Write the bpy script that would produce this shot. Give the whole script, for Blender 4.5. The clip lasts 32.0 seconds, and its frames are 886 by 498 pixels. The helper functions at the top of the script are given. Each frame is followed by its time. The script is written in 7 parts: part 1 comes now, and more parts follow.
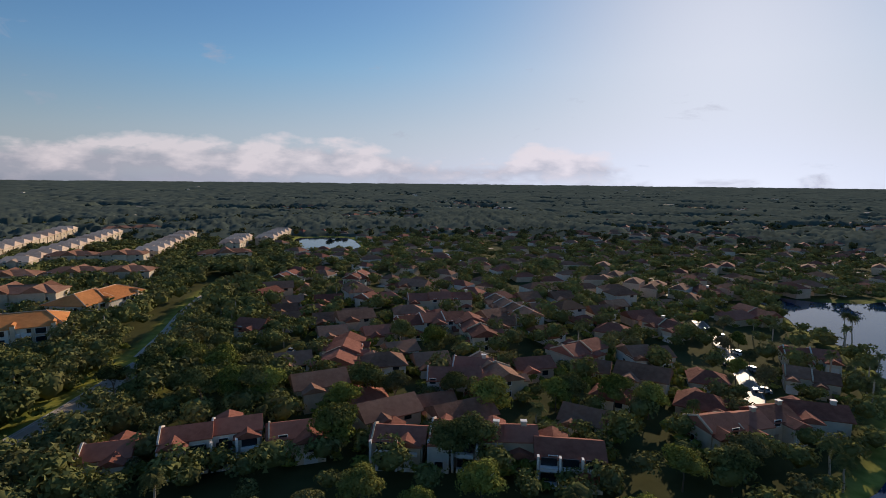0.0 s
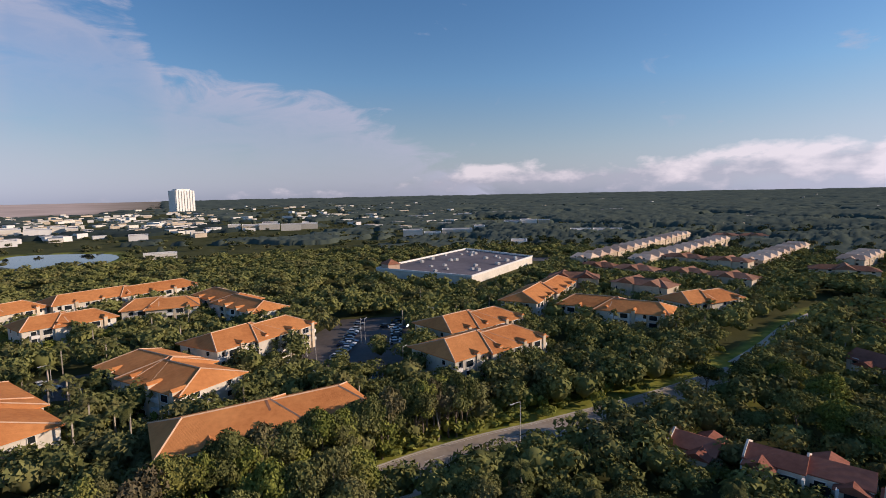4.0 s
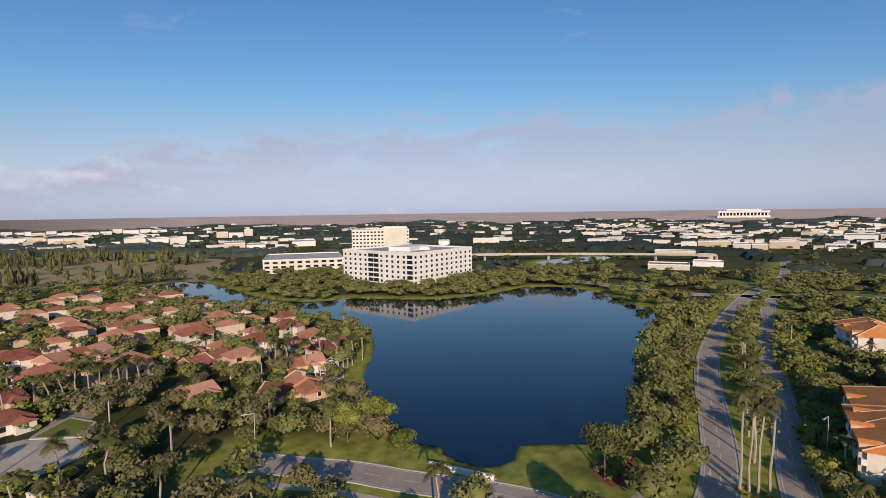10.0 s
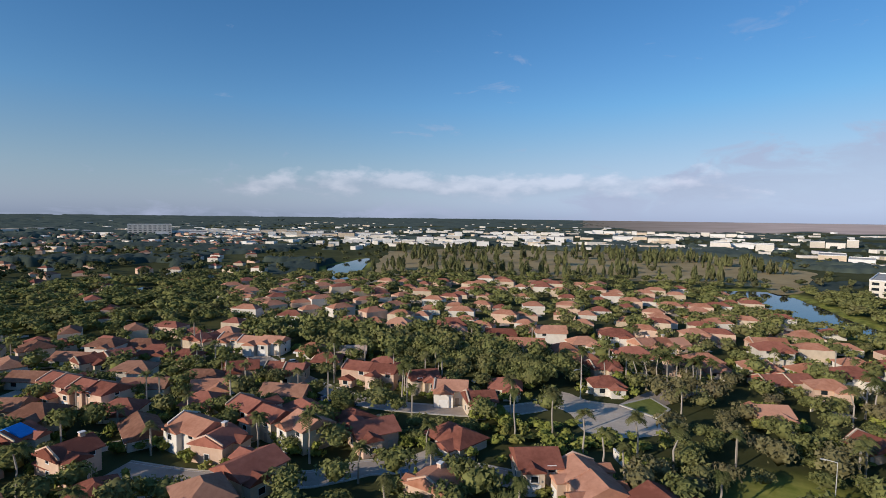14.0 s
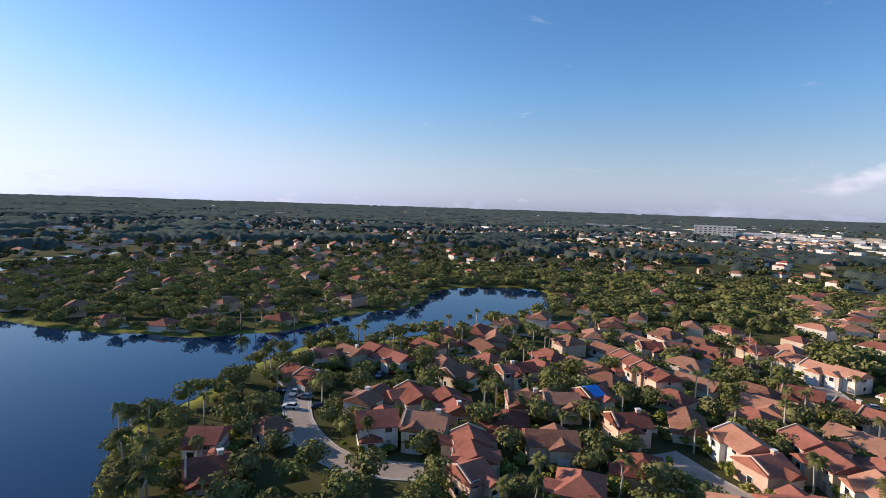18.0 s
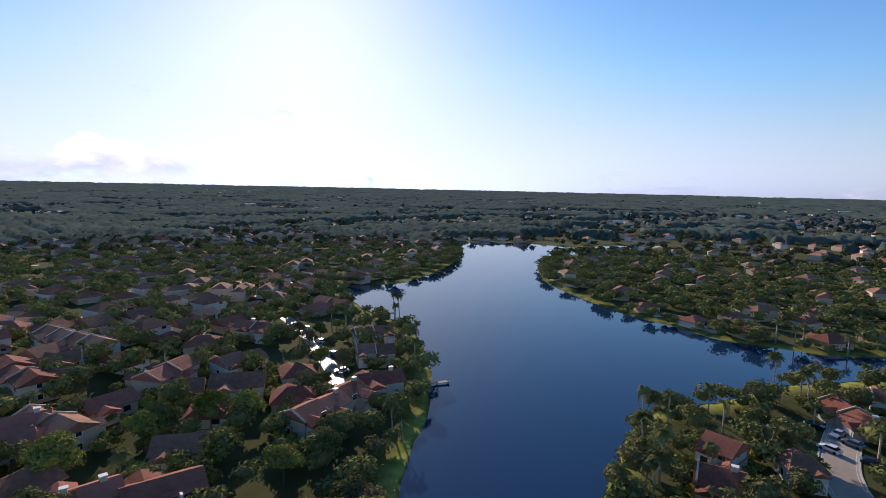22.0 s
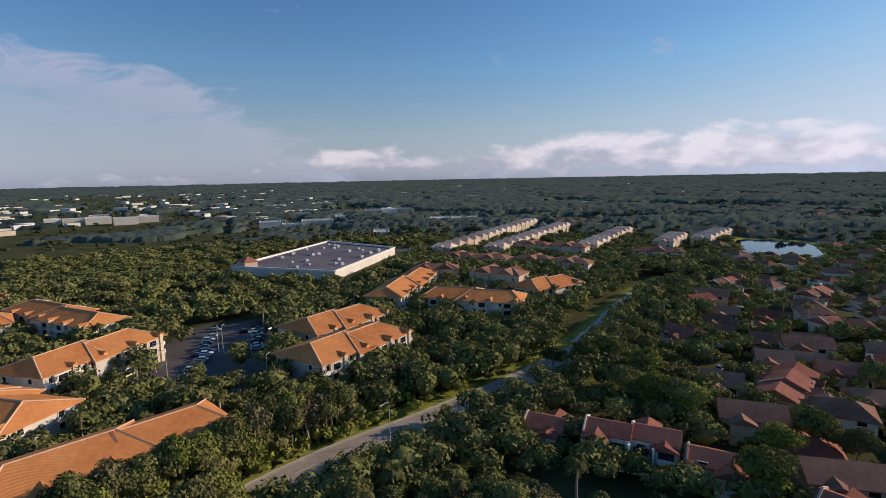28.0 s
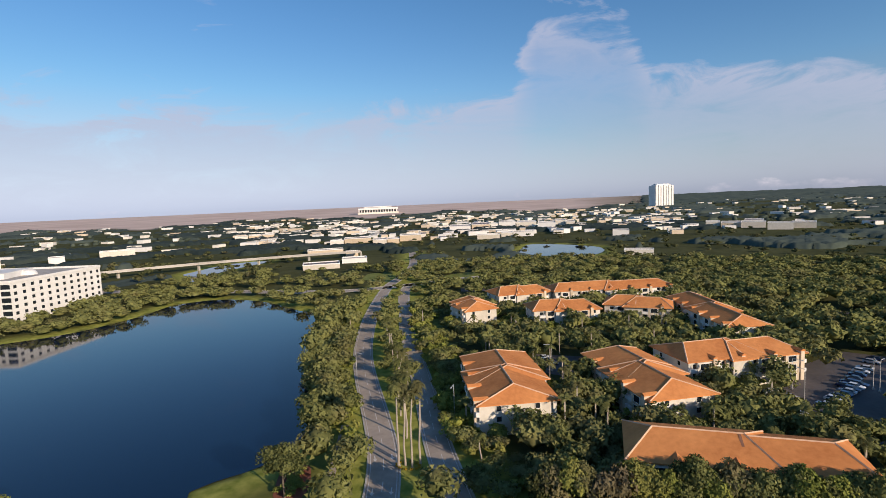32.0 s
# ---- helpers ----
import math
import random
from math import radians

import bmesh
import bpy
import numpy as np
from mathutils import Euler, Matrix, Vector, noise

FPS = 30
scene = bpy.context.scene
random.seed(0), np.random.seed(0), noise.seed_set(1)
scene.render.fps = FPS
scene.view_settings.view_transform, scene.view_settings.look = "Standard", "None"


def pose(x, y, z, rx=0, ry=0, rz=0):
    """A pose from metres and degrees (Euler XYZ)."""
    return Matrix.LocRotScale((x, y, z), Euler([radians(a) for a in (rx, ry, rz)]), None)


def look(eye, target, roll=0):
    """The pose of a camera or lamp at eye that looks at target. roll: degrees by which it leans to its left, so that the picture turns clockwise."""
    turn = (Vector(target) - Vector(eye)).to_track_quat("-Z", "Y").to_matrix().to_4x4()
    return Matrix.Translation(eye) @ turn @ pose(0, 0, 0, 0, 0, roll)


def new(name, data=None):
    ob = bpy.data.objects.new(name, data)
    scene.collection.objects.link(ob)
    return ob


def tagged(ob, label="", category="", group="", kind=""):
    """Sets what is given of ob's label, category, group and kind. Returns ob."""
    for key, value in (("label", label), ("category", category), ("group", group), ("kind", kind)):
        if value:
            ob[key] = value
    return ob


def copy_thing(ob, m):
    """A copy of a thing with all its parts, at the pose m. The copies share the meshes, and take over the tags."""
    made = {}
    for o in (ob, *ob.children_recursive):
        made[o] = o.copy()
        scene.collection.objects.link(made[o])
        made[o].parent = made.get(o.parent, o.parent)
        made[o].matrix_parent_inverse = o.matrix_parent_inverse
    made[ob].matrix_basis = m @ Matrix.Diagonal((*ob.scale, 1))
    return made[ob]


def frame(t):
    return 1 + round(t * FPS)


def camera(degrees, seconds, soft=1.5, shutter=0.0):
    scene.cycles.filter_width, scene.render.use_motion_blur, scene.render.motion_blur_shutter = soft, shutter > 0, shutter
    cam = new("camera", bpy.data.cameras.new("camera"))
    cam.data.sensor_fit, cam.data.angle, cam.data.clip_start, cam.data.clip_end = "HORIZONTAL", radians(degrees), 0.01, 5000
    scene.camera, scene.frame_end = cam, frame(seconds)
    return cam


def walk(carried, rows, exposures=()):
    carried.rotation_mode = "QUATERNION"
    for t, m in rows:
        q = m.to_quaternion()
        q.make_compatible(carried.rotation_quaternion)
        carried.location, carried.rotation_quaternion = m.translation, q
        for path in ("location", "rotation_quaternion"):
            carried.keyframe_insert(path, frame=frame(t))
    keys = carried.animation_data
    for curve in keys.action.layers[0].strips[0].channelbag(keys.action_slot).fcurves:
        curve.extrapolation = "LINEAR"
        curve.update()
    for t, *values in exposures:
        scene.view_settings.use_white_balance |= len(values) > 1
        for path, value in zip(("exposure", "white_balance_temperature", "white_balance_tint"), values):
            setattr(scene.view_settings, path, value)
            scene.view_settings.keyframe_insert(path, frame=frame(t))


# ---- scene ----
SKY_STRENGTH, SKY_DUST, SUN_STRENGTH = 0.099, 0.25, 5.2
SKY_VALUE, HAZE = 1.27, (0.74, 0.83, 1.02, 1)
CUMULUS, CUMULUS_BASE, SHEET = (7.2, 6.2, 6.0, 1), (3.0, 2.9, 3.3, 1), (5.4, 5.5, 6.4, 1)
EXPOSURES = [(0, -0.45, 6250, 15), (3, -0.28, 6200, 20), (6, -0.02, 6100, 17), (9, -0.14, 6100, 18), (11, -0.31, 5950, 14), (13, -0.32, 5550, 11), (15, -0.08, 5550, 11), (19, 0.29, 5950, 20), (22, 0.12, 5800, 18), (23, -0.01, 5800, 16), (25, -0.34, 5950, 15), (28, -0.23, 6000, 16), (30, -0.02, 6000, 14), (32, -0.02, 6100, 14)]
cam = camera(80.6, 32.0, soft=0.9)
PATH = [
    (0, 0.00, -0.00, 52.00, 82.70, -0.61, -1.73),
    (0.5, -0.11, 0.18, 51.89, 82.67, -0.28, 6.37),
    (1, -0.21, 0.35, 51.77, 82.71, 0.04, 14.30),
    (1.5, -0.32, 0.53, 51.66, 82.84, 0.32, 21.94),
    (2, -0.42, 0.70, 51.55, 83.05, 0.54, 29.42),
    (2.5, -0.54, 0.86, 51.45, 83.31, 0.73, 36.76),
    (3, -0.66, 0.98, 51.37, 83.54, 0.89, 44.08),
    (3.5, -0.80, 1.06, 51.32, 83.74, 0.98, 51.41),
    (5.5, -0.93, 1.08, 51.30, 84.57, 1.47, 79.81),
    (6, -1.05, 1.05, 51.32, 84.73, 1.47, 86.96),
    (6.5, -1.14, 0.99, 51.37, 84.87, 1.48, 94.10),
    (7, -1.21, 0.92, 51.42, 85.01, 1.48, 101.22),
    (7.5, -1.27, 0.84, 51.49, 85.15, 1.44, 108.32),
    (8, -1.31, 0.77, 51.56, 85.29, 1.36, 115.48),
    (8.5, -1.33, 0.71, 51.65, 85.41, 1.27, 122.66),
    (9, -1.34, 0.66, 51.75, 85.55, 1.15, 129.94),
    (9.5, -1.34, 0.61, 51.85, 85.70, 0.98, 137.23),
    (10, -1.34, 0.56, 51.96, 85.85, 0.80, 144.58),
    (10.5, -1.34, 0.52, 52.07, 85.97, 0.64, 151.98),
    (11, -1.34, 0.48, 52.18, 86.08, 0.49, 159.40),
    (11.5, -1.33, 0.45, 52.29, 86.18, 0.34, 166.75),
    (12, -1.31, 0.45, 52.40, 86.28, 0.14, 174.06),
    (12.5, -1.29, 0.47, 52.53, 86.37, -0.08, 181.36),
    (13, -1.26, 0.51, 52.65, 86.44, -0.26, 188.63),
    (13.5, -1.23, 0.56, 52.78, 86.45, -0.47, 195.91),
    (14, -1.19, 0.61, 52.91, 86.42, -0.67, 203.20),
    (14.5, -1.14, 0.64, 53.05, 86.37, -0.86, 210.45),
    (15, -1.06, 0.63, 53.21, 86.28, -1.09, 217.74),
    (15.5, -0.96, 0.56, 53.38, 86.16, -1.32, 224.94),
    (17.5, -0.84, 0.43, 53.55, 85.43, -1.75, 253.11),
    (18, -0.71, 0.27, 53.70, 85.23, -1.90, 260.02),
    (18.5, -0.59, 0.11, 53.83, 85.04, -2.00, 266.87),
    (19, -0.48, -0.05, 53.93, 84.85, -2.00, 273.68),
    (19.5, -0.37, -0.18, 54.03, 84.67, -1.87, 280.33),
    (20, -0.26, -0.30, 54.12, 84.49, -1.74, 287.03),
    (20.5, -0.15, -0.38, 54.23, 84.27, -1.68, 293.98),
    (21, -0.03, -0.45, 54.33, 83.98, -1.58, 300.84),
    (21.5, 0.10, -0.50, 54.44, 83.64, -1.41, 307.84),
    (22, 0.23, -0.54, 54.56, 83.28, -1.26, 314.82),
    (22.5, 0.35, -0.59, 54.67, 82.97, -1.15, 321.98),
    (23, 0.46, -0.62, 54.78, 82.71, -0.98, 329.17),
    (23.5, 0.55, -0.64, 54.88, 82.51, -0.76, 336.31),
    (24, 0.59, -0.63, 54.97, 82.34, -0.59, 343.49),
    (24.5, 0.58, -0.58, 55.04, 82.22, -0.45, 350.77),
    (25, 0.52, -0.50, 55.12, 82.14, -0.33, 358.05),
    (25.5, 0.42, -0.38, 55.20, 82.09, -0.27, 365.51),
    (27.5, 0.31, -0.25, 55.30, 82.06, 0.86, 395.72),
    (28, 0.21, -0.15, 55.40, 82.18, 1.12, 403.48),
    (28.5, 0.14, -0.07, 55.51, 82.34, 1.28, 411.29),
    (29, 0.10, -0.02, 55.64, 82.56, 1.41, 419.19),
    (29.5, 0.07, 0.02, 55.77, 82.85, 1.59, 427.12),
    (30, 0.06, 0.04, 55.90, 83.17, 1.76, 435.17),
    (30.5, 0.04, 0.07, 56.03, 83.49, 1.88, 443.27),
    (31, 0.02, 0.10, 56.16, 83.82, 2.03, 451.37),
    (31.5, 0.01, 0.12, 56.29, 84.23, 2.22, 459.47),
    (32, -0.01, 0.15, 56.42, 84.74, 2.39, 467.61),
]
walk(cam, [(t, pose(*m)) for t, *m in PATH], EXPOSURES)

# ---- world and sun ----
SUN_AZ, SUN_EL = radians(30.0), radians(18.5)  # clockwise from +y
world = bpy.data.worlds.new("world")
scene.world = world
world.use_nodes = True
wn, wl = world.node_tree.nodes, world.node_tree.links
wn.clear()


def node(tree, kind, **values):
    n = tree.nodes.new(kind)
    for key, value in values.items():
        n.inputs[key.replace("_", " ")].default_value = value
    return n


def ramp(tree, fac, stops):
    n = tree.nodes.new("ShaderNodeValToRGB")
    tree.links.new(fac, n.inputs["Fac"])
    while len(n.color_ramp.elements) < len(stops):
        n.color_ramp.elements.new(0.5)
    for e, (p, c) in zip(n.color_ramp.elements, stops):
        e.position, e.color = p, (*c, 1) if len(c) == 3 else c
    return n.outputs["Color"]


def maths(tree, op, a, b=None, clamp=False):
    n = tree.nodes.new("ShaderNodeMath")
    n.operation, n.use_clamp = op, clamp
    for i, v in enumerate((a, b)):
        if v is None:
            continue
        if isinstance(v, (int, float)):
            n.inputs[i].default_value = v
        else:
            tree.links.new(v, n.inputs[i])
    return n.outputs[0]


wt = world.node_tree
sky = wn.new("ShaderNodeTexSky")
sky.sky_type, sky.sun_disc = "NISHITA", False
sky.sun_elevation, sky.sun_rotation = SUN_EL, SUN_AZ
sky.altitude, sky.air_density, sky.dust_density, sky.ozone_density = 50, 1.0, SKY_DUST, 2.0
coord = wn.new("ShaderNodeTexCoord")
split = wn.new("ShaderNodeSeparateXYZ")
wl.new(coord.outputs["Generated"], split.inputs[0])
up = split.outputs["Z"]
# bearing to the left of +y, as a part of the full turn
around = maths(wt, "MULTIPLY_ADD", maths(wt, "ARCTAN2", maths(wt, "MULTIPLY", split.outputs["X"], -1.0), split.outputs["Y"]), 0.5 / math.pi)
around.node.inputs[2].default_value = 0.5


def skyline(stops):
    """How high something reaches (as a sine) by bearing in degrees."""
    return ramp(wt, around, [(((p + 180) % 360) / 360 if p != 180 else 1.0, (h, h, h)) for p, h in stops])


stretch = wn.new("ShaderNodeMapping")
stretch.inputs["Scale"].default_value = (1, 1, 2.2)
wl.new(coord.outputs["Generated"], stretch.inputs["Vector"])
puffs = node(wt, "ShaderNodeTexNoise", Scale=13.0, Detail=8.0, Roughness=0.55)
wl.new(stretch.outputs[0], puffs.inputs["Vector"])
bulge = maths(wt, "SUBTRACT", puffs.outputs[0], 0.5)
# a low cumulus bank to the north and a thinner one to the south
tops = skyline([(-180, 0.088), (-160, 0.080), (-147, 0.088), (-132, 0.06), (-122, -0.05), (-24, -0.05), (-17, 0.062), (-11, 0.066), (-8, 0.036), (0, 0.036), (5, 0.062), (10, 0.078), (24, 0.076), (34, 0.066), (42, 0.050), (47, 0.052), (54, 0.056), (60, 0.040), (66, -0.05), (168, -0.05), (176, 0.08)])
foot = skyline([(-180, 0.034), (-126, 0.036), (-110, 0.004), (160, 0.004), (175, 0.034)])
over = maths(wt, "ADD", maths(wt, "SUBTRACT", tops, up), maths(wt, "MULTIPLY", bulge, 0.10))
above = maths(wt, "ADD", maths(wt, "SUBTRACT", up, foot), maths(wt, "MULTIPLY", bulge, 0.06))
low = maths(wt, "MULTIPLY", maths(wt, "MULTIPLY", over, 55.0, True), maths(wt, "MULTIPLY_ADD", above, 45.0, True))
low.node.inputs[1].links[0].from_node.inputs[2].default_value = 0.25
# a broad sheet in the west with one tower of cloud
sheet_map = wn.new("ShaderNodeMapping")
sheet_map.inputs["Scale"].default_value = (1.0, 1.0, 3.0)
wl.new(coord.outputs["Generated"], sheet_map.inputs["Vector"])
sheet = node(wt, "ShaderNodeTexNoise", Scale=7.0, Detail=10.0, Roughness=0.62, Distortion=0.6)
wl.new(sheet_map.outputs[0], sheet.inputs["Vector"])
drift = maths(wt, "SUBTRACT", sheet.outputs[0], 0.5)
crest = skyline([(-180, 0.09), (-166, -0.1), (52, -0.1), (57, 0.06), (63, 0.13), (70, 0.175), (80, 0.205), (86, 0.215), (88, 0.30), (97, 0.315), (100, 0.20), (112, 0.185), (135, 0.18), (150, 0.17), (165, 0.15), (173, 0.12), (180, 0.09)])
rise = maths(wt, "ADD", maths(wt, "SUBTRACT", crest, up), maths(wt, "MULTIPLY", drift, 0.20))
thin = maths(wt, "MULTIPLY", ramp(wt, rise, [(0.0, (0, 0, 0)), (0.035, (0.72, 0.72, 0.72)), (0.09, (0.42, 0.42, 0.42)), (0.19, (0.16, 0.16, 0.16))]), maths(wt, "MULTIPLY_ADD", drift, 3.6, True))
thin.node.inputs[1].links[0].from_node.inputs[2].default_value = 0.85
wisps = ramp(wt, maths(wt, "SUBTRACT", drift, maths(wt, "MULTIPLY", up, 0.12)), [(0.115, (0, 0, 0)), (0.25, (0.5, 0.5, 0.5))])
thin = maths(wt, "MAXIMUM", thin, wisps)
mixed = wn.new("ShaderNodeMix")
mixed.data_type = "RGBA"
# clear air overhead is deep blue; towards the horizon pale haze takes over
deep = node(wt, "ShaderNodeHueSaturation", Hue=0.5, Saturation=1.24, Value=SKY_VALUE)
wl.new(sky.outputs[0], deep.inputs["Color"])
grey = wn.new("ShaderNodeRGBToBW")
wl.new(sky.outputs[0], grey.inputs[0])
pale = wn.new("ShaderNodeMix")
pale.data_type, pale.blend_type = "RGBA", "MULTIPLY"
pale.inputs["Factor"].default_value = 1
wl.new(grey.outputs[0], pale.inputs["A"])
pale.inputs["B"].default_value = HAZE
clear = wn.new("ShaderNodeMix")
clear.data_type = "RGBA"
hot = ramp(wt, maths(wt, "MULTIPLY", grey.outputs[0], 0.05), [(0.22, (0, 0, 0)), (0.85, (1, 1, 1))])
wl.new(ramp(wt, up, [(0.0, (0.92, 0.92, 0.92)), (0.06, (0.62, 0.62, 0.62)), (0.20, (0, 0, 0))]), clear.inputs["Factor"])
# close to the sun the air turns white
white = wn.new("ShaderNodeMix")
white.data_type, white.blend_type = "RGBA", "MULTIPLY"
white.inputs["Factor"].default_value = 1
wl.new(grey.outputs[0], white.inputs["A"])
white.inputs["B"].default_value = (1.0, 1.10, 1.24, 1)
glow = wn.new("ShaderNodeMix")
glow.data_type = "RGBA"
wl.new(hot, glow.inputs["Factor"])
wl.new(deep.outputs[0], glow.inputs["A"])
wl.new(white.outputs["Result"], glow.inputs["B"])
wl.new(glow.outputs["Result"], clear.inputs["A"])
wl.new(pale.outputs["Result"], clear.inputs["B"])
wl.new(thin, mixed.inputs["Factor"])
# the glow round the sun levels off softly
def vector_maths(op, a, b):
    n = wn.new("ShaderNodeVectorMath")
    n.operation = op
    for i, v in enumerate((a, b)):
        if isinstance(v, tuple):
            n.inputs[i].default_value = v
        else:
            wl.new(v, n.inputs[i])
    return n.outputs[0]


KNEE, ROOM = (4.4, 5.0, 6.0), (14.0, 13.0, 12.0)
plain = vector_maths("MINIMUM", clear.outputs["Result"], KNEE)
excess = vector_maths("MAXIMUM", vector_maths("SUBTRACT", clear.outputs["Result"], KNEE), (0, 0, 0))
capped = vector_maths("ADD", plain, vector_maths("DIVIDE", excess, vector_maths("ADD", (1, 1, 1), vector_maths("DIVIDE", excess, ROOM))))
wl.new(capped, mixed.inputs["A"])
mixed.inputs["B"].default_value = SHEET
# cumulus tops are lit, their undersides greyer
shine = wn.new("ShaderNodeMix")
shine.data_type, shine.blend_type = "RGBA", "ADD"
shine.inputs["Factor"].default_value = 0.4
wl.new(capped, shine.inputs["B"])
banked = wn.new("ShaderNodeMix")
banked.data_type = "RGBA"
wl.new(maths(wt, "MULTIPLY", low, skyline([(-180, 0.55), (-122, 0.55), (-100, 0.92), (160, 0.92), (175, 0.55)])), banked.inputs["Factor"])
wl.new(mixed.outputs["Result"], banked.inputs["A"])
wl.new(ramp(wt, maths(wt, "ADD", maths(wt, "MULTIPLY", above, 14.0), maths(wt, "MULTIPLY", bulge, 2.0)), [(0.05, CUMULUS_BASE), (0.75, CUMULUS)]), shine.inputs["A"])
wl.new(shine.outputs["Result"], banked.inputs["B"])
back = node(wt, "ShaderNodeBackground", Strength=SKY_STRENGTH)
wl.new(banked.outputs["Result"], back.inputs["Color"])
wl.new(back.outputs[0], wn.new("ShaderNodeOutputWorld").inputs["Surface"])

sun = new("sun", bpy.data.lights.new("sun", "SUN"))
sun.data.energy, sun.data.angle, sun.data.color = SUN_STRENGTH, radians(0.53), (1.0, 0.80, 0.56)
toward = Vector((math.sin(SUN_AZ) * math.cos(SUN_EL), math.cos(SUN_AZ) * math.cos(SUN_EL), math.sin(SUN_EL)))
sun.matrix_world = look(toward * 300, (0, 0, 0))

# ---- materials ----
def surface(name, dark, light, scale=1.0, rough=0.8, bump=0.0, bump_scale=None, island=0.0, per_object=0.0, metal=0.0, spec=0.3, stains=0.25, world_space=False):
    """A procedural surface: two scales of noise between two colours, fine relief, and chance per piece."""
    m = bpy.data.materials.new(name)
    m.use_nodes = True
    t = m.node_tree
    t.nodes.clear()
    out, b = t.nodes.new("ShaderNodeOutputMaterial"), t.nodes.new("ShaderNodeBsdfPrincipled")
    t.links.new(b.outputs[0], out.inputs["Surface"])
    b.inputs["Roughness"].default_value, b.inputs["Metallic"].default_value = rough, metal
    b.inputs["Specular IOR Level"].default_value = spec
    if world_space:
        where = t.nodes.new("ShaderNodeNewGeometry").outputs["Position"]
    else:
        where = t.nodes.new("ShaderNodeTexCoord").outputs["Object"]
    fine = node(t, "ShaderNodeTexNoise", Scale=scale, Detail=6.0, Roughness=0.6)
    broad = node(t, "ShaderNodeTexNoise", Scale=scale * 0.13, Detail=3.0)
    t.links.new(where, fine.inputs["Vector"])
    t.links.new(where, broad.inputs["Vector"])
    fac = maths(t, "ADD", maths(t, "MULTIPLY", fine.outputs[0], 0.6), maths(t, "MULTIPLY", broad.outputs[0], 0.4 + stains))
    if island:
        fac = maths(t, "ADD", fac, maths(t, "MULTIPLY", maths(t, "SUBTRACT", t.nodes.new("ShaderNodeNewGeometry").outputs["Random Per Island"], 0.5), island))
    if per_object:
        fac = maths(t, "ADD", fac, maths(t, "MULTIPLY", maths(t, "SUBTRACT", t.nodes.new("ShaderNodeObjectInfo").outputs["Random"], 0.5), per_object))
    colour = ramp(t, maths(t, "SUBTRACT", fac, stains * 0.5), [(0.24, dark), (0.76, light)])
    t.links.new(colour, b.inputs["Base Color"])
    if bump:
        rel = node(t, "ShaderNodeBump", Strength=0.6, Distance=bump)
        relief = node(t, "ShaderNodeTexNoise", Scale=bump_scale or scale * 3, Detail=4.0)
        t.links.new(where, relief.inputs["Vector"])
        t.links.new(relief.outputs[0], rel.inputs["Height"])
        t.links.new(rel.outputs[0], b.inputs["Normal"])
    return m


def tiles(name, dark, light, per_object=0.5):
    """Barrel roof tiles: ribs down the slope and courses across it, in the roof's own axes."""
    m = surface(name, dark, light, scale=0.9, rough=0.9, per_object=per_object, stains=0.4, spec=0.08)
    t = m.node_tree
    b = next(n for n in t.nodes if n.type == "BSDF_PRINCIPLED")
    where = t.nodes.new("ShaderNodeTexCoord").outputs["UV"]
    ribs = node(t, "ShaderNodeTexWave", Scale=2.6, Distortion=0.3)
    ribs.wave_profile = "SIN"
    t.links.new(where, ribs.inputs["Vector"])
    courses = node(t, "ShaderNodeTexWave", Scale=1.2, Distortion=0.6)
    courses.bands_direction, courses.wave_profile = "Y", "SAW"
    t.links.new(where, courses.inputs["Vector"])
    rel = node(t, "ShaderNodeBump", Strength=0.6, Distance=0.02)
    t.links.new(maths(t, "ADD", ribs.outputs["Fac"], maths(t, "MULTIPLY", courses.outputs["Fac"], 0.5)), rel.inputs["Height"])
    t.links.new(rel.outputs[0], b.inputs["Normal"])
    return m


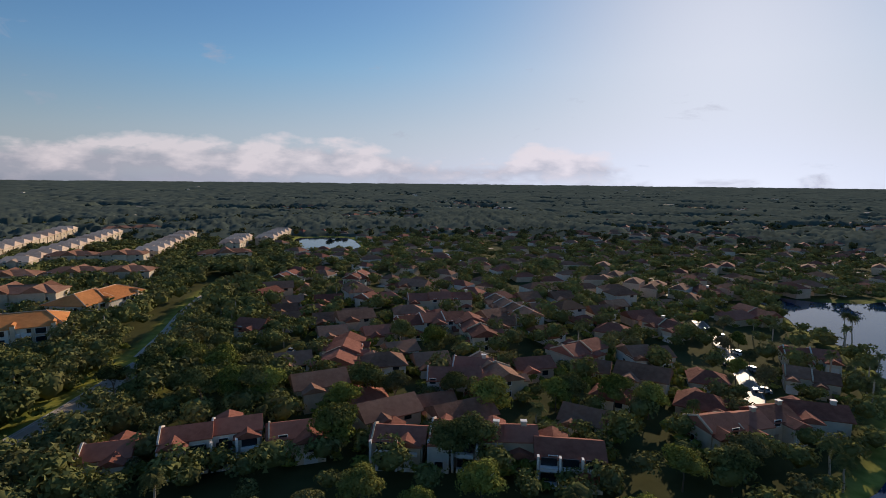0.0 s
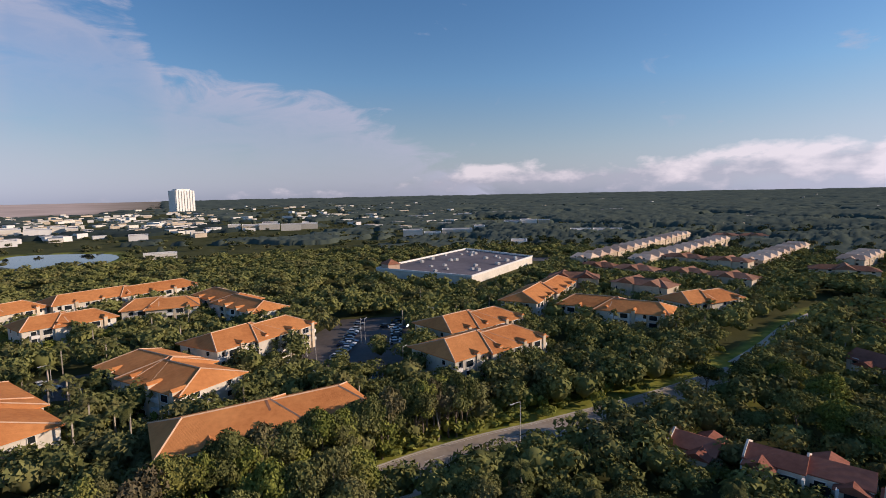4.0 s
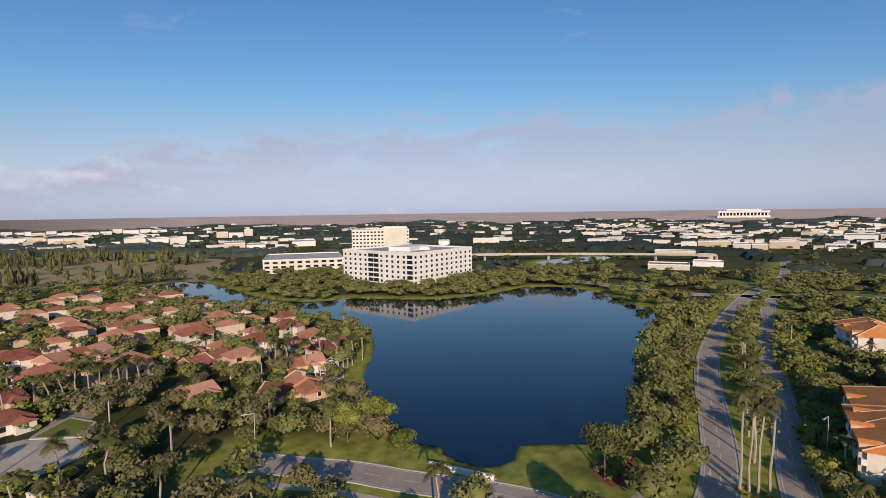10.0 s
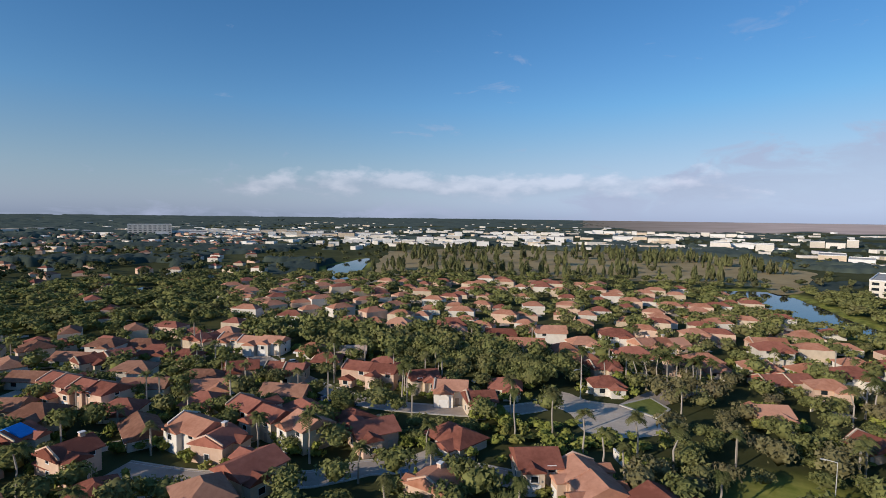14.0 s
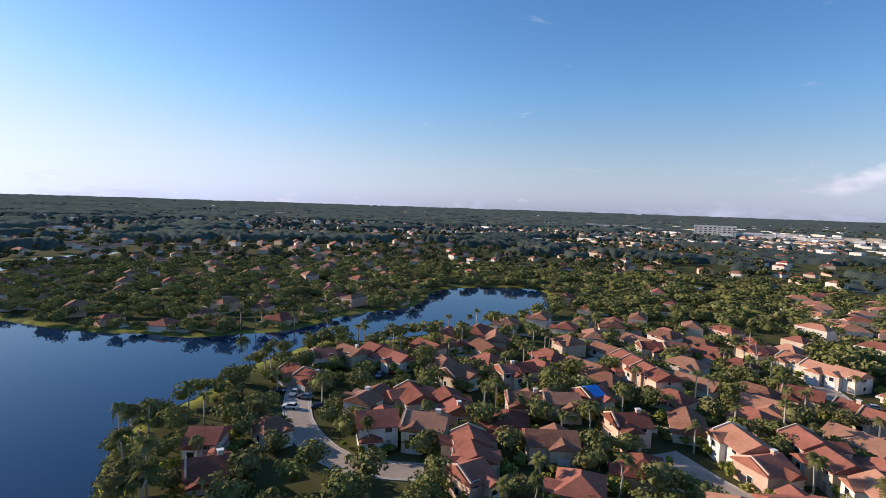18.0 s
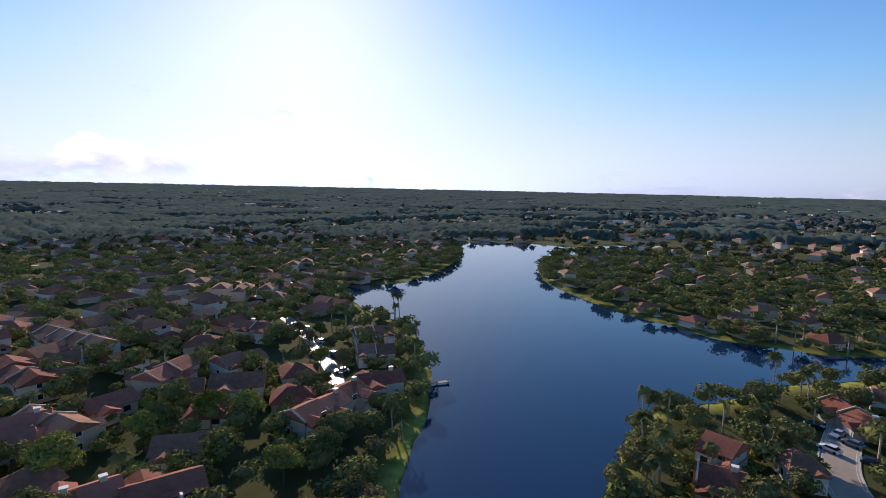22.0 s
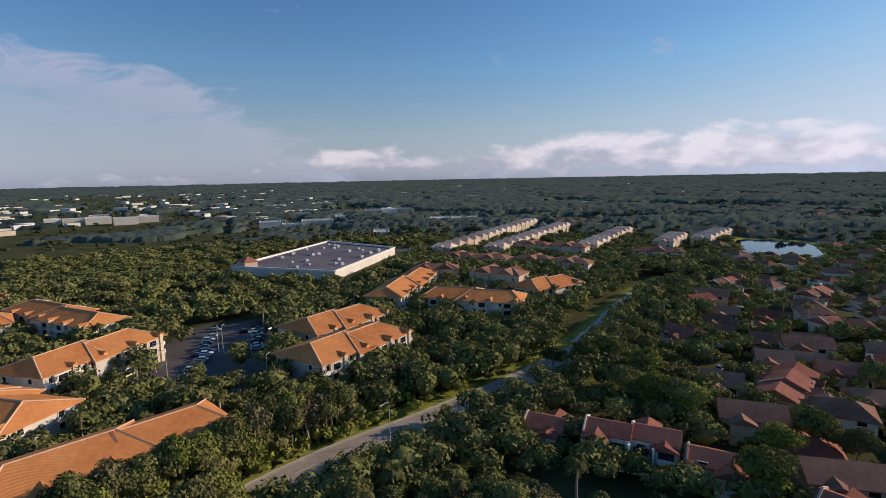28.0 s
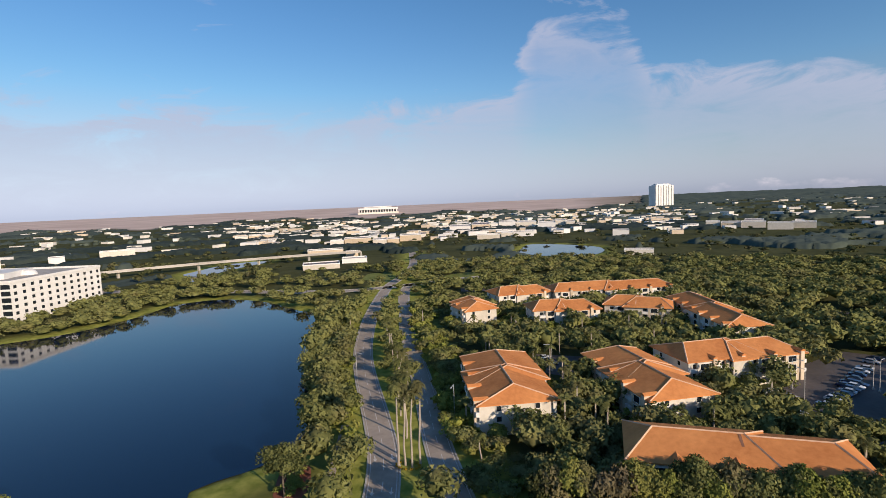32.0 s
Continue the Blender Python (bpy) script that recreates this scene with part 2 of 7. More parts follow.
def foliage(name, dark, light, through_light=0.16):
    m = bpy.data.materials.new(name)
    m.use_nodes = True
    t = m.node_tree
    t.nodes.clear()
    where = t.nodes.new("ShaderNodeNewGeometry")
    patch = node(t, "ShaderNodeTexNoise", Scale=0.35, Detail=3.0)
    t.links.new(where.outputs["Position"], patch.inputs["Vector"])
    wide = node(t, "ShaderNodeTexNoise", Scale=0.13, Detail=2.0)
    t.links.new(where.outputs["Position"], wide.inputs["Vector"])
    fac = maths(t, "ADD", maths(t, "MULTIPLY", where.outputs["Random Per Island"], 0.4), maths(t, "MULTIPLY", patch.outputs[0], 0.3))
    fac = maths(t, "ADD", fac, maths(t, "MULTIPLY_ADD", wide.outputs[0], 0.9))
    fac.node.inputs[1].links[0].from_node.inputs[2].default_value = -0.22
    fac = maths(t, "ADD", fac, maths(t, "MULTIPLY", maths(t, "SUBTRACT", t.nodes.new("ShaderNodeObjectInfo").outputs["Random"], 0.5), 0.45))
    colour = ramp(t, fac, [(0.2, dark), (0.95, light)])
    # some crowns are drier and browner than their neighbours
    dry_patch = node(t, "ShaderNodeTexNoise", Scale=0.09, Detail=1.0)
    t.links.new(where.outputs["Position"], dry_patch.inputs["Vector"])
    browned = t.nodes.new("ShaderNodeMix")
    browned.data_type = "RGBA"
    t.links.new(ramp(t, dry_patch.outputs[0], [(0.50, (0, 0, 0)), (0.68, (0.4, 0.4, 0.4))]), browned.inputs["Factor"])
    t.links.new(colour, browned.inputs["A"])
    browned.inputs["B"].default_value = (light[0] * 0.75, light[1] * 0.60, light[2] * 0.95, 1)
    colour = browned.outputs["Result"]
    d, s, mix = t.nodes.new("ShaderNodeBsdfDiffuse"), t.nodes.new("ShaderNodeBsdfTranslucent"), t.nodes.new("ShaderNodeMixShader")
    t.links.new(colour, d.inputs["Color"])
    t.links.new(colour, s.inputs["Color"])
    mix.inputs[0].default_value = through_light
    t.links.new(d.outputs[0], mix.inputs[1])
    t.links.new(s.outputs[0], mix.inputs[2])
    t.links.new(mix.outputs[0], t.nodes.new("ShaderNodeOutputMaterial").inputs["Surface"])
    return m


def water_surface(name, base_tint, chop):
    m = bpy.data.materials.new(name)
    m.use_nodes = True
    t = m.node_tree
    b = t.nodes["Principled BSDF"]
    b.inputs["Base Color"].default_value = (*base_tint, 1)
    b.inputs["Roughness"].default_value, b.inputs["IOR"].default_value = 0.05, 1.36
    where = t.nodes.new("ShaderNodeNewGeometry").outputs["Position"]
    ripple = node(t, "ShaderNodeTexNoise", Scale=0.9, Detail=3.0)
    calm = node(t, "ShaderNodeTexNoise", Scale=0.02, Detail=2.0)
    t.links.new(where, ripple.inputs["Vector"])
    t.links.new(where, calm.inputs["Vector"])
    rel = node(t, "ShaderNodeBump", Distance=0.02)
    t.links.new(maths(t, "MULTIPLY", calm.outputs[0], chop), rel.inputs["Strength"])
    t.links.new(ripple.outputs[0], rel.inputs["Height"])
    t.links.new(rel.outputs[0], b.inputs["Normal"])
    return m


def pane_surface(name, tint):
    m = bpy.data.materials.new(name)
    m.use_nodes = True
    b = m.node_tree.nodes["Principled BSDF"]
    b.inputs["Base Color"].default_value = (*tint, 1)
    b.inputs["Roughness"].default_value, b.inputs["Specular IOR Level"].default_value = 0.08, 0.6
    return m


ASPHALT = surface("asphalt", (0.31, 0.258, 0.210), (0.48, 0.405, 0.33), 0.7, 0.85, 0.01, spec=0.12, world_space=True, stains=0.5)
SEALED = surface("smooth_sealed_asphalt", (0.16, 0.14, 0.12), (0.28, 0.245, 0.21), 0.7, 0.5, spec=0.2, world_space=True, stains=0.5)
LOT = surface("dark_parking_asphalt", (0.075, 0.066, 0.062), (0.15, 0.13, 0.12), 0.7, 0.7, 0.01, world_space=True, stains=0.5)
PAVING = surface("pale_paving", (0.42, 0.35, 0.27), (0.68, 0.58, 0.46), 1.2, 0.85, 0.01, world_space=True)
KERB = surface("kerb_concrete", (0.35, 0.33, 0.29), (0.6, 0.57, 0.5), 1.5, 0.85)
LINE = surface("road_paint", (0.5, 0.48, 0.45), (0.78, 0.76, 0.72), 2.0, 0.7)
TILE_ORANGE = tiles("orange_roof_tiles", (0.50, 0.180, 0.058), (0.74, 0.310, 0.105), 0.2)
TILE_RED = tiles("red_roof_tiles", (0.20, 0.074, 0.050), (0.41, 0.165, 0.112), 0.5)
TILE_SALMON = tiles("salmon_roof_tiles", (0.36, 0.155, 0.09), (0.60, 0.315, 0.205), 0.6)
TILE_BROWN = tiles("brown_roof_tiles", (0.20, 0.095, 0.06), (0.40, 0.215, 0.14), 0.5)
TILE_TAN = tiles("tan_roof_tiles", (0.48, 0.34, 0.25), (0.72, 0.56, 0.43), 0.5)
RIDGE_PALE = surface("pale_ridge_tiles", (0.60, 0.34, 0.19), (0.82, 0.56, 0.36), 0.9, 0.8)
CREAM = surface("cream_stucco", (0.46, 0.37, 0.26), (0.72, 0.60, 0.45), 0.6, 0.9, 0.01, 8, per_object=0.3)
WHITE = surface("white_stucco", (0.54, 0.49, 0.41), (0.80, 0.75, 0.66), 0.5, 0.9, 0.01, 8, per_object=0.4)
PEACH = surface("peach_stucco", (0.50, 0.34, 0.24), (0.74, 0.55, 0.41), 0.5, 0.9, 0.01, 8, per_object=0.3)
TRIM = surface("white_trim", (0.70, 0.68, 0.64), (0.86, 0.84, 0.80), 0.8, 0.6)
PANE = pane_surface("dark_pane", (0.02, 0.026, 0.032))
DOOR = surface("painted_door", (0.30, 0.24, 0.18), (0.48, 0.40, 0.32), 0.7, 0.5, per_object=0.5)
CONCRETE = surface("pale_roof_concrete", (0.34, 0.31, 0.27), (0.58, 0.54, 0.48), 0.2, 0.9, stains=0.5)
MULCH = surface("red_mulch", (0.16, 0.05, 0.03), (0.32, 0.12, 0.07), 1.5, 0.95)
ROOFING = surface("flat_grey_roofing", (0.10, 0.088, 0.098), (0.20, 0.175, 0.19), 0.25, 0.9, stains=0.6)
METAL = surface("painted_metal", (0.45, 0.45, 0.44), (0.68, 0.67, 0.65), 0.8, 0.45, metal=0.3)
POLE = surface("galvanised_pole", (0.50, 0.48, 0.44), (0.72, 0.70, 0.66), 0.8, 0.5, metal=0.2)
BARK = surface("grey_bark", (0.09, 0.07, 0.05), (0.22, 0.18, 0.14), 1.5, 0.95, 0.03, 5)
PALM_BARK = surface("palm_bark", (0.28, 0.24, 0.19), (0.52, 0.46, 0.38), 1.2, 0.9, 0.02, 4)
OAK = foliage("oak_leaves", (0.046, 0.056, 0.020), (0.226, 0.232, 0.080), 0.07)
FIG = foliage("fig_leaves", (0.068, 0.090, 0.021), (0.31, 0.325, 0.075), 0.08)
BARE = foliage("dry_twigs", (0.070, 0.066, 0.032), (0.225, 0.202, 0.095), 0.12)
WOODS_NEAR = foliage("middle_distance_leaves", (0.046, 0.056, 0.026), (0.200, 0.205, 0.084), 0.06)
FROND = foliage("palm_fronds", (0.044, 0.058, 0.02), (0.200, 0.203, 0.072), 0.15)
BLOOM = foliage("yellow_blooms", (0.18, 0.14, 0.02), (0.55, 0.38, 0.05), 0.2)
# leaf colour with a bluish cast and a faint blue sheen, painting in haze
WOODS = surface("hazed_distant_leaves", (0.032, 0.044, 0.034), (0.098, 0.118, 0.088), 0.11, 0.95, world_space=True, island=0.5, spec=0.0)
haze_sheen = next(n for n in WOODS.node_tree.nodes if n.type == "BSDF_PRINCIPLED")
haze_sheen.inputs["Sheen Weight"].default_value, haze_sheen.inputs["Sheen Roughness"].default_value = 0.026, 0.7
haze_sheen.inputs["Sheen Tint"].default_value = (0.48, 0.70, 1.0, 1)
TARP = surface("blue_tarpaulin", (0.02, 0.15, 0.55), (0.06, 0.30, 0.80), 1.5, 0.4)
DRY_GRASS = surface("dry_field_grass", (0.26, 0.195, 0.08), (0.48, 0.36, 0.17), 0.05, 0.95, world_space=True, stains=0.5)
LAWN = surface("mown_lawn", (0.09, 0.12, 0.02), (0.25, 0.265, 0.06), 0.5, 0.95, 0.02, world_space=True)
WATER = water_surface("lake_water", (0.003, 0.011, 0.032), 0.35)
# paler base colour paints in the bright sky mirrored on the eastern lake
WATER_PALE = water_surface("lake_water_sky_reflection", (0.010, 0.034, 0.085), 0.55)


def part(name, bm, material, parent=None, label=""):
    me = bpy.data.meshes.new(name)
    bm.to_mesh(me)
    bm.free()
    me.materials.append(material)
    ob = new(name, me)
    if parent:
        ob.parent = parent
    if label:
        ob["label"] = label
    return ob


def sheet_mesh(name, verts, faces, material, parent=None, smooth=False):
    me = bpy.data.meshes.new(name)
    me.from_pydata([tuple(v) for v in verts], [], [tuple(f) for f in faces])
    me.materials.append(material)
    if smooth:
        me.polygons.foreach_set("use_smooth", [True] * len(me.polygons))
    me.update()
    ob = new(name, me)
    if parent:
        ob.parent = parent
    return ob


def box(bm, x0, x1, y0, y1, z0, z1):
    vs = [bm.verts.new((x, y, z)) for z in (z0, z1) for x, y in ((x0, y0), (x1, y0), (x1, y1), (x0, y1))]
    for f in ((3, 2, 1, 0), (4, 5, 6, 7), (0, 1, 5, 4), (1, 2, 6, 5), (2, 3, 7, 6), (3, 0, 4, 7)):
        bm.faces.new([vs[i] for i in f])
    return bm


def solid(*bounds):
    return box(bmesh.new(), *bounds)


def holder(name, x, y, z=0.0, turn=0.0):
    ob = new(name)
    ob.matrix_basis = pose(x, y, z, 0, 0, turn)
    return ob


# ---- plan ----
LAKE_WEST = [(-63.6, -88.9), (-65.9, -91.8), (-61.7, -98.6), (-62.1, -113.7), (-73.7, -144.2), (-94.3, -177.8), (-105.3, -201.2), (-108.2, -208.5), (-105.9, -229), (-100.4, -256.8), (-91.4, -282.8), (-70.2, -309.7), (-57, -368.9), (-38.5, -411), (-40.9, -435), (-71.3, -444.8), (-87.2, -402.2), (-93.9, -335.5), (-104.9, -303.5), (-126.2, -288.3), (-134.7, -292.9), (-165, -261), (-187.1, -248.9), (-220, -248.1), (-249.1, -253.9), (-268.5, -237.9), (-267.1, -205.4), (-244.2, -161.9), (-237, -148.8), (-186.9, -119.9), (-156.9, -104), (-127.4, -83.4), (-108.2, -73.1), (-98.6, -71.3), (-89.5, -75.5), (-80.2, -82), (-74.2, -77.8), (-67.2, -78.8)]
LAKE_EAST = [(68.8, 76.0), (82.6, 85.4), (98.0, 100.0), (113.5, 117.4), (130.1, 142.5), (136.5, 162.3), (138.5, 182.9), (148.7, 218.4), (150.8, 253.5), (163.0, 238.8), (182.5, 225.2), (214.5, 229.1), (275.3, 260.3), (324.7, 296.2), (393.8, 357.9), (434.1, 308.7), (445.4, 266.2), (492.4, 243.7), (534.4, 213.6), (456.3, 225.7), (390.6, 233.3), (362.6, 236.4), (308.6, 209.0), (260.0, 169.1), (238.2, 135.0), (221.5, 102.6), (217.3, 79.8), (210.9, 60.4), (214.9, 45.1), (221.7, 22.9), (250.7, 0.3), (266.2, -27.8), (291.2, -42.5), (317.0, -50.7), (332.5, -70.3), (336.6, -96.4), (325.7, -123.0), (294.1, -118.5), (256.0, -102.4), (245.7, -85.6)] + [(222.6, -55.8), (209.2, -26.2), (202.1, -8.8), (204.9, 7.8), (186.7, 22.4), (171.0, 33.0), (149.9, 38.9), (135.8, 46.2), (124.0, 49.9), (107.1, 47.7), (84.9, 40.2)]
POND_A = [(-120.3, 482.6), (-72.2, 480.4), (-48.5, 386.7), (-72.8, 389.8), (-103, 412.3)]
POND_B = [(-9.6, 382.8), (13.3, 382.6), (39.1, 354.7), (19.0, 345.9)]
POND_C = [(-376, -370), (-449, -380), (-474, -348), (-404, -342), (-366, -334), (-335, -320)]
POND_D = [(-542.1, -92.6), (-632.5, -89.4), (-592.9, -14.2), (-514.8, -13.1), (-506.4, -60.4)]
POND_E = [(318.9, -443), (338.9, -558.9), (257.1, -406.5), (243.7, -373.2), (253.9, -360.8)]
POND_F = [(336.1, -234.1), (343.4, -260.3), (313, -252.5), (314.4, -228.6)]
BLVD_LEFT = [(-83.1, -41), (-107.6, -51.5), (-160.9, -82.5), (-198.5, -100.3), (-249.6, -120.2), (-322.1, -143.6), (-368.2, -152.4), (-438.4, -170), (-551, -214)]
BLVD_RIGHT = [(-87.4, -26.5), (-111.3, -39), (-149.5, -56.6), (-201.3, -81.5), (-225.3, -92), (-295.6, -121.3), (-335, -133)]
BANK_ROAD = [(-280, -400), (-287.6, -342.6), (-292.4, -296.5), (-295.9, -255.7), (-297.2, -209.1), (-302, -172), (-322, -140), (-350, -112), (-385, -70)]
OVERPASS = [(-300, -452), (-350.4, -416.4), (-402.3, -375.8), (-441.2, -337.1), (-473.6, -299.3), (-505, -255)]
LAWNS = [[(-334.7, -108.9), (-353.3, -86), (-392, -100), (-373.6, -119)], [(-352.4, -179), (-341, -153), (-385, -168), (-382, -186)]]
FOOTPATH = [(-103.5, 272), (-102.0, 244.1), (-96.4, 205.2), (-89.5, 176.4), (-84.7, 151.3)]
PINE_EDGE = [(236, -400), (190, -440), (109, -468), (40, -484), (-40, -500), (-75, -502)]
AVENUE_HEAD = [(-81.4, 84.8), (-80.5, 78), (-83.7, 58.8), (-85.3, 42.2)]
AVENUE_TAIL = [(-66.3, -62.8), (-51.2, -83.8), (-44.3, -93.7), (-35.5, -103), (-28.9, -110.3)]
LAKE_PATH = [(-74.2, -52.3), (-82.2, -53.4), (-91.5, -56.1), (-102, -60.1), (-115.3, -65.4)]
FLOWER_BED = [(-82.2, -63.6), (-91.4, -67.6), (-95, -63.4), (-86.1, -58), (-81.1, -58.6)]
BRIDGE_RAIL = [(-58.1, -85.6), (-65, -73.2)]
SPIT = [(-52, -92), (-57, -80), (-64, -68), (-74, -56), (-100, -63), (-98, -76), (-80, -85), (-64, -97)]
STREET_NORTH = [(104.5, 193), (96.8, 162), (88.6, 139), (81.3, 121), (73.5, 110)]
COURT = [(-48.1, 183.8), (-38.9, 202.4), (-37.2, 195.5), (-45.1, 177.9)]
PARK_BELT = [(150, -176), (135.5, -182), (112, -186), (86, -184), (59, -174.5), (38, -167)]
STREET_SOUTH = [(29.6, -142.6), (40.7, -132.4), (57.5, -127.1), (76.6, -124.7), (104.1, -133.2), (141.2, -150.3)]
STREET_SOUTH_B = [(25.2, -99.5), (40.4, -98.5), (55.1, -91.2), (62.4, -82.7), (83.2, -73.2), (101.6, -69.6)]
FIELD = [(378.7, -685.5), (302, -790), (157, -825), (-10, -845), (-90, -800), (-130.5, -640), (-80, -500), (63.2, -458), (211.6, -428), (240, -395)]
FIELD_B = [(-103.2, -661.5), (-137.3, -630.6), (-101.8, -468.9), (-74.1, -448)]
LAMPS = [(-125.7, -39), (-147.9, -78.4), (-165.8, 69.1), (-154, 48), (-167.4, -18.3), (-167.8, 68.4), (-163.5, 47.9), (-128.4, 64.8), (-167.4, 97.4), (-80.5, 67.1), (-31.3, -113.1), (20.4, -153.5)]
CARS = [(145.1, 14.6), (141.9, 11.6), (135.3, 14.7), (102.7, -30.3), (99.9, -40.8), (92.4, -47.1), (158.4, -9.6), (162.5, -13.3), (142.1, -156.4), (126.8, -158.8), (99.8, -80.3), (86.6, -119.8), (84.2, -122.5), (52.8, -155.0), (39.3, -164.3), (-182.5, 84.7), (-179.9, 86.9), (-178.4, 89.1), (-176.7, 91.5), (-177.0, 39.1), (-177.7, 43.5), (-159.1, 42.1), (-155.5, 45.3), (-147.1, 40.5), (-144.6, 44.0), (100.0, 178.7), (101.4, 171.0), (96.3, 153.5), (87.9, 143.0), (91.9, 139.2), (85.0, 124.0), (-43.4, 208.8), (-41.4, 178.9), (-40.8, 155.6)]
GARDEN_WALLS = [(-26.1, -228), (-40.1, -234), (-51, -238.8), (-49.9, -220.7), (7.9, -118.4), (2.3, -108.2), (21.3, -159.8), (12, -158.6), (-39.6, -170.2), (-53.2, -186.4)]
PALM_ROW = [(6.0, -169.8), (3.0, -170.2), (-0.1, -171.6), (-2.8, -173.0), (-5.4, -171.9), (-9.9, -171.0), (-12.3, -173.6), (-14.6, -171.2), (21.6, -162.0), (32.9, -137.4), (35.0, -139.1), (-46.8, -161.2), (-51.9, -169.8), (-52.2, -163.6), (-57.5, -169.1), (-61.4, -162.5), (-68.3, -167.8), (-70.8, -158.2), (-76.8, -160.2), (14.9, -162.9), (37.1, -99.6), (35.5, -98.4), (34.1, -98.3), (29.7, -99.0), (26.8, -97.6), (28.8, -97.8), (98.5, -142.7), (156.6, -140.1), (164.8, -144.6), (65.2, -129.6), (67.6, -131.1), (113.1, 44.0), (109.7, 45.0), (102.5, 38.8), (97.0, 39.6), (93.3, 34.3), (91.7, 41.1), (147.6, 48.0), (155.6, 30.0), (156.6, 22.6)] + [(157.1, 17.6)]
SHADE_TREES = [(-50.9, 114.7), (-44.1, 116.0), (-38.3, 115.3), (-13.4, 116.2), (-7.1, 116.6), (-16.8, 94.0), (6.7, 116.4), (14.5, 107.3), (29.7, 112.9), (33.3, 113.9), (42.9, 112.2), (49.6, 109.2), (-7.6, 157.6), (2.2, 152.7), (8.4, 90.0), (4.2, 88.2), (52.3, 81.6), (43.9, 81.9), (56.6, 84.9), (-74.5, 121.8), (-66.9, 126.7), (-60.3, 130.6), (-51.9, 130.6), (-36.1, 114.9), (-17.4, 107.6), (-73.5, 84.0), (-73.4, 77.0), (-75.4, 52.1), (-101.5, 59.5), (-60.7, -101.6), (-56.7, -104.9), (-49.9, -106.3), (-37.1, -95.2), (-45.7, -87.4), (-73.5, -60.8), (-82.5, -61)]
PLAZA = [(32.9, -146.8), (26.4, -157.3), (18.3, -152.8), (6.8, -152.6), (-2.6, -142.1), (-3.6, -137.7), (6, -130), (15.9, -129.7), (21.2, -140.3)]
STREET_EAST = [(155.6, 14.3), (126.7, 11.8), (109.1, 4.2), (102.2, -4.0), (99.1, -15.1)]
APARTMENTS = [
    (-105, 8, -105.2, 37, 11, 16),
    (-150, -33.5, -125, -22.5, 11, 19),
    (-160, 1.5, -136, 14.5, 11, 17),
    (-167, 21.5, -180, 45, 11, 17),
    (-262, -53, -273, -38, 11, 15),
    (-235, -64, -226, -57, 11, 15),
    (-228.5, -29, -235.5, -12, 11, 15),
    (-243.5, 3, -242, 20, 11, 15),
    (-275, -25, -296, 23, 11, 15),
    (-254, 33, -211, 46, 11, 15),
    (-120.9, 75, -125.6, 100, 11, 18),
    (-144.9, 89, -149.2, 111, 11, 18),
    (-162, 137, -187, 178, 11, 15),
    (-146, 150, -120, 164, 11, 15),
    (-124.1, 186, -122.5, 205, 11, 15),
]
ROWS = [
    (-250.9, 260.3, -328.3, 488.1, 9, 13),
    (-222.3, 283.4, -273.2, 463.1, 9, 13),
    (-226.5, 237.2, -185.3, 250, 9, 14),
    (-182.3, 256.4, -138.4, 263.2, 9, 14),
    (-222.9, 310.7, -170.5, 320.6, 9, 13),
    (-177.2, 331.5, -204.6, 452.7, 9, 13),
    (-128, 412.8, -132.9, 488.3, 9, 13),
    (-141.3, 375.3, -150.6, 432, 9, 13),
    (-291.6, 478, -257.4, 508.1, 9, 13),
    (-195.7, 184, -180, 198, 11, 14),
    (-167, 199, -142, 204, 11, 14),
    (-141.3, 321.1, -111.2, 335.2, 9, 13),
]
HOMES_NORTH = [
    (-47.7, 90.9, -31.4, 96.0, 7.6, 7.905),
    (-29.7, 95.1, -19.6, 97.9, 6, 7.905),
    (-60.0, 88.1, -52.5, 90.2, 5.6, 7.44),
    (-9.5, 93.9, -0.2, 93.0, 6.4, 7.44),
    (1.4, 93.9, 14.4, 91.5, 7.6, 7.905),
    (10.5, 93.0, 20.4, 92.5, 6.8, 7.44),
    (20.2, 88.8, 31.3, 87.0, 6.4, 8.835),
    (-23.6, 156.3, -23.2, 132.8, 6.8, 11.16),
    (-61.2, 170.7, -52.3, 168.2, 6.8, 10.23),
    (-70.0, 215.0, -65.4, 224.3, 6.8, 10.23),
    (-71.2, 252.0, -67.2, 267.1, 6.8, 10.23),
    (-37.2, 253.2, -33.3, 268.0, 6.8, 10.23),
    (-26.5, 211.2, -22.7, 216.2, 6, 9.3),
    (-7.6, 210.7, 18.3, 213.4, 7.2, 11.16),
    (-9.8, 172.5, 12.7, 179.3, 7.2, 11.16),
]
HOMES_NORTH_B = [
    (14.6, 179.2, 18.0, 154.9, 7.2, 10.23),
    (7.5, 131.8, 16.9, 130.1, 6.8, 10.23),
    (14.8, 135.7, 19.5, 119.6, 6.8, 9.3),
    (0.5, 124.5, 13.5, 124.0, 7.2, 10.23),
    (38.5, 142.9, 50.7, 150.9, 6.8, 10.23),
    (57.1, 143.8, 70.4, 145.8, 6, 10.23),
    (53.9, 97.4, 75.8, 102.6, 6.8, 9.3),
    (105.2, 146.2, 117.2, 140.8, 6, 9.3),
    (93.6, 128.6, 103.5, 122.8, 6, 9.3),
    (78.1, 106.0, 88.5, 102.5, 6, 9.3),
    (79.9, 179.4, 86.6, 167.3, 6, 9.3),
    (29.0, 211.8, 38.2, 180.9, 6.8, 10.23),
    (125.3, 201.4, 129.8, 185.2, 5.2, 9.3),
    (129.0, 240.9, 130.7, 223.7, 5.2, 9.3),
]
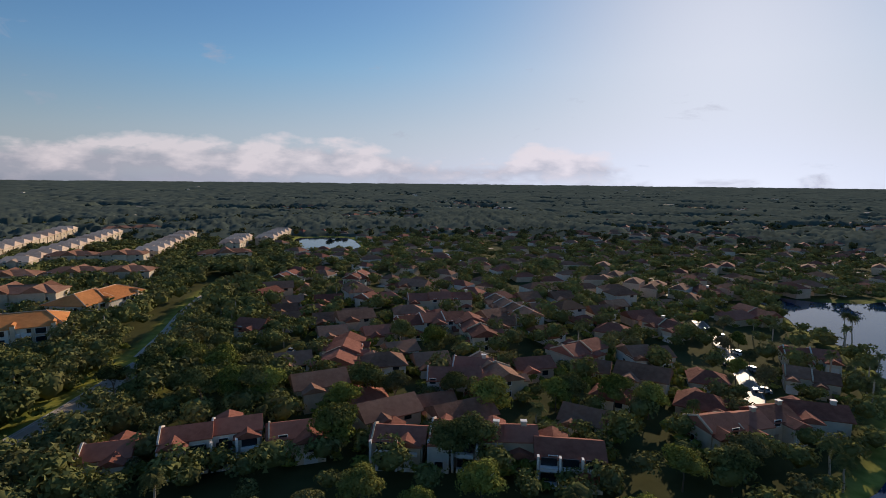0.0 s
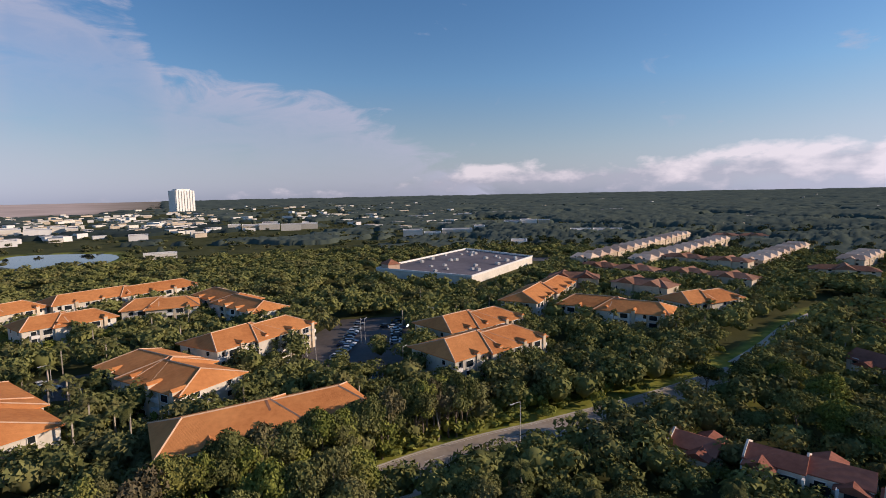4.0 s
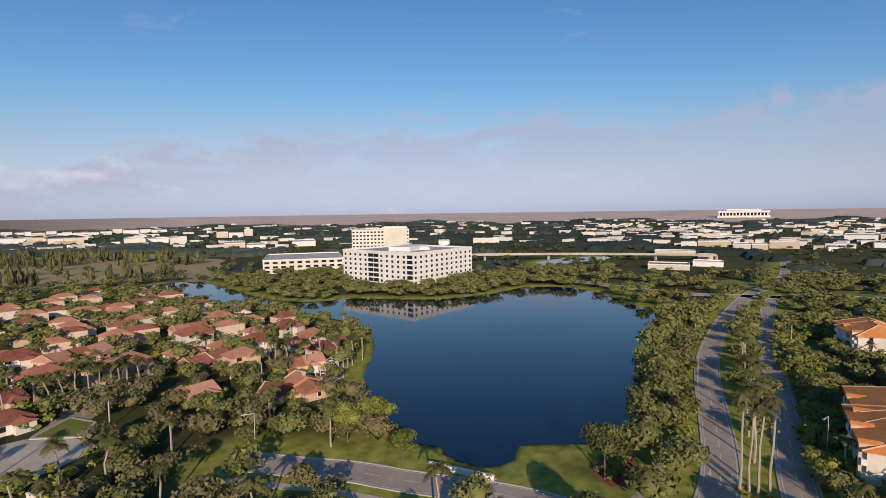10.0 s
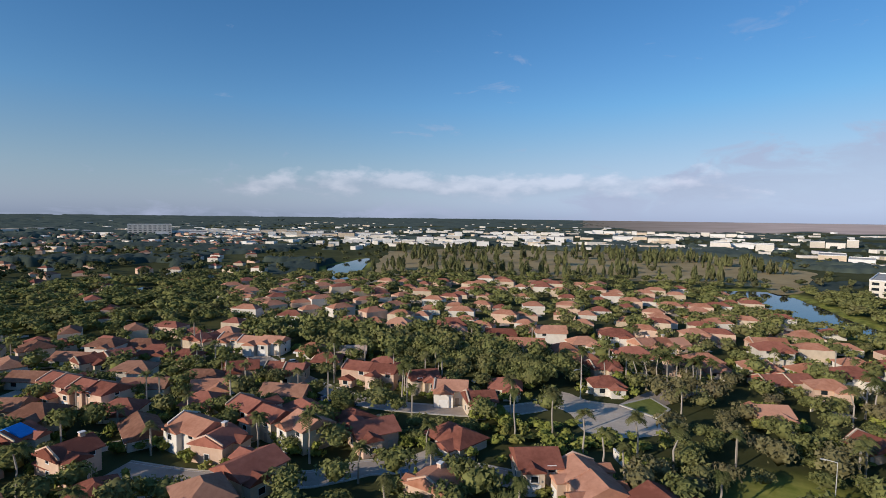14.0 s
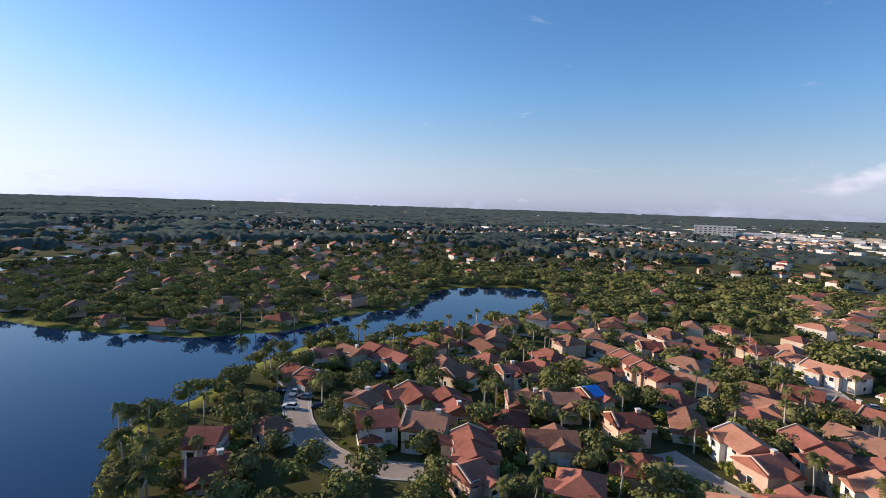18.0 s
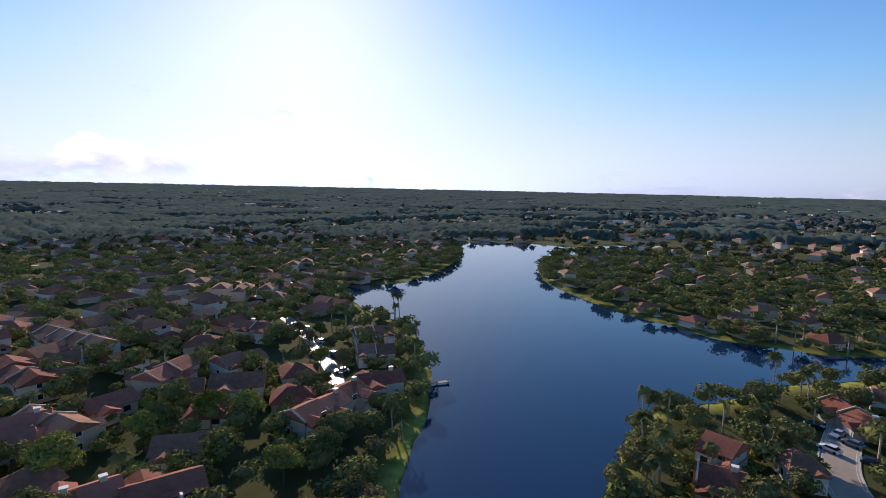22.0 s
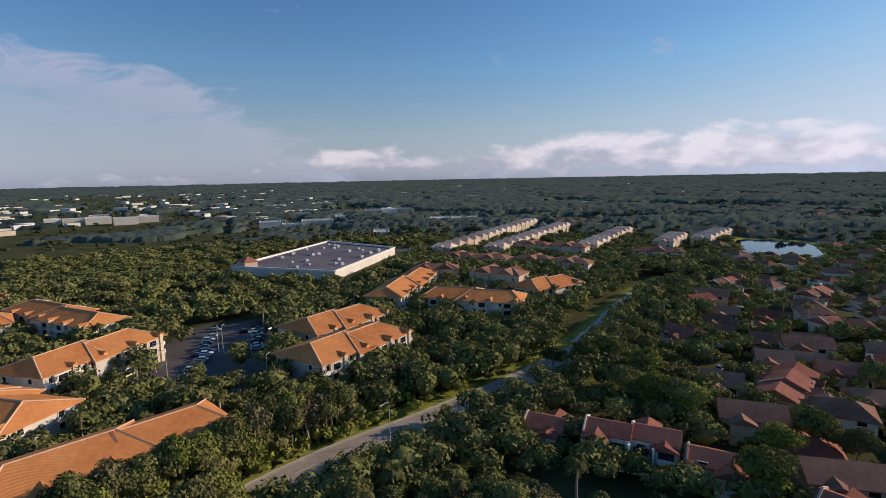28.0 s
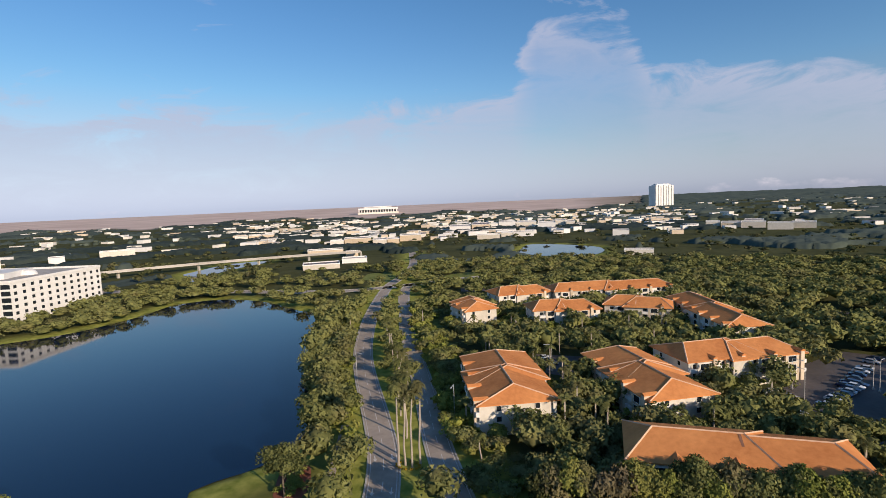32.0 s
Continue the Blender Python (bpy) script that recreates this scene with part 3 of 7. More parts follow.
HOMES_EAST = [
    (110.2, 31.4, 109.5, 25.6, 6.8, 9.3),
    (97.2, 29.0, 99.2, 22.0, 6, 9.3),
    (115.6, 18.1, 117.4, 15.5, 5.2, 7.44),
    (161.8, 18.8, 148.0, 8.0, 4.8, 9.3),
    (169.0, 11.6, 170.7, 5.0, 6, 8.37),
    (176.1, 2.0, 168.6, -3.7, 6, 8.37),
    (179.3, -7.1, 162.8, -19.1, 6, 8.37),
    (186.2, -24.6, 175.9, -30.7, 5.2, 8.37),
    (126.9, -1.7, 137.1, -9.0, 6, 9.3),
    (136.5, -15.9, 125.9, -18.3, 6, 9.3),
    (114.0, -2.1, 114.5, -10.6, 7.2, 10.23),
    (113.5, -13.0, 110.3, -21.6, 7.2, 10.23),
]
HOMES_EAST_B = [
    (105.9, -25.2, 92.2, -24.4, 6.8, 9.3),
    (132.8, -25.7, 119.4, -26.8, 6, 9.3),
    (146.6, -28.1, 150.6, -35.3, 6, 9.3),
    (88.9, -20.0, 91.1, -24.6, 6.4, 9.3),
    (147.1, -44.2, 149.1, -55.7, 6.8, 9.3),
    (127.3, -40.9, 124.2, -59.3, 6, 9.3),
    (127.3, -61.5, 129.1, -68.1, 6, 9.3),
    (108.5, -60.4, 108.0, -68.4, 6.8, 9.3),
    (103.8, -38.3, 101.7, -48.3, 6, 9.3),
    (160.8, -91.8, 133.8, -91.8, 7.2, 10.23),
    (175.5, -107.1, 171.6, -123.8, 6, 9.3),
]
HOMES_SOUTH = [
    (97.3, -99.4, 80.2, -95.7, 7.2, 9.3),
    (76.8, -96.8, 69.2, -93.9, 7.2, 9.3),
    (62.9, -97.9, 56.9, -105.4, 6, 10.23),
    (73.0, -71.1, 71.2, -81.3, 6, 10.23),
    (100.4, -85.1, 89.9, -83.6, 6.8, 9.3),
    (86.4, -78.6, 87.4, -85.8, 6, 9.3),
    (164.9, -144.1, 165.2, -156.2, 6, 9.3),
    (156.7, -151.1, 130.8, -156.0, 6.8, 9.3),
    (127.0, -123.6, 119.8, -129.9, 5.6, 9.3),
    (115.4, -129.3, 103.8, -133.8, 6, 9.3),
    (122.3, -106.8, 113.3, -113.0, 5.2, 9.3),
    (91.2, -139.1, 73.5, -140.5, 6.8, 9.3),
    (68.6, -137.9, 62.3, -143.3, 6.4, 9.3),
    (58.7, -134.7, 50.1, -137.6, 6, 9.3),
]
HOMES_SOUTH_B = [
    (46.9, -128.7, 40.7, -132.8, 6, 9.3),
    (37.0, -81.9, 36.0, -87.9, 6, 9.3),
    (24.9, -99.0, 17.9, -102.6, 6.8, 10.23),
    (14.1, -103.6, 6.4, -92.2, 6, 10.23),
    (0.0, -97.2, -4.6, -91.4, 6, 10.23),
    (-23.4, -154.4, -31.3, -157.0, 4.8, 9.3),
    (-43.1, -145.3, -47.6, -140.7, 4.8, 10.23),
    (-55, -165.2, -67.8, -164.5, 5, 9.6),
    (-69.5, -177.4, -83.3, -183, 5.2, 9.6),
    (-53.5, -149.8, -54.8, -136, 5, 10.2),
    (-29.6, -187.0, -44.2, -194.9, 4.8, 9.3),
    (-33.7, -243.8, -46.9, -246.8, 5.6, 9.3),
    (21.1, -177.6, 13.3, -182.6, 5.2, 9.3),
    (9.4, -216.8, -8.5, -232.2, 5.6, 11.16),
]
MALL = [(-303, 135), (-239, 164), (-287, 250), (-362, 243)]
LAKE_EAST = LAKE_EAST + [(62, 30), (42, 34), (46, 54)]
WATERS = [LAKE_WEST, LAKE_EAST, POND_A, POND_B, POND_C, POND_D, POND_E, POND_F]


def inside(px, py, ring):
    """Which points lie inside a ring."""
    hit = np.zeros(px.shape, bool)
    for (ax, ay), (bx, by) in zip(ring, ring[1:] + ring[:1]):
        cross = (ay > py) != (by > py)
        hit ^= cross & (px < (bx - ax) * (py - ay) / ((by - ay) if by != ay else 1e-9) + ax)
    return hit


def gap(px, py, line):
    """Distance of points from a line of places."""
    best = np.full(px.shape, 1e9)
    for (ax, ay), (bx, by) in zip(line, line[1:]):
        dx, dy = bx - ax, by - ay
        s = np.clip(((px - ax) * dx + (py - ay) * dy) / (dx * dx + dy * dy + 1e-9), 0, 1)
        best = np.minimum(best, np.hypot(px - ax - s * dx, py - ay - s * dy))
    return best


def curve(line, step=4.0):
    """A line of places rounded off (Catmull-Rom)."""
    pts = [np.array(p, float) for p in line]
    pts = [2 * pts[0] - pts[1]] + pts + [2 * pts[-1] - pts[-2]]
    out = []
    for a, b, c, d in zip(pts, pts[1:], pts[2:], pts[3:]):
        n = max(2, int(np.hypot(*(c - b)) / step))
        for i in range(n):
            s = i / n
            out.append(tuple(0.5 * (2 * b + (c - a) * s + (2 * a - 5 * b + 4 * c - d) * s * s + (3 * b - a - 3 * c + d) * s ** 3)))
    out.append(tuple(pts[-2]))
    return out


def shore(ring):
    """A shoreline rounded off and made a little uneven."""
    pts = curve(ring + ring[:1], 5.0)[:-1]
    return [(x + 1.2 * noise.noise((x * 0.11, y * 0.11, 3.0)), y + 1.2 * noise.noise((x * 0.11, y * 0.11, 9.0))) for x, y in pts]


SHORES = [shore(r) for r in WATERS]
AVENUE = curve([(-79.4, 146), (-79.5, 112), (-82, 79), (-84.4, 60), (-84.6, 42), (-81.5, 16), (-77, -12), (-72, -38)] + AVENUE_TAIL)
BLVD_LEFT, BLVD_RIGHT, STREET_EAST, FOOTPATH = curve([(-76.8, -38.2)] + BLVD_LEFT), curve([(-79.6, -22.6)] + BLVD_RIGHT), curve(STREET_EAST), curve(FOOTPATH)
BANK_ROAD = curve(BANK_ROAD)
STREETS = [STREET_EAST] + [curve(line) for line in (STREET_NORTH, STREET_SOUTH, STREET_SOUTH_B)]


def wet(px, py):
    hit = np.zeros(px.shape, bool)
    for r in SHORES:
        hit |= inside(px, py, r)
    return hit


def shore_gap(px, py):
    best = np.full(px.shape, 1e9)
    for r in SHORES:
        near = (px > min(p[0] for p in r) - 60) & (px < max(p[0] for p in r) + 60) & (py > min(p[1] for p in r) - 60) & (py < max(p[1] for p in r) + 60)
        if near.any():
            best[near] = np.minimum(best[near], gap(px[near], py[near], r + r[:1]))
    return best


# ---- ground, one sheet out to the horizon ----
def marsh(px, py):
    """How much a place belongs to the pale open marsh on the south-western horizon."""
    b, r = np.degrees(np.arctan2(-px, py)) % 360, np.hypot(px, py)
    edge = 2350 + 260 * np.sin(b * 0.31) + 140 * np.sin(b * 1.13)
    return np.clip((r - edge) / 250, 0, 1) * np.clip((b - 84) / 10, 0, 1) * np.clip((196 - b) / 26, 0, 1)


def far_rise(r):
    return 30.0 * np.clip((r - 2200) / 2700, 0, 1) ** 1.5


rings = np.concatenate([[0.0], np.geomspace(20, 4950, 210)])
turns = np.linspace(0, 2 * np.pi, 460, endpoint=False)
gr, ga = np.meshgrid(rings, turns, indexing="ij")
gx, gy = (gr * np.sin(ga)).ravel(), (gr * np.cos(ga)).ravel()
gin, gd = wet(gx, gy), shore_gap(gx, gy)
gz = np.where(gin, -np.clip(gd * 0.35, 0, 3) - 0.32, np.where(gd < 6, -0.32 * (1 - gd / 6), 0)) + far_rise(gr.ravel())
verge = np.minimum(np.minimum(gap(gx, gy, BLVD_LEFT), gap(gx, gy, BLVD_RIGHT)), np.minimum(gap(gx, gy, AVENUE), gap(gx, gy, FOOTPATH) * 3.2))
nr, na = gr.shape
i, j = np.meshgrid(np.arange(nr - 1), np.arange(na), indexing="ij")
k = (j + 1) % na
quads = np.stack([i * na + j, (i + 1) * na + j, (i + 1) * na + k, i * na + k], -1).reshape(-1, 4)
me = bpy.data.meshes.new("ground")
me.vertices.add(len(gx))
me.vertices.foreach_set("co", np.stack([gx, gy, gz], -1).ravel())
me.loops.add(quads.size)
me.loops.foreach_set("vertex_index", quads.ravel()[:].astype(np.int32))
me.polygons.add(len(quads))
me.polygons.foreach_set("loop_start", np.arange(0, quads.size, 4, dtype=np.int32))
me.polygons.foreach_set("use_smooth", np.ones(len(quads), bool))
lawn = me.attributes.new("lawn", "FLOAT", "POINT")
lawn.data.foreach_set("value", np.where(gin, 0, np.clip(np.maximum(np.where(gx > 20, 1.3 - gd / 5, 1.6 - gd / 9), 2.0 - verge / 9), 0, 1)).astype(np.float32))
open_marsh = me.attributes.new("marsh", "FLOAT", "POINT")
open_marsh.data.foreach_set("value", marsh(gx, gy).astype(np.float32))
me.update(calc_edges=True)
me.validate()
GROUND = surface("ground_grass_and_soil", (0.042, 0.048, 0.018), (0.112, 0.112, 0.046), 0.12, 0.98, 0.05, 0.6, spec=0.03, world_space=True, stains=0.3)
gt = GROUND.node_tree
gb = next(n for n in gt.nodes if n.type == "BSDF_PRINCIPLED")
mown = gt.nodes.new("ShaderNodeAttribute")
mown.attribute_name = "lawn"
over = gt.nodes.new("ShaderNodeMix")
over.data_type = "RGBA"
gt.links.new(mown.outputs["Fac"], over.inputs["Factor"])
gt.links.new(gb.inputs["Base Color"].links[0].from_socket, over.inputs["A"])
blades = node(gt, "ShaderNodeTexNoise", Scale=0.3, Detail=5.0)
gt.links.new(gt.nodes.new("ShaderNodeNewGeometry").outputs["Position"], blades.inputs["Vector"])
gt.links.new(ramp(gt, blades.outputs[0], [(0.3, (0.17, 0.20, 0.034)), (0.75, (0.42, 0.40, 0.095))]), over.inputs["B"])
reeds = gt.nodes.new("ShaderNodeAttribute")
reeds.attribute_name = "marsh"
hazed_reeds = gt.nodes.new("ShaderNodeMix")
hazed_reeds.data_type = "RGBA"
gt.links.new(reeds.outputs["Fac"], hazed_reeds.inputs["Factor"])
gt.links.new(over.outputs["Result"], hazed_reeds.inputs["A"])
drifts = node(gt, "ShaderNodeTexNoise", Scale=0.004, Detail=4.0)
gt.links.new(gt.nodes.new("ShaderNodeNewGeometry").outputs["Position"], drifts.inputs["Vector"])
# reed tan made paler and pinker to paint in the haze over the marsh
gt.links.new(ramp(gt, drifts.outputs[0], [(0.3, (0.58, 0.44, 0.36)), (0.7, (0.74, 0.58, 0.49))]), hazed_reeds.inputs["B"])
gt.links.new(hazed_reeds.outputs["Result"], gb.inputs["Base Color"])
me.materials.append(GROUND)
tagged(new("ground", me), "flat green and brown ground with mown lake banks", "ground", kind="structure")

LAKE_NAMES = ["dark blue lake beside the boulevard", "large blue lake with wooded shores", "small distant pond", "narrow distant pond"] + ["distant pond"] * 4
for ring, words in zip(SHORES, LAKE_NAMES):
    wide = [(x, y) for x, y in ring]
    bm = bmesh.new()
    cx, cy = sum(p[0] for p in wide) / len(wide), sum(p[1] for p in wide) / len(wide)
    bm.faces.new([bm.verts.new((x, y, -0.30)) for x, y in wide])
    bmesh.ops.triangulate(bm, faces=bm.faces[:])
    if sum(f.normal.z for f in bm.faces) < 0:
        bmesh.ops.reverse_faces(bm, faces=bm.faces[:])
    tagged(part("water", bm, WATER_PALE if ring is SHORES[1] else WATER), words, "water", kind="structure")


# ---- roads ----
def side(line, off):
    out = []
    for n, (x, y) in enumerate(line):
        a, b = line[max(n - 1, 0)], line[min(n + 1, len(line) - 1)]
        d = math.hypot(b[0] - a[0], b[1] - a[1]) or 1
        out.append((x - (b[1] - a[1]) / d * off, y + (b[0] - a[0]) / d * off))
    return out


def strip(name, line, o0, o1, z0, z1, material, parent=None):
    """A band along a line between two offsets; z1 over z0 gives it sides."""
    a, b = side(line, o0), side(line, o1)
    verts, faces = [], []
    for (ax, ay), (bx, by) in zip(a, b):
        verts += [(ax, ay, z0), (ax, ay, z1), (bx, by, z1), (bx, by, z0)]
    for n in range(len(line) - 1):
        p, q = n * 4, n * 4 + 4
        faces += [(p + 1, q + 1, q + 2, p + 2), (p, q, q + 1, p + 1), (p + 2, q + 2, q + 3, p + 3)]
    ob = sheet_mesh(name, verts, faces, material, parent)
    ob.data.flip_normals() if o1 > o0 else None
    return ob


def road(label, line, width, lanes=2, kerbs=True, walk_side=0, paved=ASPHALT):
    top = tagged(strip("road", line, -width / 2, width / 2, 0.0, 0.06, paved), label, "road", kind="structure")
    if kerbs:
        for s in (-1, 1):
            strip("kerb", line, s * width / 2, s * (width / 2 + 0.35), 0.0, 0.17, KERB, top)
    for s in (-1, 1):
        strip("edge_line", line, s * (width / 2 - 0.45) - 0.06, s * (width / 2 - 0.45) + 0.06, 0.06, 0.066, LINE, top)
    for n in range(1, lanes):
        off = -width / 2 + width * n / lanes
        for p in range(0, len(line) - 1, 2):
            strip("lane_dash", line[p:p + 2], off - 0.07, off + 0.07, 0.06, 0.067, LINE, top)
    if walk_side:
        a = walk_side * (width / 2 + 3.0)
        tagged(strip("pavement", line, a, a + walk_side * 2.0, 0.0, 0.07, PAVING), "pale concrete pavement beside the road", "pavement", kind="structure")
    return top


road("two-lane asphalt avenue with pale kerbs", AVENUE, 7.6, 2, True, 1)
road("asphalt boulevard carriageway with turn lanes", BLVD_LEFT, 6.6)
road("shaded asphalt boulevard carriageway", BLVD_RIGHT, 6.0)
for line, words in zip(STREETS, ("asphalt street between lakeside homes", "sunlit asphalt street between townhouses", "asphalt street through the southern homes", "asphalt street past the nearest homes")):
    narrow = "sunlit" in words
    road(words, line, 4.6 if narrow else 6.6, 1, not narrow, 0, SEALED if narrow else ASPHALT)
road("pale asphalt road along the far lake bank", BANK_ROAD, 10.0)
for ring in LAWNS:
    bm = bmesh.new()
    face = bm.faces.new([bm.verts.new((x, y, 0.05)) for x, y in curve(ring + ring[:1], 6)[:-1]])
    face.normal_update()
    if face.normal.z < 0:
        bmesh.ops.reverse_faces(bm, faces=bm.faces[:])
    tagged(part("lawn", bm, LAWN), "mown green lawn beside the boulevard", "lawn", kind="structure")
tagged(strip("footpath", FOOTPATH, -1.3, 1.3, 0.0, 0.06, PAVING), "pale concrete footpath beside the woods", "path", kind="structure")
for ring, words in ((COURT, "pale paved court between townhouses"), (FIELD, "dry brown open field with scattered trees"), (FIELD_B, "green open lot beside the lake")):
    bm = bmesh.new()
    paved = "court" in words
    edge = ring if paved else [(x + 9 * noise.noise((x * 0.02, y * 0.02, 5.0)), y + 9 * noise.noise((x * 0.02, y * 0.02, 7.0))) for x, y in curve(ring + ring[:1], 8.0)[:-1]]
    bm.faces.new([bm.verts.new((x, y, 0.10 if "lot" in words else 0.06)) for x, y in edge])
    bm.faces.ensure_lookup_table()
    bm.faces[0].normal_update()
    if bm.faces[0].normal.z < 0:
        bmesh.ops.reverse_faces(bm, faces=bm.faces[:])
    paved = "court" in words
    tagged(part("court" if paved else "field", bm, PAVING if paved else DRY_GRASS), words, "court" if paved else "field", kind="structure")
tagged(strip("footpath", curve(LAKE_PATH), -0.9, 0.9, 0.0, 0.06, ASPHALT), "dark asphalt footpath between lake and boulevard", "path", kind="structure")
bm = bmesh.new()
bm.faces.new([bm.verts.new((x, y, 0.05)) for x, y in curve(FLOWER_BED + FLOWER_BED[:1], 2)[:-1]])
tagged(part("flower_bed", bm, MULCH), "rounded planting bed with red mulch", "flower bed", kind="structure")
# stop line and crossing where the boulevard meets the avenue
for line, words in ((BLVD_LEFT, "white stop line and crossing"), (BLVD_RIGHT, "white pedestrian crossing lines")):
    top = tagged(new("crossing"), words + " on asphalt", "road marking")
    a, b = line[0], line[1]
    d = math.hypot(b[0] - a[0], b[1] - a[1])
    ux, uy = (b[0] - a[0]) / d, (b[1] - a[1]) / d
    for dist in (1.0, 3.6, 5.2):
        p = [(a[0] + ux * (dist + k) , a[1] + uy * (dist + k)) for k in (0.0, 0.45)]
        strip("crossing_line", p, -3.2, 3.2, 0.061, 0.070, LINE, top)
# turn arrows on the boulevard's approach
for along in (4, 7):
    for lane in (-1.9, 1.9):
        a, b = BLVD_LEFT[along], BLVD_LEFT[along + 1]
        ang = math.degrees(math.atan2(b[1] - a[1], b[0] - a[0]))
        bm = bmesh.new()
        bm.faces.new([bm.verts.new(p) for p in ((-1.4, -0.12, 0), (0.3, -0.12, 0), (0.3, 0.12, 0), (-1.4, 0.12, 0))])
        bm.faces.new([bm.verts.new(p) for p in ((0.3, -0.5, 0), (1.3, 0, 0), (0.3, 0.5, 0))])
        n = (-math.sin(radians(ang)) * lane, math.cos(radians(ang)) * lane)
        arrow = part("lane_arrow", bm, LINE)
        arrow.matrix_basis = pose(a[0] + n[0], a[1] + n[1], 0.068, 0, 0, ang + 180)
        tagged(arrow, "white painted lane arrow on asphalt", "road marking", "lane arrows")
bm = bmesh.new()
bm.faces.new([bm.verts.new((x, y, 0.05)) for x, y in curve(PLAZA + PLAZA[:1], 3)[:-1]])
if bm.faces[:] and [f.normal_update() or f.normal.z for f in bm.faces][0] < 0:
    bmesh.ops.reverse_faces(bm, faces=bm.faces[:])
tagged(part("forecourt", bm, PAVING), "pale grey paved entrance forecourt", "pavement", kind="structure")
# the gated entry: lanes round a planted island with pale kerbs
ISLANDS = [[(9.2, -152.6), (1.6, -162.5), (-3.6, -154.9), (-0.9, -146.4)], [(-3.0, -166.2), (-13.6, -182.0), (-15.8, -180.4), (-5.2, -164.8)]]
tagged(strip("entry_lane", curve([(6, -150), (-1.7, -166), (-16.2, -188)]), -4.6, 4.6, 0.0, 0.055, ASPHALT), "asphalt entry lanes between palms", "road", kind="structure")
for ring in ISLANDS:
    bm = bmesh.new()
    top_ = bm.faces.new([bm.verts.new((x, y, 0.25)) for x, y in ring])
    top_.normal_update()
    if top_.normal.z < 0:
        bmesh.ops.reverse_faces(bm, faces=bm.faces[:])
    island = tagged(part("planted_island", bm, LAWN), "planted traffic island with pale kerbs", "traffic island", kind="structure")
    for a, b in zip(ring, ring[1:] + ring[:1]):
        ob = strip("kerb", [a, b], -0.35, 0.35, 0.0, 0.30, KERB, island)


# ---- buildings ----
def roof_mesh(length, width, z_eave, z_ridge, hip, over=0.6, thick=0.22):
    """A pitched roof along x with its underside; hip: how far each end slopes in."""
    hx, hy = length / 2 + over, width / 2 + over
    drop = (z_ridge - z_eave) * over / (width / 2)
    zl = z_eave - drop
    rx = hx - hip - (over if hip else 0)
    rx = max(rx, 0.15)
    bm = bmesh.new()
    low = [bm.verts.new(p) for p in ((-hx, -hy, zl), (hx, -hy, zl), (hx, hy, zl), (-hx, hy, zl))]
    up_ = [bm.verts.new((v.co.x, v.co.y, zl + thick)) for v in low]
    r0, r1 = bm.verts.new((-rx, 0, z_ridge + thick)), bm.verts.new((rx, 0, z_ridge + thick))
    faces = [bm.faces.new((up_[0], up_[1], r1, r0)), bm.faces.new((up_[2], up_[3], r0, r1)),
             bm.faces.new((up_[1], up_[2], r1)), bm.faces.new((up_[3], up_[0], r0))]
    for n in range(4):
        bm.faces.new((low[n], low[(n + 1) % 4], up_[(n + 1) % 4], up_[n]))
    bm.faces.new(low[::-1])
    uv = bm.loops.layers.uv.new("UVMap")
    for f in faces:
        f.normal_update()
        across = Vector((-f.normal.y, f.normal.x, 0)).normalized()
        down = f.normal.cross(across)
        for lp in f.loops:
            lp[uv].uv = (lp.vert.co.dot(across), lp.vert.co.dot(down))
    return bm


def ridge_caps(parent, material, length, width, z_eave, z_ridge, hip, over=0.6, size=0.16):
    """The raised tile caps along ridge and hips, one part for each line."""
    hx, hy = length / 2 + over, width / 2 + over
    zl = z_eave - (z_ridge - z_eave) * over / (width / 2) + 0.22
    rx = max(hx - hip - (over if hip else 0), 0.15)
    lines = [((-rx, 0, z_ridge + 0.22), (rx, 0, z_ridge + 0.22))]
    for sx in (-1, 1):
        for sy in (-1, 1):
            lines.append(((sx * rx, 0, z_ridge + 0.22), (sx * hx, sy * hy, zl)))
    for a, b in lines:
        bm = bmesh.new()
        a, b = Vector(a), Vector(b)
        d = (b - a).normalized()
        s = d.cross(Vector((0, 0, 1))).normalized() * size
        u = s.cross(d).normalized() * size * 0.9
        va = [bm.verts.new(a + o) for o in (-s, u, s)]
        vb = [bm.verts.new(b + o) for o in (-s, u, s)]
        bm.faces.new((va[0], va[1], vb[1], vb[0]))
        bm.faces.new((va[1], va[2], vb[2], vb[1]))
        part("ridge_cap", bm, material, parent)


def wall_mesh(length, width, z_top, z_ridge, gable):
    hx, hy = length / 2, width / 2
    bm = bmesh.new()
    ring = lambda z: [bm.verts.new((x, y, z)) for x, y in ((-hx, -hy), (hx, -hy), (hx, hy), (-hx, hy))]
    a, b = ring(-0.1), ring(z_top)
    for n in range(4):
        bm.faces.new((a[n], a[(n + 1) % 4], b[(n + 1) % 4], b[n]))
    if gable:
        p, q = bm.verts.new((-hx, 0, z_ridge - 0.05)), bm.verts.new((hx, 0, z_ridge - 0.05))
        bm.faces.new((b[1], b[2], q))
        bm.faces.new((b[3], b[0], p))
    bm.faces.new(b)
    return bm


PIECES = {}


def shared(key, make):
    if key not in PIECES:
        me = bpy.data.meshes.new(key[0])
        bm = make()
        bm.to_mesh(me)
        bm.free()
        PIECES[key] = me
    return PIECES[key]


def fitted(name, me, material, parent, x, y, z, turn=0.0):
    if not me.materials:
        me.materials.append(material)
    ob = new(name, me)
    ob.parent = parent
    ob.matrix_basis = pose(x, y, z, 0, 0, turn)
    return ob


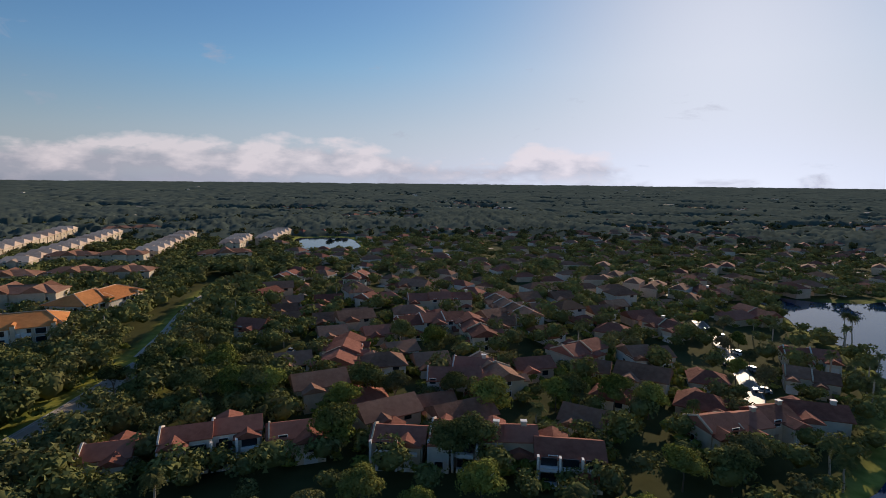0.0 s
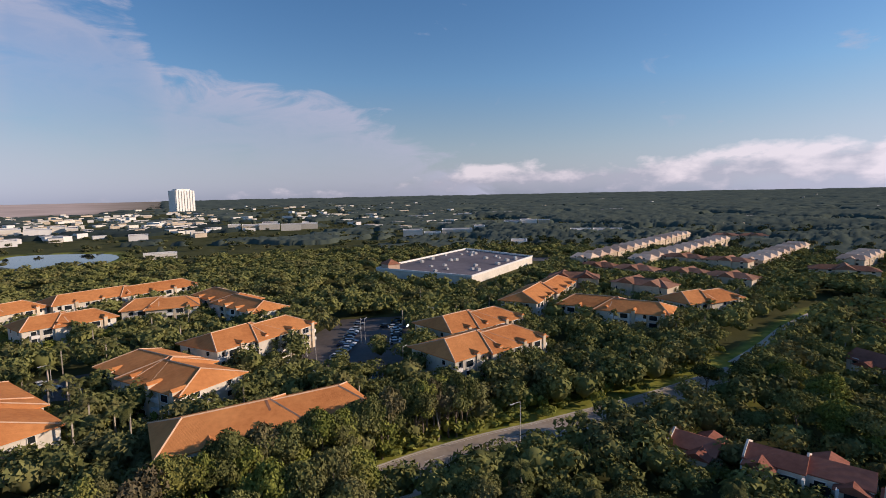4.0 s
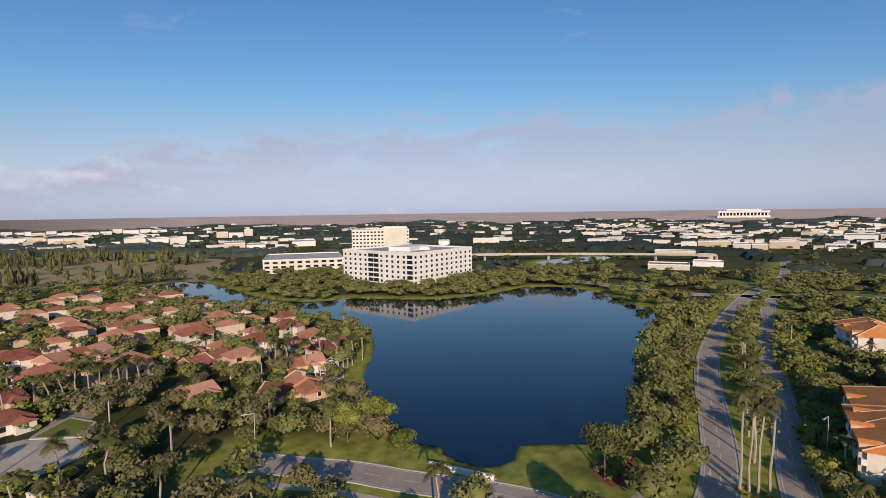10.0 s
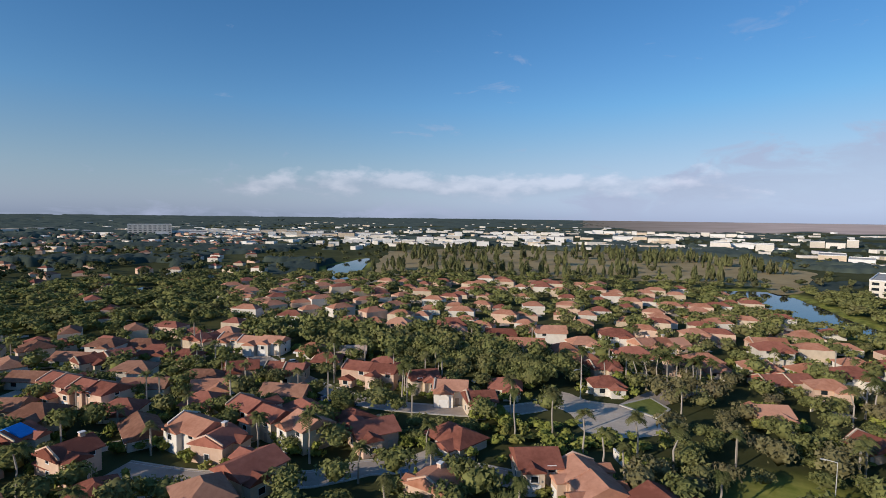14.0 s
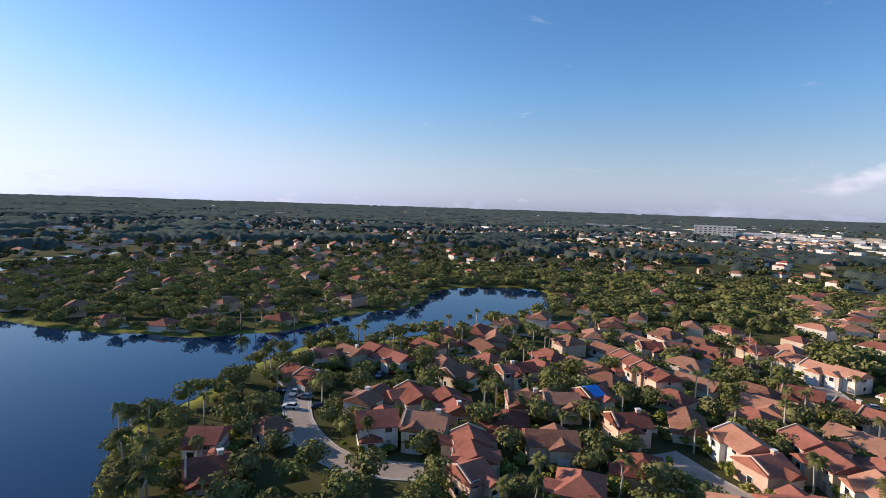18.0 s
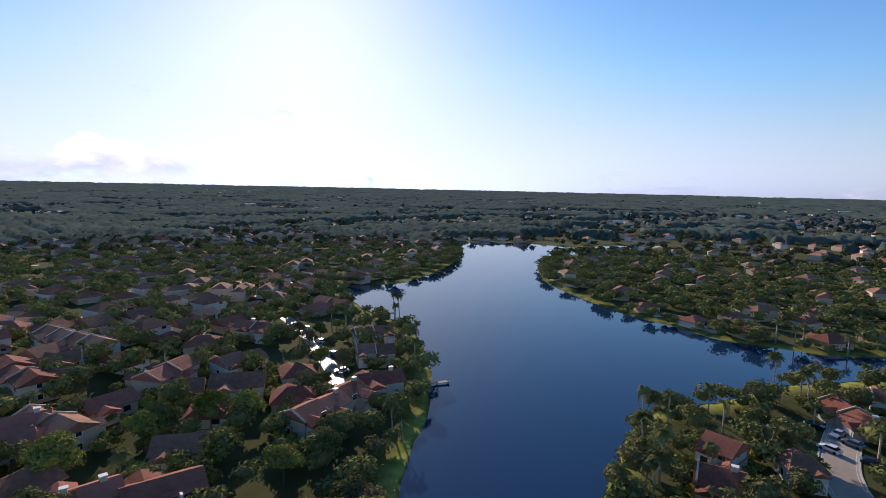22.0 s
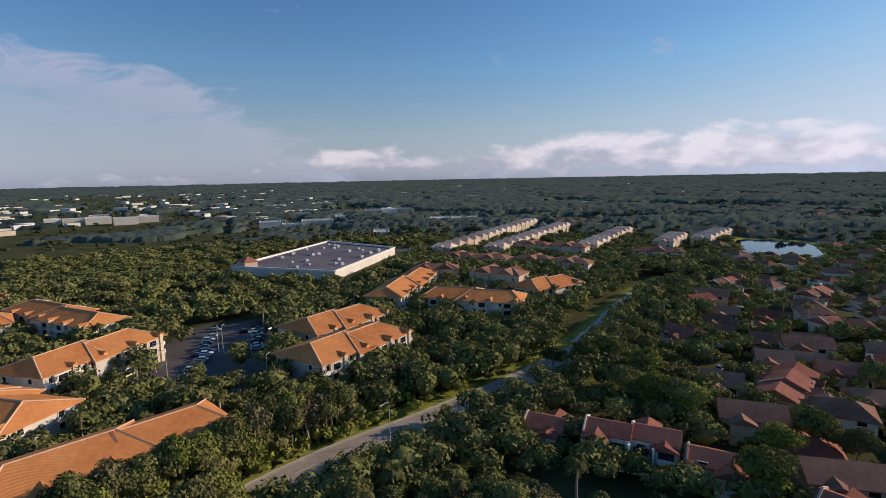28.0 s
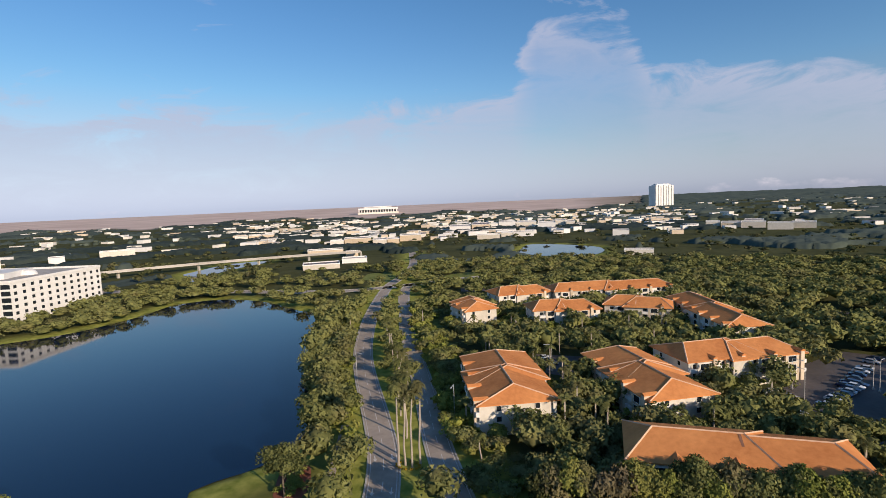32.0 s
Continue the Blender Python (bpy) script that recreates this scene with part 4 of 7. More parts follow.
def window_mesh(w, h):
    """A window in one piece: a raised frame round a sunk pane, standing in the plane y = 0."""
    me = bpy.data.meshes.new("window")
    e = 0.13
    rings = [[(-w / 2 - e, 0.02), (w / 2 + e, 0.02)], [(-w / 2 - e, -0.08), (w / 2 + e, -0.08)], [(-w / 2, -0.08), (w / 2, -0.08)], [(-w / 2, -0.03), (w / 2, -0.03)]]
    verts = []
    for n, ((x0, y), (x1, _)) in enumerate(rings):
        z0, z1 = (-e, h + e) if n < 2 else (0, h)
        verts += [(x0, y, z0), (x1, y, z0), (x1, y, z1), (x0, y, z1)]
    faces = []
    for n in range(3):
        for k in range(4):
            faces.append((n * 4 + k, n * 4 + (k + 1) % 4, n * 4 + 4 + (k + 1) % 4, n * 4 + 4 + k))
    faces.append((12, 13, 14, 15))
    me.from_pydata(verts, [], faces)
    me.materials.append(TRIM)
    me.materials.append(PANE)
    me.polygons[12].material_index = 1
    return me


def window(parent, x, y, z, turn, w=1.5, h=1.3):
    # rear walls stay blank
    m = parent.matrix_basis
    out = m.to_3x3() @ Vector((math.sin(radians(turn)), -math.cos(radians(turn)), 0))
    if out.x * m[0][3] + out.y * m[1][3] > 0:
        return
    key = ("window", w, h)
    if key not in PIECES:
        PIECES[key] = window_mesh(w, h)
    fitted("window", PIECES[key], TRIM, parent, x, y, z, turn)


def garage_mesh(w, h):
    def make():
        bm = bmesh.new()
        for n in range(4):
            box(bm, -w / 2, w / 2, -0.08 + 0.015 * (n % 2), 0.02, h * n / 4 + 0.02, h * (n + 1) / 4 - 0.02)
        return bm
    return make


ROOFS_LAID = []  # centre, half length, half width, turn: kept free of trees


def gable_slab(width, z_eave, z_ridge, proud):
    """A raised party wall across a roof, in the plane x = 0."""
    bm = bmesh.new()
    y, t = width / 2 + 0.15, 0.16
    prof = [(-y, z_eave - 0.6), (y, z_eave - 0.6), (y, z_eave + proud), (0, z_ridge + proud), (-y, z_eave + proud)]
    a, b = [[bm.verts.new((x, p, q)) for p, q in prof] for x in (-t, t)]
    bm.faces.new(a[::-1])
    bm.faces.new(b)
    for n in range(5):
        bm.faces.new((a[n], a[(n + 1) % 5], b[(n + 1) % 5], b[n]))
    bmesh.ops.recalc_face_normals(bm, faces=bm.faces[:])
    return bm


def moved(bm, m):
    bmesh.ops.transform(bm, matrix=m, verts=bm.verts)
    return bm


def home(x0, y0, x1, y1, z_ridge, width, roof, wall, label, hip=None, category="house", group=""):
    """A row of one or more units, each stepped in height and depth, with wings, porches and party walls."""
    length = math.hypot(x1 - x0, y1 - y0)
    turn = math.degrees(math.atan2(y1 - y0, x1 - x0))
    width = width * 0.84
    hip = (width * 0.22 if length < 5 else 0) if hip is None else hip
    length = max(length + 2 * hip, width * 0.7)
    cx, cy = (x0 + x1) / 2, (y0 + y1) / 2
    ROOFS_LAID.append((cx, cy, length / 2, width / 2, math.radians(turn)))
    h = holder("house" if category == "house" else "apartment_building", cx, cy, 0, turn)
    tagged(h, label, category, group)
    q = random.Random(int(cx * 31) * 7 + int(cy * 17))
    n = 1 if hip else max(1, round(length / 7.6))
    unit = length / n
    for k in range(n):
        ux, uy = -length / 2 + unit * (k + 0.5), q.uniform(-0.7, 0.7) if n > 1 else 0
        zr = z_ridge - (q.uniform(0, 0.9) if n > 1 else 0)
        ze = zr - width * 0.5 * (0.44 if category == "house" else 0.34)
        part("wall", moved(wall_mesh(unit, width, ze, zr, not hip), pose(ux, uy, 0)), wall, h)
        lid = part("roof", moved(roof_mesh(unit, width, ze, zr, hip, 0.6 if n == 1 else 0.25), pose(ux, uy, 0)), roof, h)
        if hip and math.hypot(cx, cy) < 290:
            ridge_caps(lid, RIDGE_PALE if roof in (TILE_SALMON, TILE_TAN) else roof, unit, width, ze, zr, hip)
        elif not hip and q.random() < 0.7:
            part("party_wall", moved(gable_slab(width, ze, zr, 0.55), pose(ux - unit / 2, uy, 0)), wall, h)
        storeys = 2 if ze > 4.4 else 1
        sy = q.choice((-1, 1))
        if category == "house":
            for s in (sy, -sy):
                wing = unit * q.uniform(0.42, 0.58)
                low = ze - (0.3 if s == sy else q.choice((0.6, 2.7) if storeys > 1 else (0.5, 0.7)))
                reach = width * 0.5 + q.uniform(1.2, 2.6)
                wx = ux + q.choice((-1, 1)) * (unit - wing) * 0.42
                front = part("wing_wall", moved(wall_mesh(reach, wing, low, low + wing * 0.22, True), pose(wx, uy + s * reach / 2, 0, 0, 0, 90)), wall, h)
                part("wing_roof", moved(roof_mesh(reach, wing, low, low + wing * 0.22, 0, 0.35), pose(wx, uy + s * reach / 2, 0, 0, 0, 90)), roof, h)
                if s == sy:
                    fitted("garage_door", shared(("garage_door",), garage_mesh(2.6, 2.2)), TRIM, front, wx, uy + s * reach, 0.0, 0 if s < 0 else 180)
                    if storeys > 1:
                        window(h, wx, uy + s * reach, low - 1.9, 0 if s < 0 else 180, 1.4, 1.2)
                else:
                    window(h, wx, uy + s * reach, 0.9, 0 if s < 0 else 180, 1.5, 1.3)
                side_x = ux - (wx - ux) * 1.3
                fitted("door", shared(("door",), lambda: solid(-0.5, 0.5, -0.07, 0.02, 0, 2.1)), DOOR, h, side_x, uy + s * width / 2, 0.0, 0 if s < 0 else 180)
                if storeys > 1:
                    window(h, side_x, uy + s * width / 2, 3.8, 0 if s < 0 else 180)
            if q.random() < 0.16:
                bx = ux + unit * 0.3
                flue = part("chimney", solid(bx - 0.5, bx + 0.5, uy - 0.4, uy + 0.4, ze, zr + 0.9), wall, h)
                part("chimney_cap", solid(bx - 0.62, bx + 0.62, uy - 0.52, uy + 0.52, zr + 0.9, zr + 1.05), TRIM, flue)
        else:
            for s in (-1, 1):
                count = max(2, int(unit / 6.0))
                for level in range(storeys + 1):
                    for c in range(count):
                        window(h, ux - unit / 2 + unit * (c + 0.5) / count, uy + s * width / 2, 0.8 + level * 2.6, 0 if s < 0 else 180)
                bay = unit * 0.28
                for off in (-0.22, 0.24) if h.location.length < 300 else (0.02,):
                    part("gable_roof", moved(roof_mesh(width * 0.5 + 1.0, bay, ze + 0.3, ze + 0.3 + bay * 0.28, 0, 0.3), pose(ux + off * unit, uy + s * (width * 0.25 + 0.5), 0, 0, 0, 90)), roof, h)
                    part("gable_wall", moved(wall_mesh(width * 0.5 + 1.0, bay, ze + 0.3, ze + 0.3 + bay * 0.28, True), pose(ux + off * unit, uy + s * (width * 0.25 + 0.5), 0, 0, 0, 90)), wall, h)
    for s, face in ((-1, 270), (1, 90)):
        for level in range(storeys):
            window(h, s * length / 2 * 1.0, uy, 0.9 + level * 2.9, face, 1.1, 1.3)
    return h


def apartment(x0, y0, x1, y1, z_ridge, width):
    """A three-storey block with a hipped tile roof, projecting balcony bays and rows of windows."""
    length = math.hypot(x1 - x0, y1 - y0) + 10.0
    turn = math.degrees(math.atan2(y1 - y0, x1 - x0))
    z_eave = z_ridge - 2.7
    hip = 5.5
    cx, cy = (x0 + x1) / 2, (y0 + y1) / 2
    ROOFS_LAID.append((cx, cy, length / 2, width / 2, math.radians(turn)))
    h = holder("apartment_building", cx, cy, 0, turn)
    tagged(h, "three-storey white apartment building with an orange tile roof", "apartment building", "orange-roofed apartments")
    # two halves, one set back and lower, with a white party wall between them
    shift = 0.8 if APARTMENTS.index((x0, y0, x1, y1, z_ridge, width)) else 0.0
    for k in (-1, 1):
        half, drop = length / 2 + 5.2, 0.35 * (k > 0)
        place = pose(k * (length / 4 - 2.6), -k * shift, 0)
        part("wall", moved(wall_mesh(half - 0.1 * (k > 0), width - 0.04 * (k > 0), z_eave - drop, z_ridge - drop, False), place), WHITE, h)
        lid = part("roof", moved(roof_mesh(half, width, z_eave - drop, z_ridge - drop, hip * 0.8, 0.9), place), TILE_ORANGE, h)
        ridge_caps(lid, RIDGE_PALE, half, width, z_eave - drop, z_ridge - drop, hip * 0.8, 0.9, 0.22)
        for cap in lid.children:
            cap.data.transform(place)
    if not shift:
        # a dark gutter line where two halves of the roof meet
        bm = bmesh.new()
        up_, dn = z_ridge + 0.30, z_eave + 0.10
        for s in (-1, 1):
            bm.faces.new([bm.verts.new(p) for p in ((-0.25, 0, up_), (0.25, 0, up_), (0.25, s * width / 2, dn), (-0.25, s * width / 2, dn))][::s])
        part("gutter", bm, TILE_BROWN, lid)
    else:
        part("party_wall", moved(gable_slab(width, z_eave, z_ridge, 0.42), pose(-0.6, shift, 0)), RIDGE_PALE, h)
    bays = max(2, 2 * round(length / 20))
    for s, face in ((-1, 0), (1, 180)):
        for b in range(bays):
            x = -length / 2 + length * (b + 0.5) / bays
            bw, oy = 4.6, shift if x < 0 else -shift
            if (h.matrix_basis.to_3x3() @ Vector((0, s, 0))).dot(h.location) > 0:
                continue
            bay = part("bay", solid(x - bw / 2, x + bw / 2, oy + min(s * width / 2, s * (width / 2 + 0.75)), oy + max(s * width / 2, s * (width / 2 + 0.75)), -0.1, z_eave - 0.5), CREAM if b % 2 else WHITE, h)
            tx_ = x + bw / 2 + 0.9
            stair = part("stair_tower", solid(tx_ - 0.6, tx_ + 0.6, oy + min(s * (width / 2 - 2.4), s * (width / 2 + 1.1)), oy + max(s * (width / 2 - 2.4), s * (width / 2 + 1.1)), -0.1, z_eave + 0.45), CREAM, h)
            cap = roof_mesh(3.5, 1.2, z_eave + 0.45, z_eave + 0.8, 0, 0.15)
            bmesh.ops.transform(cap, matrix=pose(tx_, oy + s * (width / 2 - 0.65), 0, 0, 0, 90), verts=cap.verts)
            part("tower_roof", cap, TILE_ORANGE, stair)
            for level in range(3):
                z = 0.5 + level * 2.6
                window(h, x, oy + s * (width / 2 + 0.75), z, face, 2.6, 1.7)
                for off in (-0.27, 0.30):
                    window(h, x + off * length / bays, oy + s * width / 2, z + 0.1, face, 1.6, 1.5)
                if level:
                    for side_x in (-1, 1):
                        bx = x + side_x * (bw / 2 + 1.3)
                        part("balcony", solid(bx - 1.2, bx + 1.2, oy + min(s * width / 2, s * (width / 2 + 0.8)), oy + max(s * width / 2, s * (width / 2 + 0.8)), z - 0.8, z + 0.3), TRIM, h)
    for s, face in ((-1, 270), (1, 90)):
        for level in range(3):
            for c in (-0.25, 0.25):
                window(h, s * length / 2, c * width - s * shift, 0.8 + level * 2.6, face, 1.2, 1.3)
    return h


def loggias(h, row, floors=2):
    """Dark panels for the shade in balcony openings, with white rails, on the long side that faces the origin."""
    x0, y0, x1, y1, z_ridge, width = row
    width = width * 0.84 + 1.4
    length = math.hypot(x1 - x0, y1 - y0)
    s = -1 if h.matrix_basis.inverted().to_3x3() @ Vector((-h.location.x, -h.location.y, 0)) @ Vector((0, 1, 0)) < 0 else 1
    n = max(2, round(length / 3.9))
    for c in range(n):
        x = -length / 2 + length * (c + 0.5) / n
        y = s * (width / 2 + 0.06)
        for level in range(floors):
            z = 0.2 + level * 2.9
            # flat dark panel on the wall in place of a shaded recess
            part("balcony_opening", solid(x - 1.35, x + 1.35, y - 0.05, y + 0.05, z, z + 2.0), PANE, h)
            part("balcony_rail", solid(x - 1.5, x + 1.5, min(y, y + s * 0.9), max(y, y + s * 0.9), z - 0.15, z + 0.55), TRIM, h)
        part("column", solid(x - length / n / 2 - 0.2, x - length / n / 2 + 0.2, min(y, y + s * 0.9), max(y, y + s * 0.9), 0, 5.6), TRIM, h)


for row in APARTMENTS:
    apartment(*row)

for n, row in enumerate(ROWS):
    x0, y0, x1, y1, zr, wd = row
    length = math.hypot(x1 - x0, y1 - y0)
    pale = n in (0, 1, 5, 6, 7)
    units = max(1, round(length / (16 if pale else 24)))
    for u in range(units):
        a, b = (u + 0.24) / units, (u + 0.76) / units
        if not pale:
            a, b = (u + 0.2) / units, (u + 0.8) / units
        ends = (x0 + (x1 - x0) * a, y0 + (y1 - y0) * a, x0 + (x1 - x0) * b, y0 + (y1 - y0) * b)
        deep = wd
        if pale:
            mx, my, ux, uy = (ends[0] + ends[2]) / 2, (ends[1] + ends[3]) / 2, (x1 - x0) / length, (y1 - y0) / length
            ends, deep = (mx - uy * 5.5, my + ux * 5.5, mx + uy * 5.5, my - ux * 5.5), length / units * 1.05
        home(*ends, zr, deep, TILE_TAN if pale else TILE_BROWN, CREAM,
             "three-storey cream townhouse block with %s tile roof" % ("a tan" if pale else "a brown"), 1.5 if pale else wd * 0.4, "townhouse", "townhouse rows")

for rows, roofs, walls, words in (
        (HOMES_NORTH, [TILE_RED], [WHITE, CREAM], "white townhouse with a red tile roof"),
        (HOMES_NORTH_B, [TILE_RED, TILE_RED, TILE_BROWN], [CREAM, WHITE], "pale townhouse with a dark red tile roof"),
        (HOMES_EAST, [TILE_RED, TILE_RED, TILE_BROWN], [WHITE, CREAM], "cream lakeside home with a red tile roof"),
        (HOMES_EAST_B, [TILE_RED, TILE_RED, TILE_BROWN], [CREAM, PEACH], "cream home with a red-brown tile roof"),
        (HOMES_SOUTH, [TILE_RED, TILE_SALMON, TILE_RED], [CREAM, WHITE, PEACH], "cream home with a terracotta tile roof"),
        (HOMES_SOUTH_B, [TILE_RED, TILE_SALMON], [CREAM, PEACH], "peach home with a salmon tile roof")):
    for n, row in enumerate(rows):
        h = home(*row, roofs[n % len(roofs)], walls[n % len(walls)], words, None, "house", "near homes")
        if rows is HOMES_NORTH and n in (0, 3, 4, 6):
            loggias(h, row)
        if rows is HOMES_EAST_B and n == 6:
            # a blue tarpaulin tied over one slope
            bm = roof_mesh(3.6, row[5] * 0.84, row[4] - row[5] * 0.84 * 0.19 + 0.12, row[4] + 0.12, 0, 0.1, 0.24)
            part("tarpaulin", bm, TARP, h, "bright blue tarpaulin")


# ---- office block, garage and far landmarks ----
def strip_bm(a, b, w, z0, z1):
    a, b = Vector((*a, 0)), Vector((*b, 0))
    d = (b - a).normalized()
    s = Vector((-d.y, d.x, 0)) * w / 2
    bm = bmesh.new()
    vs = [bm.verts.new((p.x, p.y, z)) for z in (z0, z1) for p in (a - s, b - s, b + s, a + s)]
    for f in ((3, 2, 1, 0), (4, 5, 6, 7), (0, 1, 5, 4), (1, 2, 6, 5), (2, 3, 7, 6), (3, 0, 4, 7)):
        bm.faces.new([vs[n] for n in f])
    return bm


def block_frame(a, b):
    """Holder at the middle of the edge from a to b, x along it, y away from the origin."""
    cx, cy = (a[0] + b[0]) / 2, (a[1] + b[1]) / 2
    turn = math.atan2(b[1] - a[1], b[0] - a[0])
    if -math.sin(turn) * cx + math.cos(turn) * cy < 0:
        turn += math.pi
    return cx, cy, math.degrees(turn), math.hypot(b[0] - a[0], b[1] - a[1])


def office():
    """A six-storey white office block: punched square windows, dark glazed bays beside the corner, a parapet and roof plant."""
    corner, left, right = Vector((-193.0, -306.0)), Vector((-173.0, -376.0)), Vector((-259.4, -323.6))
    h = holder("office_building", corner.x, corner.y)
    tagged(h, "six-storey white office building with rows of dark square windows", "office building")
    ROOFS_LAID.append((-222, -350, 48, 40, 0.2))
    a, b = left - corner, right - corner
    ring = [Vector((0, 0)), b, b + a * 0.92, a]
    top = 22.4
    bm = bmesh.new()
    low, high = [[bm.verts.new((p.x, p.y, z)) for p in ring] for z in (-0.1, top)]
    for n in range(4):
        bm.faces.new((low[n], low[(n + 1) % 4], high[(n + 1) % 4], high[n]))
    bm.faces.new(high)
    bmesh.ops.recalc_face_normals(bm, faces=bm.faces[:])
    part("wall", bm, TRIM, h)
    bm = bmesh.new()
    bm.faces.new([bm.verts.new((p.x, p.y, top + 0.03)) for p in ring])
    part("roof", bm, CONCRETE, h)
    for p, q in zip(ring, ring[1:] + ring[:1]):
        part("parapet", strip_bm(p, q, 0.9, top - 0.3, top + 1.2), TRIM, h)
    for (p, q), count, glazed in (((Vector((0, 0)), b), 12, ()), ((Vector((0, 0)), a), 13, (0, 6, 7))):
        d = (q - p).normalized()
        turn = math.degrees(math.atan2(d.y, d.x))
        out = Vector((d.y, -d.x))
        if out.dot(-corner) < 0:
            out, turn = -out, turn + 180
        step = (q - p).length / count
        for level in range(6):
            z = 1.0 + level * 3.62
            for c in range(count):
                m = p + d * step * (c + 0.5)
                if c in glazed:
                    bay = part("glazed_bay", solid(-step * 0.46, step * 0.46, -0.12, 0.1, 0, 2.5), PANE, h)
                    bay.matrix_basis = pose(m.x, m.y, z - 0.2, 0, 0, turn)
                else:
                    fitted("window", shared(("office_window",), lambda: solid(-1.0, 1.0, -0.06, 0.1, 0, 1.75)), PANE, h, m.x, m.y, z, turn)
        for level in range(1, 7):
            m = p + d * (q - p).length / 2
            ledge = part("ledge", solid(-(q - p).length / 2, (q - p).length / 2, -0.16, 0.1, 0, 0.3), TRIM, h)
            ledge.matrix_basis = pose(m.x, m.y, level * 3.62 - 0.3, 0, 0, turn)
    middle = (a + b) * 0.42
    part("roof_plant", moved(solid(-15, 15, -9, 9, top, top + 3.4), pose(middle.x, middle.y, 0, 0, 0, 30)), TRIM, h)
    dome = bmesh.new()
    bmesh.ops.create_uvsphere(dome, u_segments=16, v_segments=8, radius=4.5)
    part("roof_dome", moved(dome, Matrix.Translation((b.x * 0.55 + a.x * 0.3, b.y * 0.55 + a.y * 0.3, top)) @ Matrix.Diagonal((1, 1, 0.75, 1))), TRIM, h)
    return h


office()


def plain_block(name, label, category, az0, az1, r, depth, z_top, wall=WHITE, roof=ROOFING, rows=0, cols=0, z0=0.0, group="", kind=""):
    """A flat-roofed building whose front spans two bearings (degrees to the left of +y) at distance r."""
    p = [(-r * math.sin(radians(a)), r * math.cos(radians(a))) for a in (az0, az1)]
    cx, cy, turn, length = block_frame(*p)
    h = holder(name, cx, cy, far_rise(np.array([r]))[0] + z0, turn)
    tagged(h, label, category, group, kind)
    ROOFS_LAID.append((cx - math.sin(radians(turn)) * depth / 2, cy + math.cos(radians(turn)) * depth / 2, length / 2, depth / 2, radians(turn)))
    part("wall", solid(-length / 2, length / 2, 0, depth, -0.1, z_top), wall, h)
    rim = bmesh.new()
    for b in ((-length / 2 - 0.2, length / 2 + 0.2, -0.2, 0.4), (-length / 2 - 0.2, length / 2 + 0.2, depth - 0.4, depth + 0.2), (-length / 2 - 0.2, -length / 2 + 0.4, 0.4, depth - 0.4), (length / 2 - 0.4, length / 2 + 0.2, 0.4, depth - 0.4)):
        box(rim, *b, z_top, z_top + 0.9)
    part("parapet", rim, TRIM, h)
    part("roof", solid(-length / 2 + 0.4, length / 2 - 0.4, 0.4, depth - 0.4, z_top, z_top + 0.1), roof, h)
    for level in range(rows):
        for c in range(cols):
            fitted("window", shared(("far_window", round(length / cols, 1)), lambda: solid(-length / cols * 0.3, length / cols * 0.3, -0.08, 0.02, 0, 1.9)), PANE, h, -length / 2 + length * (c + 0.5) / cols, 0, 1.0 + z_top / rows * level, 0)
    return h


plain_block("office_tower", "white mid-rise office building behind the lake", "office building", 154.4, 148.2, 640, 40, 30, rows=7, cols=16)
plain_block("penthouse_block", "white stepped rooftop block", "office building", 151.0, 148.4, 638, 44, 32.5)
plain_block("parking_garage", "low white parking garage with open decks", "parking garage", 163.6, 155.3, 470, 70, 11.4, WHITE, CONCRETE, rows=3, cols=10)


def tower():
    """A tall white residential slab of ribbed bays near the horizon."""
    h = holder("tower_block", -2143, 186, 0, 128)
    tagged(h, "tall white residential tower on the horizon", "tower")
    part("wall", solid(-43, 43, -16, 16, 0, 80), TRIM, h)
    part("roof", solid(-30, 30, -10, 10, 80, 86), TRIM, h)
    for s in (-1, 1):
        for c in range(7):
            x = -43 + 86 * (c + 0.5) / 7
            part("bay", solid(x - 4.4, x + 4.4, min(s * 16, s * 19), max(s * 16, s * 19), 0, 79 + (c % 2) * 3), TRIM, h)
            if c:
                part("glazed_strip", solid(x - 6.6, x - 5.7, min(s * 16, s * 16.3), max(s * 16, s * 16.3), 2, 78), PANE, h)


tower()
arena = plain_block("arena", "white sports arena with dark glazing and a stepped roof", "arena", 116.9, 112.5, 2800, 150, 8)
part("glazing", solid(-98, 98, 6, 144, 8, 22), PANE, arena)
for k in range(15):
    part("column", solid(-100 + k * 14 - 2.2, -100 + k * 14 + 2.2, 0, 8, 8, 23), TRIM, arena)
part("roof_crown", solid(-104, 104, -4, 154, 22.5, 31), TRIM, arena)
part("roof_crown", solid(-72, 72, 26, 124, 31, 39), TRIM, arena)
part("roof_band", solid(-72.6, 72.6, 25.4, 124.6, 33, 35), ROOFING, arena)
plain_block("distant_office", "white distant office building", "office building", 234.3, 230.6, 1420, 60, 25, rows=5, cols=9)


